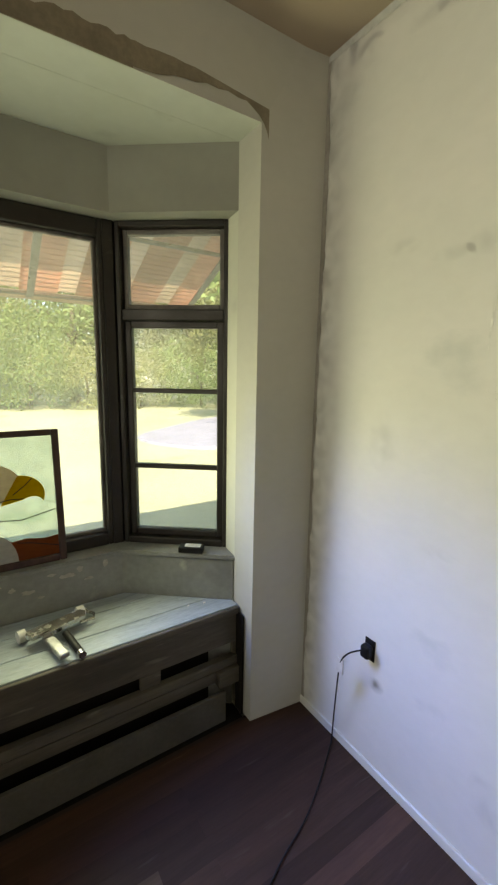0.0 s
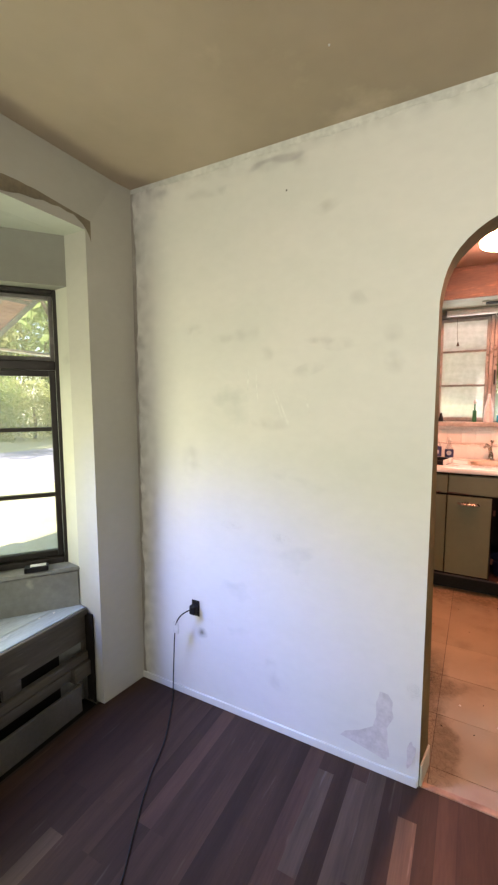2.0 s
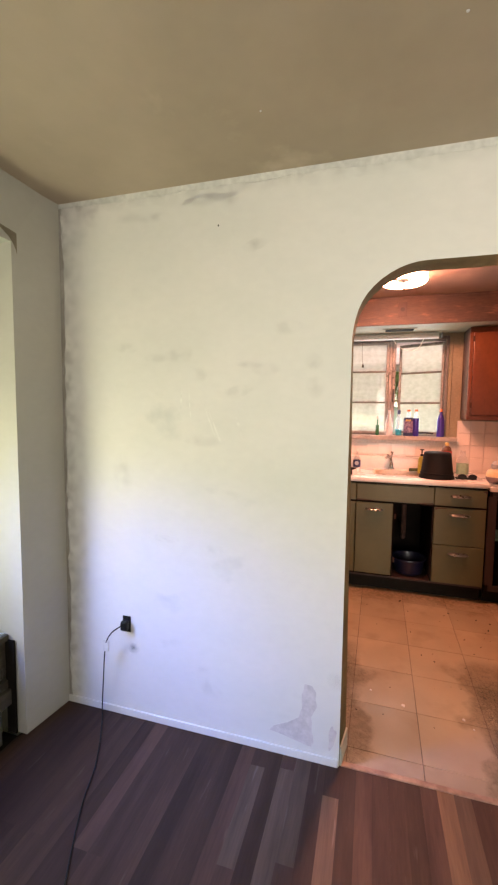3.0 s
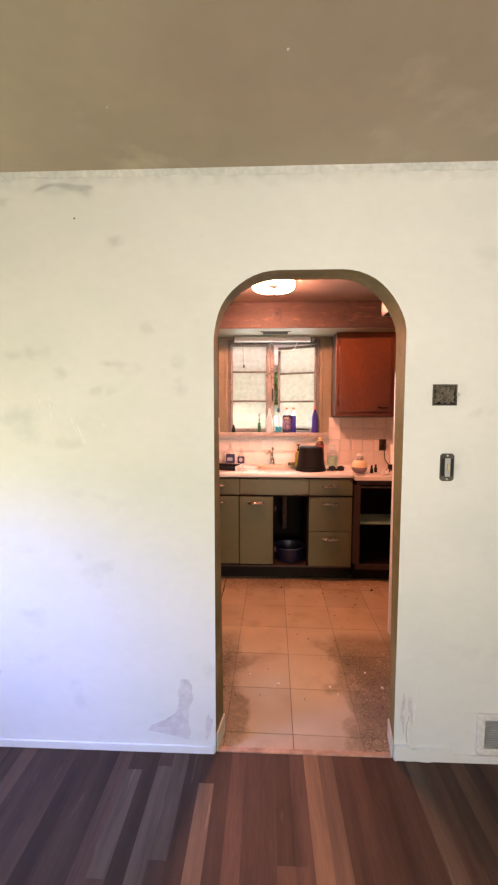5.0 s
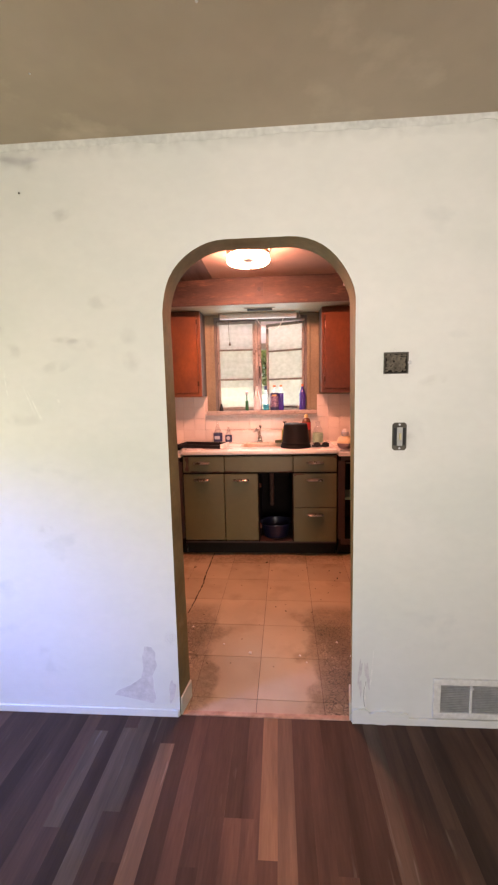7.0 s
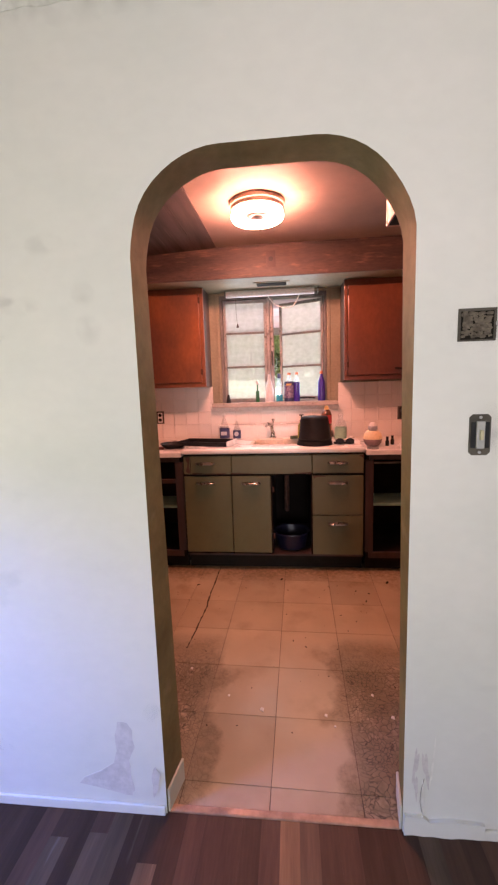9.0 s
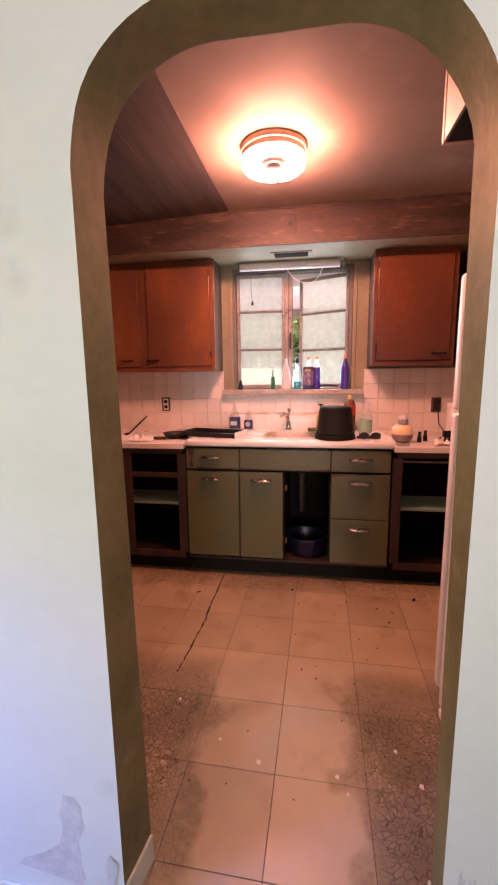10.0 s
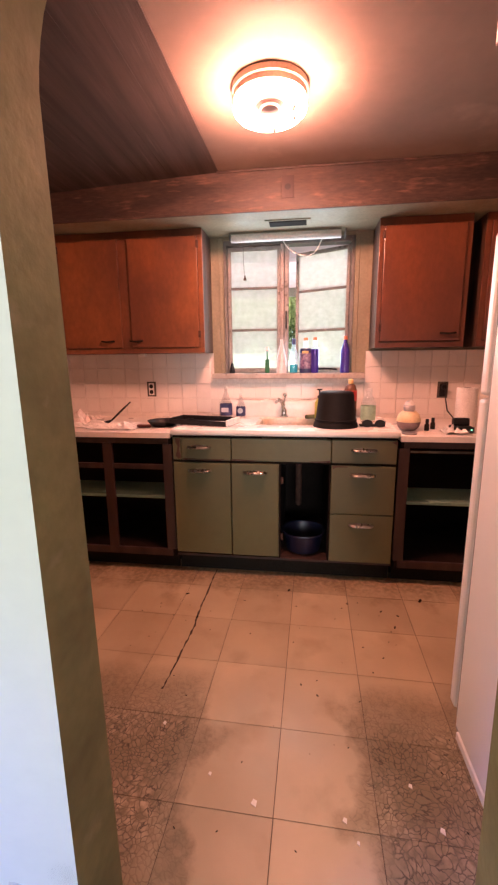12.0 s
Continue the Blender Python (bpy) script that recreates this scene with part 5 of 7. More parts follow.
# wall cabinets
def wall_unit(x, y0, y1, z0, z1, depth, doors, material, label, hinge_side):
    u = thing("wall_cabinet", (x, 0, z0), label, "cabinet", "wall cabinets under the soffit")
    h = z1 - z0
    doors = sorted(doors)
    for nm, lo, hi in (("side_panel", (0.02, y0, 0), (depth, y0 + 0.016, h)), ("side_panel", (0.02, y1 - 0.016, 0), (depth, y1, h)), ("bottom_panel", (0.02, y0 + 0.017, 0.0), (depth, y1 - 0.017, 0.018)), ("top_panel", (0.02, y0 + 0.017, h - 0.018), (depth, y1 - 0.017, h)), ("back_panel", (depth - 0.01, y0 + 0.017, 0.019), (depth, y1 - 0.017, h - 0.019))):
        part(nm, boxes((lo, hi)), M["cab_side"], u)
    edges = [y0] + [v for d in doors for v in d[:2]] + [y1]
    bars = [((0.002, y0, 0.0), (0.019, y1, 0.036)), ((0.002, y0, h - 0.045), (0.019, y1, h))]
    for a, b in zip(edges[::2], edges[1::2]):
        if b - a > 0.004:
            bars.append(((0.002, a, 0.036), (0.019, b, h - 0.045)))
    part("face_frame", boxes(*bars, bevel=0.002), material, u)
    for a, b, hy in doors:
        d = part("door", boxes(((-0.010, a + 0.002, 0.038), (0.012, b - 0.002, h - 0.047)), bevel=0.004), material, u)
        if hy is not None:
            bar_pull(d, hy + 0.045, hy - 0.045, 0.085, -0.010)
        e = a if hinge_side(a, b, hy) else b
        for z in (0.10, h - 0.12):
            part("hinge", boxes(((-0.016, e - 0.007, z), (0.001, e + 0.007, z + 0.045)), bevel=0.002), M["rust"], d, "dark hinge")
    return u


wall_unit(3.300, 0.224, 1.66, 1.368, 2.152, 0.258, ((0.255, 0.735, 0.70), (0.80, 1.225, 0.905), (1.29, 1.63, 1.55)), M["cab_orange"], "orange varnished wooden wall cabinet with flush doors", lambda a, b, h: h is not None and h > (a + b) / 2)
wall_unit(3.300, -1.425, -0.889, 1.385, 2.152, 0.258, ((-1.395, -0.915, -1.325),), M["cab_red"], "red-brown varnished wooden wall cabinet with a flush door", lambda a, b, h: False)
wall_unit(3.300, -1.77, -1.50, 1.385, 2.152, 0.258, ((-1.74, -1.53, None),), M["cab_red"], "narrow red-brown wooden wall cabinet by the side wall", lambda a, b, h: True)
oc = thing("over_fridge_cabinet", (KX + 0.001, -1.2, 1.895), "pinkish-brown wall cabinet over the fridge beside the arch", "cabinet")
part("carcass", boxes(((0, -0.40, 0), (0.27, 0.40, 0.455)), bevel=0.002), M["over_cab"], oc)
# near-black sheet paints the shade on the cabinet's bottom
part("underside", boxes(((0.004, -0.396, -0.004), (0.266, 0.396, -0.0005))), M["dark"], oc)
part("door", boxes(((0.276, -0.395, 0.0), (0.294, 0.40, 0.45)), bevel=0.003), M["over_cab"], oc)
part("door_gap", boxes(((0.2705, -0.39, 0.004), (0.2755, 0.392, 0.445))), M["cab_brown"], oc)

solid("tape_scrap", boxes(((3.312, 0.655, 1.346), (3.345, 0.69, 1.3675)), bevel=0.002), M["white_plastic"], "scrap of white tape under the wall cabinet", "tape")

# refrigerator with its back to the arch wall
fr = thing("refrigerator", (1.215, -1.366, 0.0), "white two-door refrigerator standing by the arch", "refrigerator")
part("body", boxes(((0, -0.36, 0.03), (0.625, 0.365, 1.675)), bevel=0.012), M["fridge"], fr)
part("seal", boxes(((0.626, -0.35, 0.06), (0.638, 0.357, 1.665))), M["gasket"], fr)
for z0, z1 in ((0.085, 1.192), (1.202, 1.675)):
    d = part("door", boxes(((0.639, -0.362, z0), (0.688, 0.368, z1)), bevel=0.012), M["fridge"], fr)
    part("door_handle", boxes(((0.689, -0.33, z0 + (0.75 if z1 < 1.3 else 0.03)), (0.72, -0.29, z0 + (1.1 if z1 < 1.3 else 0.33))), bevel=0.01), M["fridge"], d)
part("kick_plate", boxes(((0.60, -0.35, 0.005), (0.64, 0.355, 0.055)), bevel=0.004), M["gasket"], fr)
part("base_strip", boxes(((0.0, 0.356, 0.0), (0.60, 0.368, 0.03)), bevel=0.003), M["fridge"], fr)

# round fluorescent ceiling lamp
LX, LY = 2.39, -0.295
lamp = thing("ceiling_lamp", (LX, LY, KCEIL), "round fluorescent ring ceiling lamp, switched on, warm light", "ceiling lamp")
part("pan", lathe([(0.0, -0.0005), (0.150, -0.0005), (0.153, -0.004), (0.153, -0.024), (0.147, -0.028), (0.145, -0.048), (0.138, -0.052), (0.120, -0.046)], 40), M["lamp_pan"], lamp, smooth=True)
bm = bmesh.new()
N, K, R, r = 48, 12, 0.126, 0.021
vs = [[bm.verts.new(((R + r * math.cos(2 * math.pi * j / K)) * math.cos(2 * math.pi * i / N), (R + r * math.cos(2 * math.pi * j / K)) * math.sin(2 * math.pi * i / N), -0.075 + r * math.sin(2 * math.pi * j / K))) for j in range(K)] for i in range(N)]
for i in range(N - 1):
    for j in range(K):
        bm.faces.new((vs[i][j], vs[(i + 1) % N][j], vs[(i + 1) % N][(j + 1) % K], vs[i][(j + 1) % K]))
bmesh.ops.recalc_face_normals(bm, faces=bm.faces)
part("ring_tube", bm, M["ring"], lamp, "glowing ring tube", smooth=True)
part("hub", lathe([(0.120, -0.0445), (0.092, -0.049), (0.088, -0.058), (0.066, -0.060), (0.062, -0.071), (0.040, -0.073), (0.036, -0.082), (0.014, -0.084), (0.0, -0.085)], 32), M["lamp_hub"], lamp, "stepped hub, darkened against the ring's glare", smooth=True)
part("tube_socket", boxes(((R - 0.02, -0.014, -0.094), (R + 0.02, 0.014, -0.0465)), bevel=0.005), M["lamp_hub"], lamp, m=pose(0, 0, 0, 0, 0, -60))

sb = thing("soffit_socket", (3.09, -0.337, 2.275), "brown electrical plate with one dark hole on the soffit", "socket")
part("plate", boxes(((-0.006, -0.035, -0.058), (-0.0005, 0.035, 0.058)), bevel=0.003), M["cab_brown"], sb)
part("hole", tube([(-0.0075, 0, 0.0), (-0.0062, 0, 0.0)], 0.017, 14), M["black"], sb)


def wall_socket(y, z, plugged):
    s = thing("wall_socket", (EX - 0.011, y, z), "dark metal double wall socket on the tiles", "socket", "sockets above the worktop")
    part("plate", boxes(((-0.005, -0.035, -0.056), (-0.0005, 0.035, 0.056)), bevel=0.003), M["bench_wood"], s)
    part("insert", boxes(((-0.008, -0.021, -0.045), (-0.0052, 0.021, 0.045)), bevel=0.002), M["white_plastic"] if not plugged else M["black"], s)
    for k in (-0.021, 0.021):
        part("outlet", tube([(-0.0105, 0, k), (-0.0082, 0, k)], 0.0155, 14), M["black"], s)
    return s


wall_socket(0.708, 1.106, False)
s = wall_socket(-1.40, 1.10, True)
part("plug", boxes(((-0.045, -0.014, 0.005), (-0.011, 0.014, 0.035)), bevel=0.005), M["black"], s)


# ---- small things on worktop and ledge ----
def bottle(name, at, profile, material, label, category="bottle", cap=None, capmat=None, band=None, bandmat=None, squash=1.0, group="", n=20):
    b = thing(name, at, label, category, group)
    bm = lathe(profile, n)
    for v in bm.verts:
        v.co.x *= squash
    part("body", bm, material, b, smooth=True)
    if cap:
        part("cap", lathe(cap, 14), capmat, b, smooth=True)
    if band:
        bm = lathe(band, n)
        for v in bm.verts:
            v.co.x *= squash
        part("label", bm, bandmat, b, smooth=True)
    return b


def clear(name, c, rough=0.08, t=0.9):
    return glass(name, c, rough, t)


G_clear = pane_glass("clear_plastic", 0.07, 0.10, (0.8, 0.84, 0.84))
G_aqua, G_yel = mat("aqua_liquid", (0.05, 0.45, 0.62), (0.04, 0.38, 0.55), 5, 0.2, 0), mat("yellow_green_soap", (0.42, 0.42, 0.08), (0.36, 0.36, 0.06), 5, 0.3, 0)
P_purple, P_navy = mat("purple_blue_liquid", (0.06, 0.035, 0.32), (0.045, 0.03, 0.25), 5, 0.2, 0), mat("navy_label", (0.025, 0.03, 0.10), (0.04, 0.045, 0.13), 8, 0.4, 0)
P_dgreen, P_red = mat("dark_green_plastic", (0.03, 0.14, 0.05), (0.025, 0.11, 0.04), 6, 0.35, 0), mat("red_label", (0.45, 0.03, 0.025), (0.38, 0.025, 0.02), 6, 0.4, 0)
P_pink, P_orange = mat("pale_pink_white_bottle", (0.72, 0.66, 0.66), (0.66, 0.6, 0.6), 6, 0.35, 0), mat("orange_cap", (0.7, 0.2, 0.08), (0.6, 0.16, 0.06), 6, 0.4, 0)
P_grey, P_mauve = mat("grey_label", (0.45, 0.47, 0.5), (0.36, 0.38, 0.42), 30, 0.5, 0), mat("mauve_ceramic", (0.26, 0.20, 0.22), (0.2, 0.155, 0.17), 6, 0.45, 0.05)
P_cream = mat("warm_cream_shade", (0.80, 0.66, 0.42), (0.74, 0.6, 0.37), 6, 0.45, 0)
P_paper = mat("white_paper", (0.80, 0.78, 0.75), (0.74, 0.72, 0.69), 9, 0.85, 0.4, fine=120)
P_mint_l = mat("pale_green_label", (0.42, 0.60, 0.42), (0.34, 0.52, 0.35), 12, 0.5, 0)
LZ, LXX = 1.2225, 3.515
bottle("stopper_bottle", (LXX, -0.18, LZ), [(0, 0), (0.016, 0), (0.017, 0.01), (0.015, 0.095), (0.006, 0.10), (0.005, 0.15), (0, 0.15)], P_dgreen, "slim dark green bottle with a round stopper", cap=[(0, 0.148), (0.012, 0.155), (0.016, 0.17), (0.010, 0.184), (0, 0.187)], capmat=P_pink, group="bottles on the window ledge")
bottle("cleaner_bottle", (LXX, -0.282, LZ), [(0, 0), (0.036, 0), (0.037, 0.02), (0.034, 0.10), (0.022, 0.16), (0.012, 0.20), (0.010, 0.235), (0, 0.235)], P_pink, "pale pink-white tapered cleaner bottle", squash=0.8, group="bottles on the window ledge")
b = bottle("dish_soap_bottle", (LXX, -0.368, LZ), [(0, 0), (0.028, 0), (0.03, 0.02), (0.029, 0.13), (0.014, 0.18), (0.011, 0.20), (0, 0.20)], G_clear, "clear bottle with aqua liquid and a dark cap", cap=[(0, 0.198), (0.015, 0.198), (0.014, 0.232), (0.006, 0.24), (0, 0.24)], capmat=P_navy, group="bottles on the window ledge")
part("liquid", lathe([(0, 0.003), (0.0265, 0.003), (0.0275, 0.02), (0.0275, 0.06), (0, 0.06)], 16), G_aqua, b, "aqua liquid")
b = bottle("flat_detergent_bottle", (LXX, -0.452, LZ), [(0, 0), (0.040, 0), (0.043, 0.015), (0.043, 0.155), (0.036, 0.17), (0, 0.172)], P_navy, "flat dark navy bottle with an orange-red cap", cap=[(0, 0.225), (0.016, 0.225), (0.015, 0.243), (0, 0.244)], capmat=P_orange, band=[(0.0435, 0.03), (0.0436, 0.14)], bandmat=mat("patterned_purple_label", (0.10, 0.06, 0.16), (0.3, 0.22, 0.3), 60, 0.4, 0), squash=0.55, group="bottles on the window ledge")
part("label_bar", boxes(((-0.0265, -0.02, 0.135), (-0.0235, 0.025, 0.152)), bevel=0.002), mat("tan_label", (0.5, 0.36, 0.14), (0.4, 0.3, 0.1), 9, 0.5, 0), b)
bottle("detergent_bottle", (LXX, -0.517, LZ), [(0, 0), (0.025, 0), (0.027, 0.015), (0.027, 0.165), (0, 0.167)], P_purple, "purple-blue bottle with an orange-red cap", cap=[(0, 0.226), (0.015, 0.226), (0.014, 0.245), (0, 0.246)], capmat=P_orange, group="bottles on the window ledge")
for yy in (-0.452, -0.517):
    owner = [o for o in bpy.data.objects if o.parent is None and abs(o.location.y - yy) < 1e-4 and o.name.endswith("bottle")][0]
    part("neck", lathe([(0.024, 0.172), (0.016, 0.20), (0.012, 0.226), (0, 0.2265)], 16), G_clear, owner, "clear empty neck", smooth=True)
bottle("blue_spray_bottle", (LXX, -0.725, LZ), [(0, 0), (0.031, 0), (0.032, 0.02), (0.031, 0.15), (0.02, 0.19), (0.013, 0.205), (0.012, 0.225), (0, 0.225)], P_purple, "deep blue bottle with a coral cap", cap=[(0, 0.226), (0.014, 0.226), (0.013, 0.25), (0, 0.252)], capmat=P_orange, group="bottles on the window ledge")
bottle("dark_spout_tool", (LXX, 0.075, LZ), [(0, 0), (0.02, 0), (0.019, 0.02), (0.008, 0.07), (0.0, 0.075)], M["black"], "small dark tapered object in the window's corner", "ornament", group="")

SZ = 0.926   # sink top
WZ = 0.899   # worktops
b = bottle("clear_blue_bottle", (3.33, 0.092, SZ), [(0, 0), (0.042, 0), (0.043, 0.02), (0.042, 0.09), (0.02, 0.15), (0.011, 0.18), (0.011, 0.20), (0, 0.20)], G_clear, "clear bottle with a dark blue and grey label", cap=[(0, 0.2), (0.013, 0.2), (0.013, 0.215), (0, 0.216)], capmat=M["white_plastic"], band=[(0.0435, 0.015), (0.0435, 0.095)], bandmat=P_navy)
part("label_bar", boxes(((-0.046, -0.025, 0.04), (-0.0436, 0.025, 0.07)), bevel=0.002), P_grey, b)
b = bottle("clear_blue_bottle", (3.36, -0.008, SZ), [(0, 0), (0.032, 0), (0.033, 0.02), (0.032, 0.07), (0.014, 0.12), (0.009, 0.15), (0, 0.15)], G_clear, "small clear bottle with a dark blue label", cap=[(0, 0.15), (0.011, 0.15), (0.01, 0.165), (0, 0.166)], capmat=M["white_plastic"], band=[(0.0335, 0.008), (0.0335, 0.07)], bandmat=P_navy)
part("label_bar", tube([(-0.0355, 0, 0.045), (-0.0336, 0, 0.045)], 0.019, 12), P_grey, b)
bottle("soap_pump", (3.20, -0.545, SZ), [(0, 0), (0.028, 0), (0.03, 0.02), (0.028, 0.12), (0.013, 0.145), (0, 0.146)], G_yel, "yellow-green soap bottle with a black pump", cap=[(0, 0.146), (0.013, 0.146), (0.013, 0.16), (0.005, 0.165), (0.005, 0.195), (0.018, 0.197), (0.018, 0.205), (0, 0.206)], capmat=M["black"])
pot = thing("black_bucket", (2.985, -0.635, SZ), "black plastic bucket turned upside down on the drainboard", "bucket")
part("shell", lathe([(0.0, 0.205), (0.09, 0.205), (0.098, 0.199), (0.101, 0.188), (0.119, 0.03), (0.127, 0.022), (0.131, 0.0), (0.124, 0.0), (0.093, 0.19), (0, 0.195)], 36), M["bucket"], pot, smooth=True)
part("rim_band", lathe([(0.1195, 0.034), (0.123, 0.036), (0.1225, 0.044), (0.1175, 0.046)], 36), M["bucket"], pot, smooth=True)
b = bottle("red_label_bottle", (3.26, -0.745, SZ), [(0, 0), (0.04, 0), (0.042, 0.02), (0.042, 0.19), (0.03, 0.225), (0.016, 0.235), (0, 0.235)], mat("dark_amber_drink", (0.16, 0.07, 0.04), (0.11, 0.05, 0.03), 8, 0.25, 0), "dark amber bottle with a red label and yellow cap", cap=[(0, 0.235), (0.018, 0.235), (0.016, 0.26), (0.01, 0.265), (0, 0.265)], capmat=mat("amber_cap", (0.72, 0.50, 0.20), (0.66, 0.45, 0.16), 6, 0.4, 0), band=[(0.0425, 0.125), (0.0428, 0.16), (0.0425, 0.192)], bandmat=P_red)
bottle("green_soap_bottle", (3.06, -0.832, SZ), [(0, 0), (0.042, 0), (0.044, 0.02), (0.044, 0.125), (0.032, 0.16), (0.019, 0.175), (0.019, 0.2), (0, 0.2)], G_clear, "clear bottle with a pale green label", cap=[(0, 0.2), (0.021, 0.2), (0.021, 0.215), (0, 0.216)], capmat=G_clear, band=[(0.0445, 0.03), (0.0445, 0.115)], bandmat=P_mint_l)
sg = thing("sunglasses", (2.95, -0.85, SZ), "dark sunglasses lying folded on the drainboard", "sunglasses")
for y in (-0.036, 0.036):
    bm = lathe([(0, 0.012), (0.02, 0.01), (0.03, 0.004), (0.031, 0.0), (0, 0.0)], 16)
    for v in bm.verts:
        v.co = Vector((v.co.z * 0.6, y + v.co.x, 0.022 + v.co.y * 0.72))
    part("lens", bm, M["black"], sg, smooth=True)
part("bridge", tube([(0, -0.01, 0.03), (-0.003, 0, 0.034), (0, 0.01, 0.03)], 0.0025, 6), M["brass"], sg)
for y in (-0.066, 0.066):
    part("arm", tube([(0, y, 0.032), (0.03, y * 0.6, 0.014), (0.06, -y * 0.6, 0.006)], 0.0035, 6), M["black"], sg)
part("folded_cloth", boxes(((0.02, -0.07, 0.0), (0.075, 0.075, 0.01)), bevel=0.004), M["dark"], sg)
solid("green_sponge", boxes(((-0.03, -0.05, 0), (0.03, 0.04, 0.028)), bevel=0.008), mat("dirty_green_cloth", (0.12, 0.14, 0.06), (0.07, 0.08, 0.04), 25, 0.9, 0.5), "crumpled dark green cloth beside the basin", "cloth", m=pose(3.29, -0.50, SZ, 0, 8, 20))

tray = thing("black_oven_tray", (3.02, 0.13, SZ), "black tray with a pale end lying across the drainboard", "tray", m=pose(3.04, 0.185, SZ, 0, 0, -14))
part("pan", prism([(-0.09, -0.20), (0.09, -0.20), (0.08, 0.20), (-0.08, 0.20)], 0.0, 0.008), M["black"], tray)
part("rim", boxes(((-0.092, -0.20, 0.004), (-0.082, 0.20, 0.030)), ((0.082, -0.20, 0.004), (0.092, 0.20, 0.036)), ((-0.082, 0.19, 0.004), (0.082, 0.20, 0.036)), bevel=0.003), M["black"], tray)
part("end_panel", boxes(((-0.095, -0.215, 0.0), (0.095, -0.20, 0.04)), bevel=0.004), M["enamel"], tray, "pale tray end")
part("paper", prism([(0.015, -0.15), (0.045, -0.14), (0.03, 0.02), (0.005, -0.03)], 0.009, 0.011), P_paper, tray, "white paper on the tray")
pan = thing("black_frying_pan", (3.10, 0.47, WZ), "small black frying pan on the worktop", "pan")
part("dish", lathe([(0, 0.0), (0.075, 0.0), (0.10, 0.035), (0.104, 0.036), (0.08, 0.006), (0, 0.006)], 28), M["black"], pan, smooth=True)
part("handle", tube([(-0.02, -0.09, 0.032), (-0.05, -0.18, 0.045), (-0.06, -0.22, 0.05)], 0.008, 8), M["black"], pan, smooth=True)
kn = thing("knife", (2.98, 0.56, WZ), "small knife with a dark red-brown handle", "knife", m=pose(2.99, 0.56, WZ, 0, 0, 8))
part("handle", boxes(((-0.01, -0.045, 0.002), (0.012, 0.045, 0.022)), bevel=0.006), mat("red_brown_handle", (0.10, 0.025, 0.02), (0.07, 0.02, 0.015), 8, 0.4, 0.1), kn)
part("blade", prism([(-0.008, 0.045), (0.01, 0.045), (0.006, 0.15), (-0.004, 0.17)], 0.008, 0.0095), M["steel"], kn)
st = thing("black_spatula", (3.10, 0.80, WZ), "black kitchen spatula leaning up from papers", "spatula")
part("shaft", tube([(0.0, 0.03, 0.03), (0.02, -0.03, 0.09), (0.05, -0.09, 0.15)], [0.006, 0.007, 0.004], 8), M["black"], st, smooth=True)
part("blade", tube([(0.0, 0.03, 0.03), (-0.02, 0.08, 0.008)], [0.006, 0.016], 6), M["black"], st)


def crumple(name, at, w, d, h, seed, material, label, category, nx=16):
    """A crumpled sheet with a wavy border."""
    r = random.Random(seed)
    bm = bmesh.new()
    g = [[None] * (nx + 1) for _ in range(nx + 1)]
    ox, oy = r.uniform(0, 50), r.uniform(0, 50)
    for i in range(nx + 1):
        for j in range(nx + 1):
            u, v = i / nx - 0.5, j / nx - 0.5
            e = 1 + 0.35 * noise.noise(Vector((u * 2.3 + ox, v * 2.3, 1.7)))
            z = abs(noise.noise(Vector((u * 4 + ox, v * 4 + oy, 0.3)))) * 1.2 + 0.5 * abs(noise.noise(Vector((u * 9 + ox, v * 9, 4))))
            g[i][j] = bm.verts.new((u * d * e, v * w * e, 0.003 + h * z * (1.15 - 1.6 * max(abs(u), abs(v)))))
    for i in range(nx):
        for j in range(nx):
            bm.faces.new((g[i][j], g[i + 1][j], g[i + 1][j + 1], g[i][j + 1]))
    ext = bmesh.ops.extrude_face_region(bm, geom=list(bm.faces))
    for v in [q for q in ext["geom"] if isinstance(q, bmesh.types.BMVert)]:
        v.co.z = max(0.0, v.co.z - 0.0025)
    bmesh.ops.recalc_face_normals(bm, faces=bm.faces)
    return solid(name, bm, material, label, category, at=at)


crumple("crumpled_paper", (3.06, 0.92, WZ), 0.50, 0.22, 0.05, 3, P_paper, "crumpled white paper and wrapping on the worktop", "paper")
crumple("crumpled_paper", (2.98, 0.74, WZ), 0.30, 0.16, 0.05, 5, P_paper, "crumpled white paper sheet on the worktop", "paper")
crumple("plastic_bag", (3.20, 1.16, WZ), 0.30, 0.26, 0.13, 9, mat("pink_white_film", (0.70, 0.55, 0.52), (0.62, 0.62, 0.58), 14, 0.25, 0.2), "crumpled pinkish plastic bag on the worktop", "bag")
crumple("crumpled_tissue", (2.95, -1.285, WZ), 0.13, 0.11, 0.065, 6, P_paper, "crumpled white tissue on the worktop", "tissue")

dif = thing("aroma_lamp", (3.03, -1.062, WZ), "round small lamp with cream top and mauve base", "lamp")
part("base", lathe([(0, 0), (0.034, 0), (0.044, 0.004), (0.060, 0.022), (0.0665, 0.045), (0.0665, 0.052), (0, 0.052)], 28), P_mauve, dif, smooth=True)
part("shade", lathe([(0.067, 0.053), (0.066, 0.072), (0.056, 0.098), (0.040, 0.112), (0, 0.113)], 28), P_cream, dif, smooth=True)
part("collar", lathe([(0.029, 0.113), (0.029, 0.122), (0.033, 0.124), (0.033, 0.146), (0.027, 0.149), (0, 0.149)], 20), P_grey, dif, smooth=True)
part("dome", lathe([(0.026, 0.149), (0.023, 0.164), (0.012, 0.173), (0, 0.175)], 20), M["white_plastic"], dif, smooth=True)
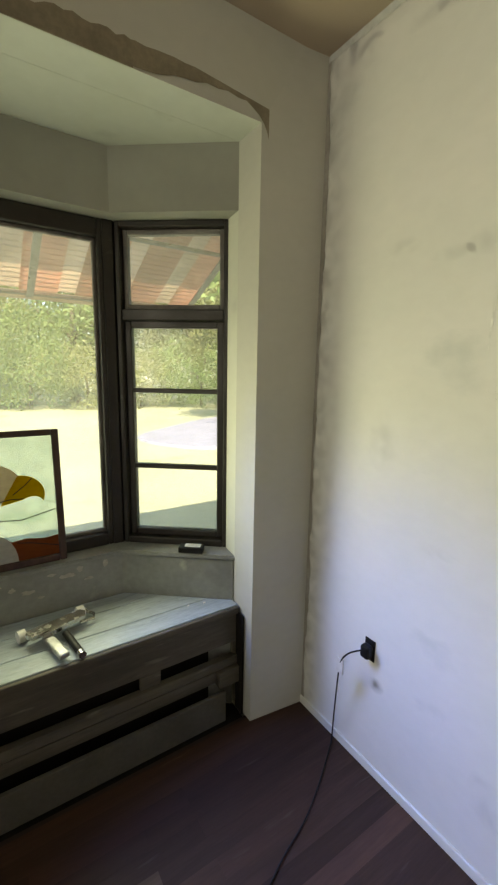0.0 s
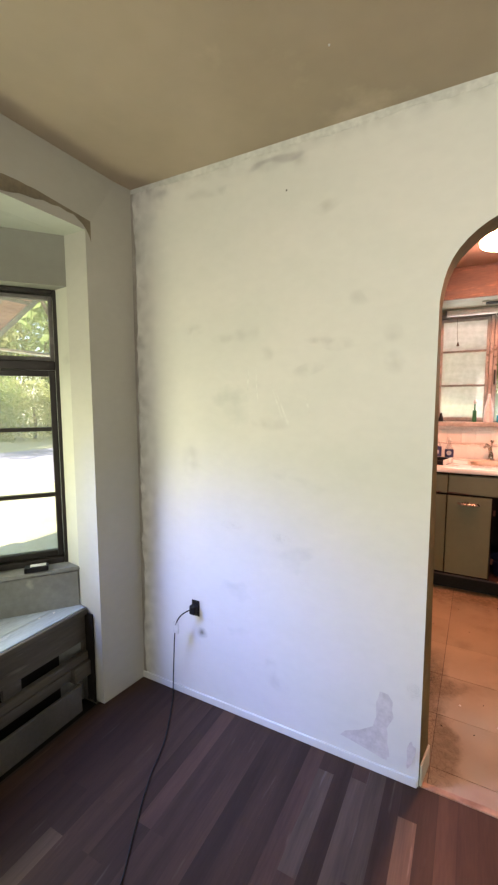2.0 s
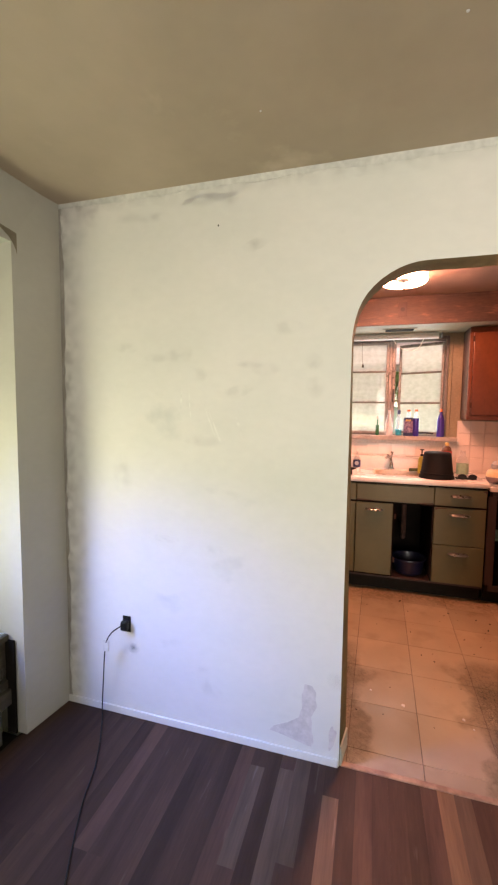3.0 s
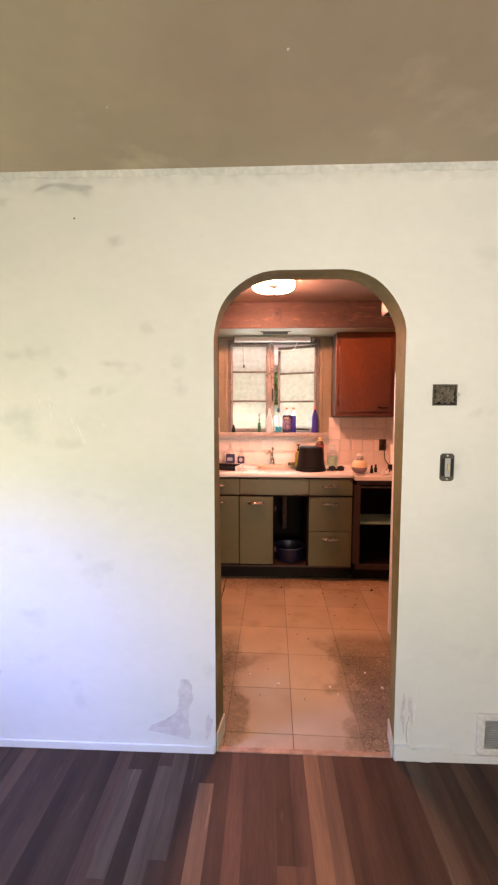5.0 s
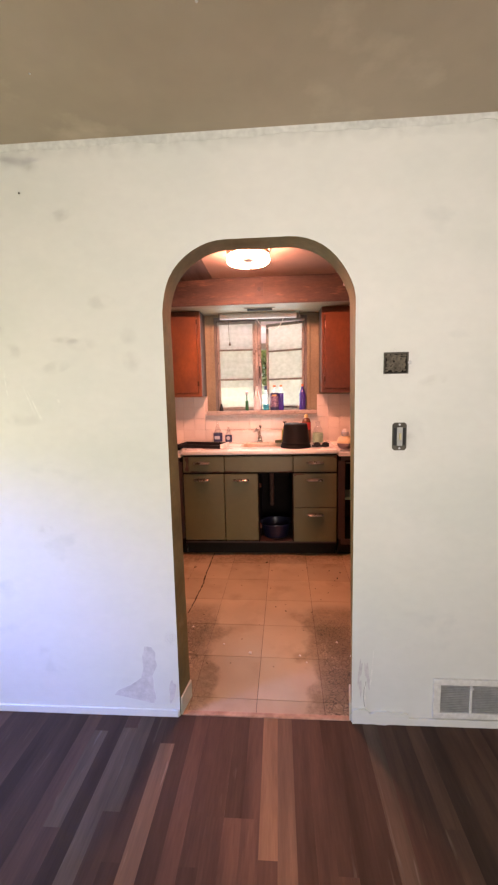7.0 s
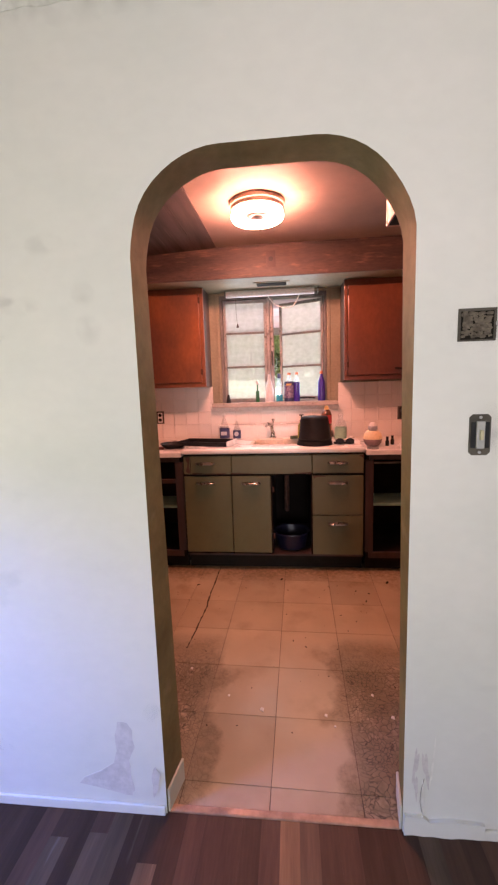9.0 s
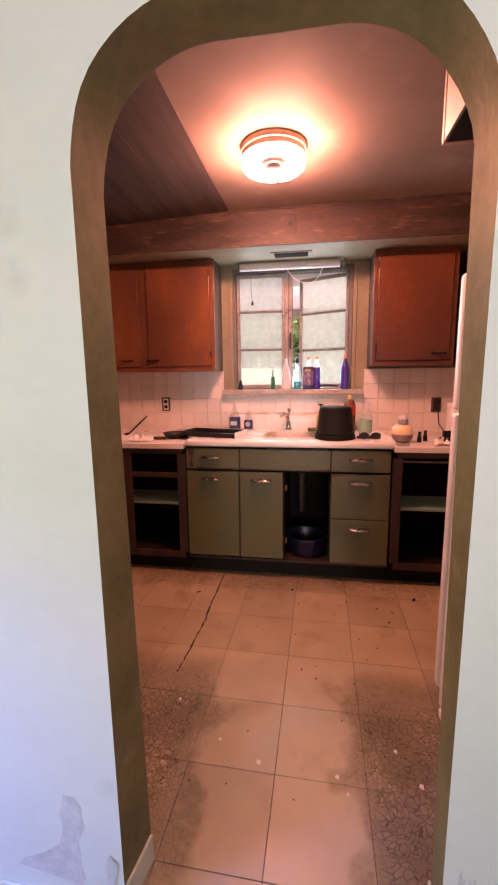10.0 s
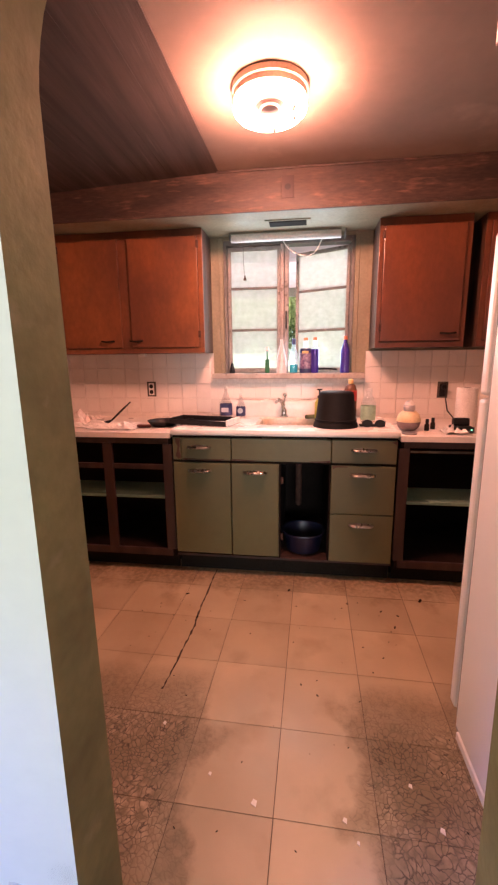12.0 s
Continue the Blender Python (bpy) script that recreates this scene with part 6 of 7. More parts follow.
for x, y in ((3.02, -1.165), (3.08, -1.215)):
    v = thing("small_vial", (x, y, WZ), "tiny dark bottle with a black cap", "bottle", "tiny bottles by the lamp")
    part("body", lathe([(0, 0), (0.0135, 0), (0.0135, 0.035), (0.007, 0.043), (0, 0.043)], 14), M["dark"], v, smooth=True)
    part("cap", lathe([(0.0095, 0.044), (0.0095, 0.068), (0, 0.069)], 12), M["black"], v, smooth=True)
solid("jar_lid", lathe([(0, 0), (0.04, 0), (0.042, 0.003), (0.04, 0.008), (0, 0.006)], 24), M["steel"], "flat round metal lid on the worktop", "lid", at=(2.90, -1.04, WZ), smooth=True)
pt2 = thing("paper_towel_roll", (3.18, -1.43, WZ), "white paper towel roll standing on the worktop", "paper towel")
part("paper", lathe([(0.02, 0.002), (0.058, 0.002), (0.060, 0.01), (0.060, 0.235), (0.058, 0.24), (0.02, 0.24)], 28), P_paper, pt2, smooth=True)
part("core", lathe([(0.0195, 0.0), (0.0195, 0.241), (0.017, 0.241), (0.017, 0.0)], 18), M["bench_wood"], pt2)
ph = thing("black_charger", (2.99, -1.34, WZ), "black charger dock with a small green light and a cable", "charger")
part("dock", boxes(((-0.05, -0.06, 0), (0.05, 0.05, 0.035)), bevel=0.008), M["black"], ph)
part("stand", boxes(((-0.01, -0.05, 0.03), (0.03, 0.04, 0.075)), bevel=0.008), M["black"], ph, m=pose(0, 0, 0.005, 0, 6, 0))
part("cable", tube([(0.02, 0.03, 0.07), (0.18, 0.02, 0.10), (0.35, -0.02, 0.15), (0.46, -0.05, 0.20), (0.515, -0.06, 0.215)], 0.004, 7), M["black"], ph, smooth=True)
part("status_light", boxes(((-0.053, -0.048, 0.016), (-0.0505, -0.04, 0.022))), glow("green_status_light", (0.1, 1.0, 0.5), 0.5), ph, "green status light")
tub = thing("blue_basin", (2.99, -0.455, 0.131), "dark blue plastic washing-up basin inside the sink cabinet", "basin")
part("bowl", lathe([(0, 0.0), (0.09, 0.0), (0.105, 0.01), (0.128, 0.13), (0.136, 0.135), (0.138, 0.128), (0.133, 0.122), (0.125, 0.125), (0.10, 0.015), (0, 0.01)], 32), mat("dark_blue_plastic", (0.007, 0.008, 0.028), (0.006, 0.007, 0.022), 6, 0.4, 0.05), tub, smooth=True)

# ---- outside ----
GZ = -0.5


def ground_z(x, y):
    """Height of the lawn: level before the bay, a grassy bank past the kitchen."""
    def ease(a, b, v):
        f = max(0.0, min(1.0, (v - a) / (b - a)))
        return f * f * (3 - 2 * f)
    return GZ + 2.1 * ease(5.0, 17.0, x) * ease(7.5, 4.0, y) * ease(-22, -12, y) + 0.03 * noise.noise(Vector((x * 0.2, y * 0.2, 0.0)))


marks = sorted(set([-400, -200, -100, -60, -40, 40, 60, 100, 200, 400] + [k * 1.0 for k in range(-30, 31)]))
bm = bmesh.new()
grid = [[bm.verts.new((x, y, ground_z(x, y))) for y in marks] for x in marks]
for i in range(len(marks) - 1):
    for j in range(len(marks) - 1):
        bm.faces.new((grid[i][j], grid[i + 1][j], grid[i + 1][j + 1], grid[i][j + 1]))
structure("ground", bm, M["grass"], "sunlit dry summer lawn rising to a bank beyond the kitchen", smooth=True)
drive = [(8.2 + 4.6 * math.cos(a) * (1 + 0.08 * math.sin(3 * a)), 11.2 + 2.9 * math.sin(a) * (1 + 0.12 * math.sin(4 * a + 1)) + 0.25 * 4.6 * math.cos(a)) for a in (2 * math.pi * k / 40 for k in range(40))]
structure("pavement_driveway", prism(drive, GZ - 0.2, GZ + 0.06), M["concrete"], "grey asphalt drive across the lawn, blue of its shade in the colour")

# striped awning over the bay
aw = thing("striped_awning", (MID, 1.95, 2.28), "faded orange and cream striped metal window awning", "awning")
A0, A1, RUN, DROP = -1.62, 1.62, 1.05, 0.47
k, x = 0, A0
while x < A1 - 0.01:
    w = 0.20 if k % 2 == 0 else 0.11
    bm = bmesh.new()
    nn = 26
    rows = []
    for j in range(nn + 1):
        f = j / nn
        zz = -DROP * f
        for q in (0.0, 1.0):
            if j == nn and q:
                continue
            rows.append([bm.verts.new((xx, RUN * (f + q * 0.9 / nn), zz - q * 0.012 + (0.01 if k % 2 else 0))) for xx in (x - 0.004, min(x + w, A1) + 0.004)])
    for a, b in zip(rows, rows[1:]):
        bm.faces.new((a[0], a[1], b[1], b[0]))
    ext = bmesh.ops.extrude_face_region(bm, geom=list(bm.faces))
    for v in [q for q in ext["geom"] if isinstance(q, bmesh.types.BMVert)]:
        v.co.z += 0.003
    bmesh.ops.recalc_face_normals(bm, faces=bm.faces)
    part("slat_strip", bm, M["awning_red"] if k % 2 == 0 else M["awning_cream"], aw)
    x += w
    k += 1
for f in (0.45, 0.98):
    part("cross_bar", tube([(A0, RUN * f, -DROP * f - 0.03), (A1, RUN * f, -DROP * f - 0.03)], 0.013, 8), M["steel"], aw)
for x in (A0 + 0.01, 0.6, -0.55, A1 - 0.01):
    part("rafter", boxes(((x - 0.02, 0.02, -0.012), (x + 0.02, RUN / math.cos(math.atan2(DROP, RUN)), 0.0)), bevel=0.002), M["steel"], aw, m=pose(0, 0, -0.03, -math.degrees(math.atan2(DROP, RUN)), 0, 0))
for x in (A0, A1):
    part("brace", tube([(x, 0.02, -0.62), (x, RUN * 0.97, -DROP - 0.02)], 0.012, 8), M["steel"], aw)
part("valance", boxes(((A0, RUN, -DROP - 0.05), (A1, RUN + 0.008, -DROP)), bevel=0.002), M["awning_cream"], aw)

# porch roof past the kitchen window
pr = thing("porch_awning", (3.75, -0.3, 2.26), "pale pinkish porch awning past the kitchen window", "awning")
for k in range(12):
    part("slat", boxes(((0, -1.5, 0), (0.096, 1.5, 0.006)), bevel=0.001), M["awning_pale"], pr, m=pose(0.02 + k * 0.095, 0, -0.02 * k, 0, 12, 0))
part("front_beam", boxes(((1.14, -1.5, -0.32), (1.18, 1.5, -0.22)), bevel=0.004), M["frame_pale"], pr)
for y in (0.75, -0.62, -1.45):
    part("rafter", tube([(0.02, y, -0.03), (1.14, y, -0.28)], 0.018, 8), M["frame_pale"], pr)
part("brace", tube([(0.0, 0.62, -0.62), (1.10, 0.70, -0.30)], 0.02, 8), M["steel"], pr)


def leaf_mesh(name, seed, height, spread, n, material, leaf=0.16, low=0.25):
    """A crown of many small leaves gathered in clumps."""
    r = np.random.RandomState(seed)
    nc = max(14, n // 130)
    th, ph = r.uniform(0, 2 * np.pi, nc), r.uniform(-1, 1, nc)
    rad = r.uniform(0.35, 1.0, nc) ** 0.6
    cen = np.stack([spread * rad * np.cos(th) * np.sqrt(1 - ph ** 2 * 0.7), spread * rad * np.sin(th) * np.sqrt(1 - ph ** 2 * 0.7), height * (0.5 + low / 2) + height * (0.5 - low / 2) * ph * rad], 1)
    size = r.uniform(0.16, 0.34, nc) * spread
    idx = r.randint(0, nc, n)
    p = cen[idx] + r.normal(0, 1, (n, 3)) * size[idx, None] * np.array([0.6, 0.6, 0.42])
    a = r.normal(0, 1, (n, 3))
    a /= np.linalg.norm(a, axis=1)[:, None]
    b = np.cross(a, r.normal(0, 1, (n, 3)))
    b /= np.linalg.norm(b, axis=1)[:, None]
    s = r.uniform(0.6, 1.3, n)[:, None] * leaf
    v = np.concatenate([p - a * s, p + b * s * 0.45, p + a * s, p - b * s * 0.45], 1).reshape(-1, 3)
    me = bpy.data.meshes.new(name)
    me.from_pydata(v.tolist(), [], np.arange(4 * n).reshape(-1, 4).tolist())
    me.materials.append(material)
    return me


def tree(name, at, height, spread, seed, n, material, label, leaf, low=0.25):
    t = thing(name, at, label, "tree" if low > 0.1 else "bush", "trees beyond the lawn" if low > 0.1 else "bushes beyond the lawn")
    r = random.Random(seed)
    trunk = tube([(0, 0, -0.1), (r.uniform(-0.1, 0.1), r.uniform(-0.1, 0.1), height * 0.3), (r.uniform(-0.2, 0.2), r.uniform(-0.2, 0.2), height * 0.75)], [height * 0.03, height * 0.022, height * 0.008], 9)
    part("trunk", trunk, M["bark"], t, smooth=True)
    for k in range(6):
        a, z = k * 1.1 + r.uniform(0, 0.5), height * r.uniform(0.3, 0.6)
        part("limb", tube([(0, 0, z), (spread * 0.35 * math.cos(a), spread * 0.35 * math.sin(a), z + height * 0.1), (spread * 0.7 * math.cos(a), spread * 0.7 * math.sin(a), z + height * 0.2)], [height * 0.011, height * 0.007, height * 0.003], 6), M["bark"], t)
    c = new("crown", leaf_mesh("crown", seed, height, spread, n, material, leaf, low))
    c.parent = t
    return t


t1 = tree("tree", (4.5, 24, GZ), 9.0, 3.4, 21, 17000, M["leaf"], "leafy green tree at the lawn's edge", 0.11)
t2 = tree("tree", (10.5, 22, GZ), 8.0, 3.2, 22, 17000, M["leaf_pale"], "leafy yellow-green tree at the lawn's edge", 0.11)
b1 = tree("bush", (2.0, 21.5, GZ), 3.4, 2.3, 23, 12000, M["leaf"], "dense green bush at the lawn's edge", 0.07, 0.0)
b2 = tree("bush", (7.0, 20.8, GZ), 3.0, 2.2, 24, 12000, M["leaf_pale"], "dense yellow-green bush at the lawn's edge", 0.07, 0.0)
spots = [(t1, -1.5, 27), (t1, 15, 21), (t2, 0.5, 29), (t2, 7.5, 26), (t1, 20, 15), (t2, -6, 26), (t1, 13, 26), (t2, 18.5, 18),
         (t1, 18.5, -4), (t2, 19.5, 1.5), (t1, 20.0, 4.5), (t2, 18, -9), (t1, 23, 8), (t2, 24, -1), (t2, 22.0, -3.4), (t1, 21.5, -0.8), (t2, 20.5, -6.5), (t1, 22, 3),
         # unseen trees, added only to throw shade on the kitchen-side bank
         (t1, 6.5, -8.0), (t2, 10.0, -8.8), (t1, 13.2, -7.8), (t2, 16.0, -9.5), (t1, 8.4, -11.5), (t2, 11.8, -12)]
rnd = random.Random(5)
for src, x, y in spots:
    copy_thing(src, pose(x, y, ground_z(x, y), 0, 0, rnd.uniform(0, 360)))
for src, x, y in [(b1, -2, 21.5), (b2, 4.5, 21), (b1, 9.8, 19.6), (b2, 12.5, 18.8), (b1, 15.5, 17), (b2, -5, 22), (b1, 0.2, 23), (b2, 18, 14), (b1, 18.2, -1.6), (b2, 17.8, 1.4), (b1, 18.6, 3.6), (b2, 18.0, -4.8), (b1, 18.5, -7.5), (b2, 18.4, 0.0), (b1, 19.2, 2.4), (b2, 19, -3.0), (b1, 20, -5.8)]:
    copy_thing(src, pose(x, y, ground_z(x, y), 0, 0, rnd.uniform(0, 360)))
# near tree out of view above, added only to shade the driveway
shade = tree("tree", (7.5, 9.5, GZ), 8.5, 3.4, 31, 8000, M["leaf"], "unseen leafy tree, added to shade the driveway", 0.17, 0.45)

# ---- pieces of floors and walls ----
floor_d, floor_k, wall_e = bpy.data.objects["floor_dining"], bpy.data.objects["floor_kitchen"], bpy.data.objects["wall_kitchen_east"]
PW = 0.0595
rnd = random.Random(17)
plank_meshes = {}


def plank_mesh(length, kind):
    key = (round(length, 2), kind)
    if key not in plank_meshes:
        bm = bmesh.new()
        box(bm, (-length / 2, -PW / 2, -0.017), (length / 2, PW / 2, 0))
        plank_meshes[key] = mesh_of("plank", bm, M[kind])
    return plank_meshes[key]


# strips that stand out, row by row from the window wall: lengths from the arch wall outwards
ROWS = {17: [(0.12, "plank_dark"), (0.39, "plank_grey")], 19: [(0.10, "plank_dark"), (0.75, "plank_grey")], 22: [(0.17, "plank_dark"), (0.90, "plank_tan")],
        29: [(0.57, "plank_honey"), (0.60, "plank")], 30: [(0.90, "plank_tan")], 31: [(1.20, "plank_dark")]}
rest = bmesh.new()
y = NY + 0.02
row = 0
while y > SOUTH:
    x = WX + 0.026
    own = list(ROWS.get(row, ()))
    while x > WEST:
        L = min(rnd.choice((0.45, 0.6, 0.75, 0.9, 1.2)), x - WEST)
        q = rnd.random()
        yy = y - PW / 2
        kind = "plank_grey" if q < 0.04 else "plank_dark" if q < (0.93 if yy > 0.45 else 0.6 if yy > 0.05 else 0.3) else "plank"
        if own:
            L, kind = own.pop(0)
        if yy > -1.95 and x > -1.05 and L > 0.1:
            ob = new("plank", plank_mesh(L, kind))
            ob.matrix_basis = pose(x - L / 2, yy, rnd.uniform(-0.0002, 0.0002))
            ob.parent = floor_d
        elif L > 0.02:
            box(rest, (x - L + 0.0005, yy - PW / 2 + 0.0006, -0.017), (x - 0.0005, yy + PW / 2 - 0.0006, 0))
        x -= L
    y -= PW
    row += 1
ob = new("far_planks", mesh_of("far_planks", rest, M["plank"]))
ob.parent = floor_d
tagged(ob, kind="stuff")

# vinyl tiles; some worn through to a crazed pebbly layer
TS = 0.3035


def tile_material(name, worn):
    m = bpy.data.materials.new(name)
    m.use_nodes = True
    nt = m.node_tree
    n, l = nt.nodes, nt.links
    b = n["Principled BSDF"]
    geo = n.new("ShaderNodeNewGeometry")
    info = n.new("ShaderNodeObjectInfo")
    n1, n2, n3 = (n.new("ShaderNodeTexNoise") for _ in range(3))
    for t, s in ((n1, 2.2), (n2, 38), (n3, 5.0)):
        t.inputs["Scale"].default_value = s
        t.inputs["Detail"].default_value = 5
        l.new(geo.outputs["Position"], t.inputs["Vector"])
    vor = n.new("ShaderNodeTexVoronoi")
    vor.feature = "DISTANCE_TO_EDGE"
    vor.inputs["Scale"].default_value = 52
    warp = n.new("ShaderNodeVectorMath")
    warp.operation = "MULTIPLY_ADD"
    l.new(n3.outputs["Color"], warp.inputs[0])
    warp.inputs[1].default_value = (0.17, 0.17, 0.17)
    l.new(geo.outputs["Position"], warp.inputs[2])
    l.new(warp.outputs[0], vor.inputs["Vector"])

    def ramp(src, a, b_, lo=0.0, hi=1.0):
        r = n.new("ShaderNodeMapRange")
        r.inputs["From Min"].default_value, r.inputs["From Max"].default_value = a, b_
        r.inputs["To Min"].default_value, r.inputs["To Max"].default_value = lo, hi
        l.new(src, r.inputs["Value"])
        return r.outputs[0]

    def mix(f, a, c):
        x = n.new("ShaderNodeMix")
        x.data_type = "RGBA"
        l.new(f, x.inputs["Factor"])
        for s, v in (("A", a), ("B", c)):
            if isinstance(v, tuple):
                x.inputs[s].default_value = (*v, 1)
            else:
                l.new(v, x.inputs[s])
        return x.outputs["Result"]

    def math_node(op, a, c):
        x = n.new("ShaderNodeMath")
        x.operation = op
        for k, v in ((0, a), (1, c)):
            if isinstance(v, (int, float)):
                x.inputs[k].default_value = v
            else:
                l.new(v, x.inputs[k])
        return x.outputs[0]

    sep = n.new("ShaderNodeSeparateXYZ")
    l.new(geo.outputs["Position"], sep.inputs[0])
    base = mix(ramp(n1.outputs["Fac"], 0.35, 0.65), (0.455, 0.375, 0.25), (0.37, 0.298, 0.195))
    base = mix(ramp(n3.outputs["Fac"], 0.55, 0.70, 0, 0.32), base, (0.24, 0.175, 0.10))
    grime = math_node("MULTIPLY", ramp(math_node("ADD", sep.outputs["X"], math_node("MULTIPLY", n3.outputs["Fac"], 0.5)), 2.85, 3.05), ramp(n2.outputs["Fac"], 0.3, 0.6, 0.25, 0.85))
    base = mix(grime, base, (0.16, 0.115, 0.06))
    stone = mix(ramp(n2.outputs["Fac"], 0.35, 0.65), (0.16, 0.130, 0.080), (0.44, 0.36, 0.255))
    stone = mix(ramp(n1.outputs["Fac"], 0.4, 0.6), stone, (0.18, 0.145, 0.086))
    line = math_node("MULTIPLY", ramp(vor.outputs["Distance"], 0.11, 0.0), ramp(n2.outputs["Fac"], 0.34, 0.56, 0.3, 1.0))
    pebble = mix(line, stone, (0.045, 0.036, 0.021))
    # worn areas keep to both sides of the walked line
    side = math_node("ABSOLUTE", math_node("ADD", sep.outputs["Y"], 0.38), 0)
    near = ramp(sep.outputs["X"], 2.05, 1.75)
    wear = math_node("MULTIPLY", ramp(math_node("ADD", side, math_node("MULTIPLY", n3.outputs["Fac"], 0.4)), 0.42, 0.56), near)
    wear = math_node("MULTIPLY", wear, ramp(n1.outputs["Fac"], 0.30, 0.42, 0.35, 1.0))
    fringe = math_node("MULTIPLY", math_node("MULTIPLY", ramp(wear, 0.02, 0.4), ramp(wear, 1.0, 0.45)), ramp(n2.outputs["Fac"], 0.3, 0.6, 0.05, 0.5))
    color = mix(fringe, mix(wear, base, pebble), (0.125, 0.098, 0.052))
    hs = n.new("ShaderNodeHueSaturation")
    l.new(color, hs.inputs["Color"])
    l.new(ramp(info.outputs["Random"], 0, 1, 0.9, 1.1), hs.inputs["Value"])
    l.new(hs.outputs[0], b.inputs["Base Color"])
    l.new(math_node("ADD", ramp(n3.outputs["Fac"], 0.3, 0.7, 0.28, 0.48), math_node("MULTIPLY", wear, 0.25)), b.inputs["Roughness"])
    bp = n.new("ShaderNodeBump")
    bp.inputs["Strength"].default_value, bp.inputs["Distance"].default_value = 0.35, 0.003
    l.new(math_node("ADD", math_node("MULTIPLY", math_node("MINIMUM", vor.outputs["Distance"], 0.15), math_node("MULTIPLY", wear, 5.0)), math_node("MULTIPLY", n2.outputs["Fac"], 0.25)), bp.inputs["Height"])
    l.new(bp.outputs[0], b.inputs["Normal"])
    return m


M["vinyl"] = tile_material("worn_tan_vinyl", True)
bm = bmesh.new()
box(bm, (-TS / 2 + 0.0008, -TS / 2 + 0.0012, -0.005), (TS / 2 - 0.0012, TS / 2 - 0.0012, 0), 0.0006, 1)
tile_me = mesh_of("vinyl_tile", bm, M["vinyl"])
turn = pose(1.476, -0.38, 0, 0, 0, -1.0)
for i in range(-2, 6):
    for j in range(-6, 8):
        m = turn @ pose((i + 0.5) * TS, (j + 0.5) * TS, rnd.uniform(-0.0004, 0.0004), 0, 0, rnd.uniform(-0.12, 0.12))
        x, y = m.translation.x, m.translation.y
        if not (KX - 0.30 < x < 2.98 and KS + 0.1 < y < KN - 0.1):
            continue
        if x < KX - 0.1 and not (AR - 0.16 < y < AL + 0.16):
            continue
        if x - TS / 2 < WX + 0.028:
            w = x + TS / 2 - (WX + 0.030)
            if w < 0.02:
                continue
            bm = bmesh.new()
            box(bm, (TS / 2 - w, -TS / 2 + 0.0012, -0.005), (TS / 2 - 0.0012, TS / 2 - 0.0012, 0), 0.001, 1)
            me = mesh_of("vinyl_tile", bm, M["vinyl"])
        else:
            me = tile_me
        ob = new("vinyl_tile", me)
        ob.matrix_basis = m
        ob.parent = floor_k
crack = [(2.889, 0.088), (2.756, 0.090), (2.620, 0.087), (2.491, 0.091), (2.394, 0.089), (2.318, 0.083), (2.244, 0.085), (2.165, 0.091), (2.085, 0.094), (1.975, 0.101), (1.885, 0.109)]
bm = bmesh.new()
edge = []
for (xa, ya), (xb, yb) in zip(crack, crack[1:]):
    for k in range(5):
        f = k / 5
        w = rnd.choice((0.0016, 0.003, 0.0042, 0.0056))
        x, y = xa + (xb - xa) * f, ya + (yb - ya) * f + rnd.uniform(-0.002, 0.002)
        edge.append((bm.verts.new((x, y - w, 0.0008)), bm.verts.new((x, y + w, 0.0008))))
for (p0, p1), (q0, q1) in zip(edge, edge[1:]):
    bm.faces.new((p0, q0, q1, p1))
ob = new("floor_crack", mesh_of("floor_crack", bm, M["gap"]))
ob.parent = floor_k
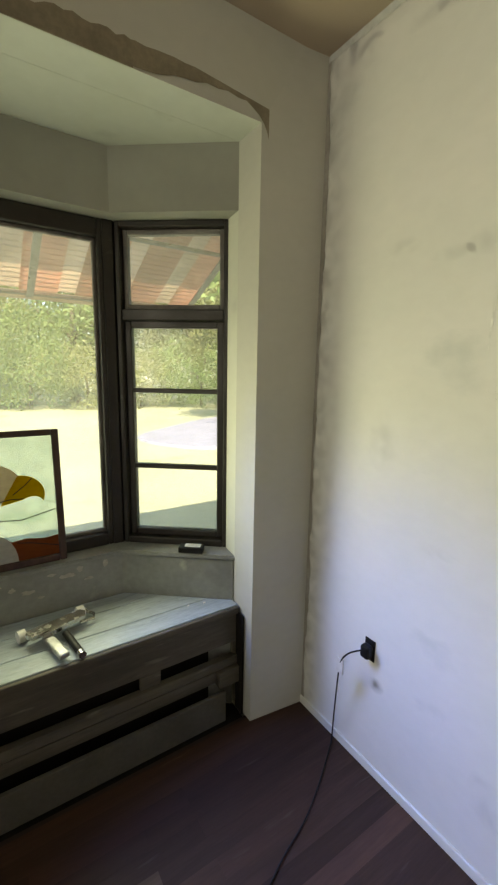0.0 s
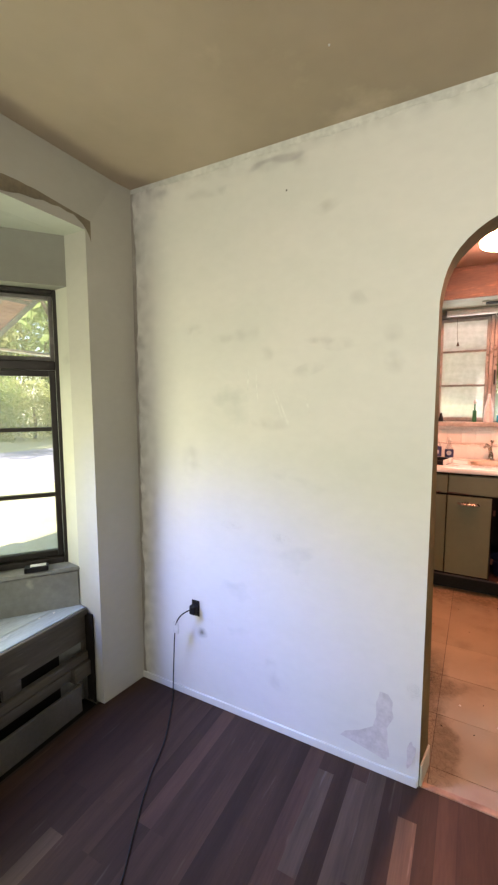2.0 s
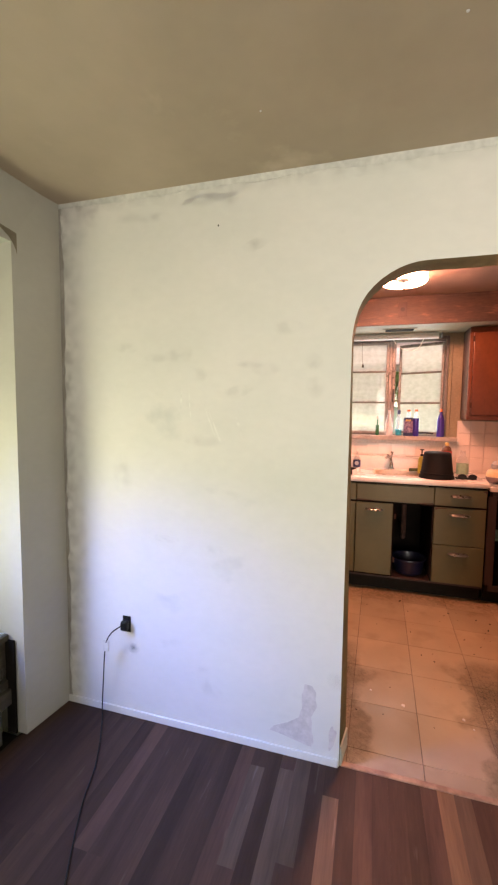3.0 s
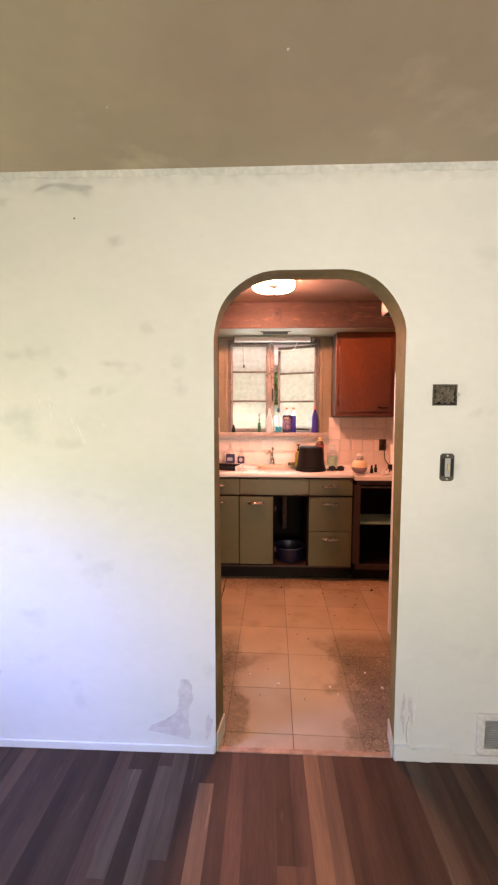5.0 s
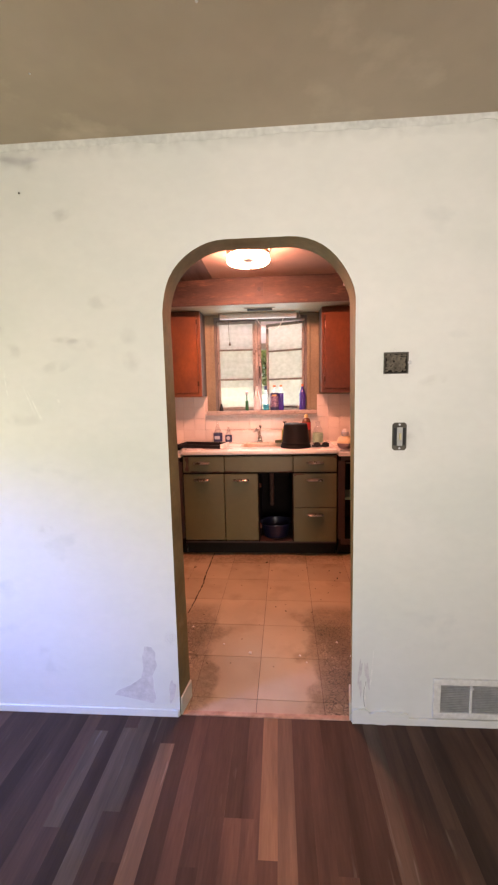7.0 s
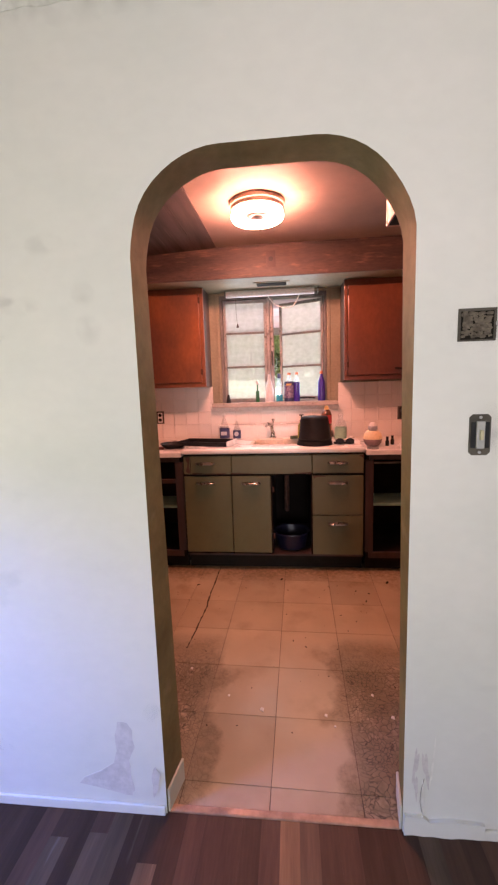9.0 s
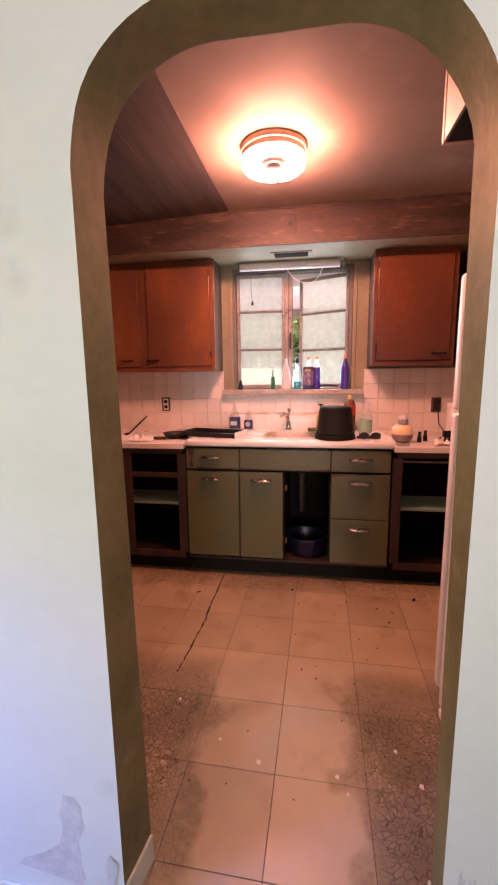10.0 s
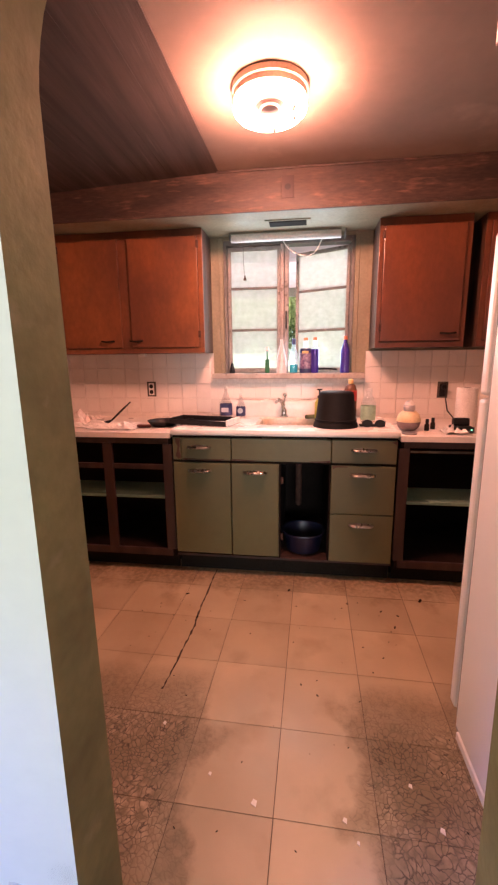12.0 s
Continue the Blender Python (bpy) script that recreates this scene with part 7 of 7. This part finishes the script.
# crumbs and chips on the kitchen floor
bm = bmesh.new()
chips = [(rnd.uniform(1.4, 2.75), rnd.uniform(-1.0, 0.6), rnd.uniform(0.0012, 0.004)) for k in range(60)]
chips += [(2.673, -1.10, 0.013), (2.70, -0.379, 0.010), (2.596, 0.20, 0.009), (2.422, -0.916, 0.008), (1.945, -0.521, 0.005), (1.994, -0.456, 0.005), (2.385, 0.088, 0.009), (2.55, -0.87, 0.006), (2.60, -0.70, 0.005), (2.52, -0.95, 0.006)]
for x, y, s in chips:
    lean = rnd.uniform(0, 3.1)
    base, lid = [], []
    for k in range(6):
        a = math.pi * k / 3
        u, v = s * 1.5 * rnd.uniform(0.6, 1.2) * math.cos(a), s * 0.6 * rnd.uniform(0.6, 1.2) * math.sin(a)
        q = (x + u * math.cos(lean) - v * math.sin(lean), y + u * math.sin(lean) + v * math.cos(lean))
        base.append(bm.verts.new((*q, 0.0005)))
        lid.append(bm.verts.new((*q, 0.0012 + s * 0.3)))
    bm.faces.new(lid)
    for k in range(6):
        bm.faces.new((base[k], base[(k + 1) % 6], lid[(k + 1) % 6], lid[k]))
ob = new("floor_crumbs", mesh_of("floor_crumbs", bm, M["dark"]))
tagged(ob, "small dark crumbs scattered on the kitchen floor", "debris", kind="stuff")

for x, y, w in ((1.509, -0.32, 0.012), (1.581, -0.167, 0.007), (1.747, 0.042, 0.008), (1.494, -0.588, 0.009), (1.44, -0.62, 0.006), (1.62, -0.80, 0.008), (1.50, -0.86, 0.010)):
    solid("paint_flake", prism([(-w, -w * 0.5), (w * 0.6, -w * 0.7), (w, w * 0.3), (-w * 0.2, w * 0.8)], 0, 0.0025), M["white_plastic"], "small white paint flake on the kitchen floor", "debris", at=(x, y, 0.0008), group="paint flakes on the kitchen floor")

# glazed wall tiles above the worktops
GT = 0.1115
bm = bmesh.new()
box(bm, (-0.008, -GT / 2 + 0.001, -GT / 2 + 0.001), (0, GT / 2 - 0.001, GT / 2 - 0.001), 0.0022, 1)
wt = mesh_of("wall_tile", bm, M["wall_tile"])
ob = new("tile_bed", mesh_of("tile_bed", boxes(((EX - 0.006, KS, 0.86), (EX - 0.0005, KN, 1.18)), ((EX - 0.006, KS, 1.18), (EX - 0.0005, -0.87, 1.37)), ((EX - 0.006, 0.220, 1.18), (EX - 0.0005, KN, 1.37))), M["grout"]))
ob.parent = wall_e
for i in range(31):
    for k in range(5):
        y, z = KN - 0.06 - i * GT, 1.372 - GT / 2 - k * GT
        if z > 1.18 - 0.02 and -0.93 < y < 0.30 and k < 1 and not (y > 0.220 or y < -0.87):
            continue
        if z + GT / 2 > 1.182 and -0.87 + 0.0 < y < 0.220:
            continue
        ob = new("wall_tile", wt)
        ob.matrix_basis = pose(EX - 0.0045, y, z + rnd.uniform(-0.0004, 0.0004))
        ob.parent = wall_e
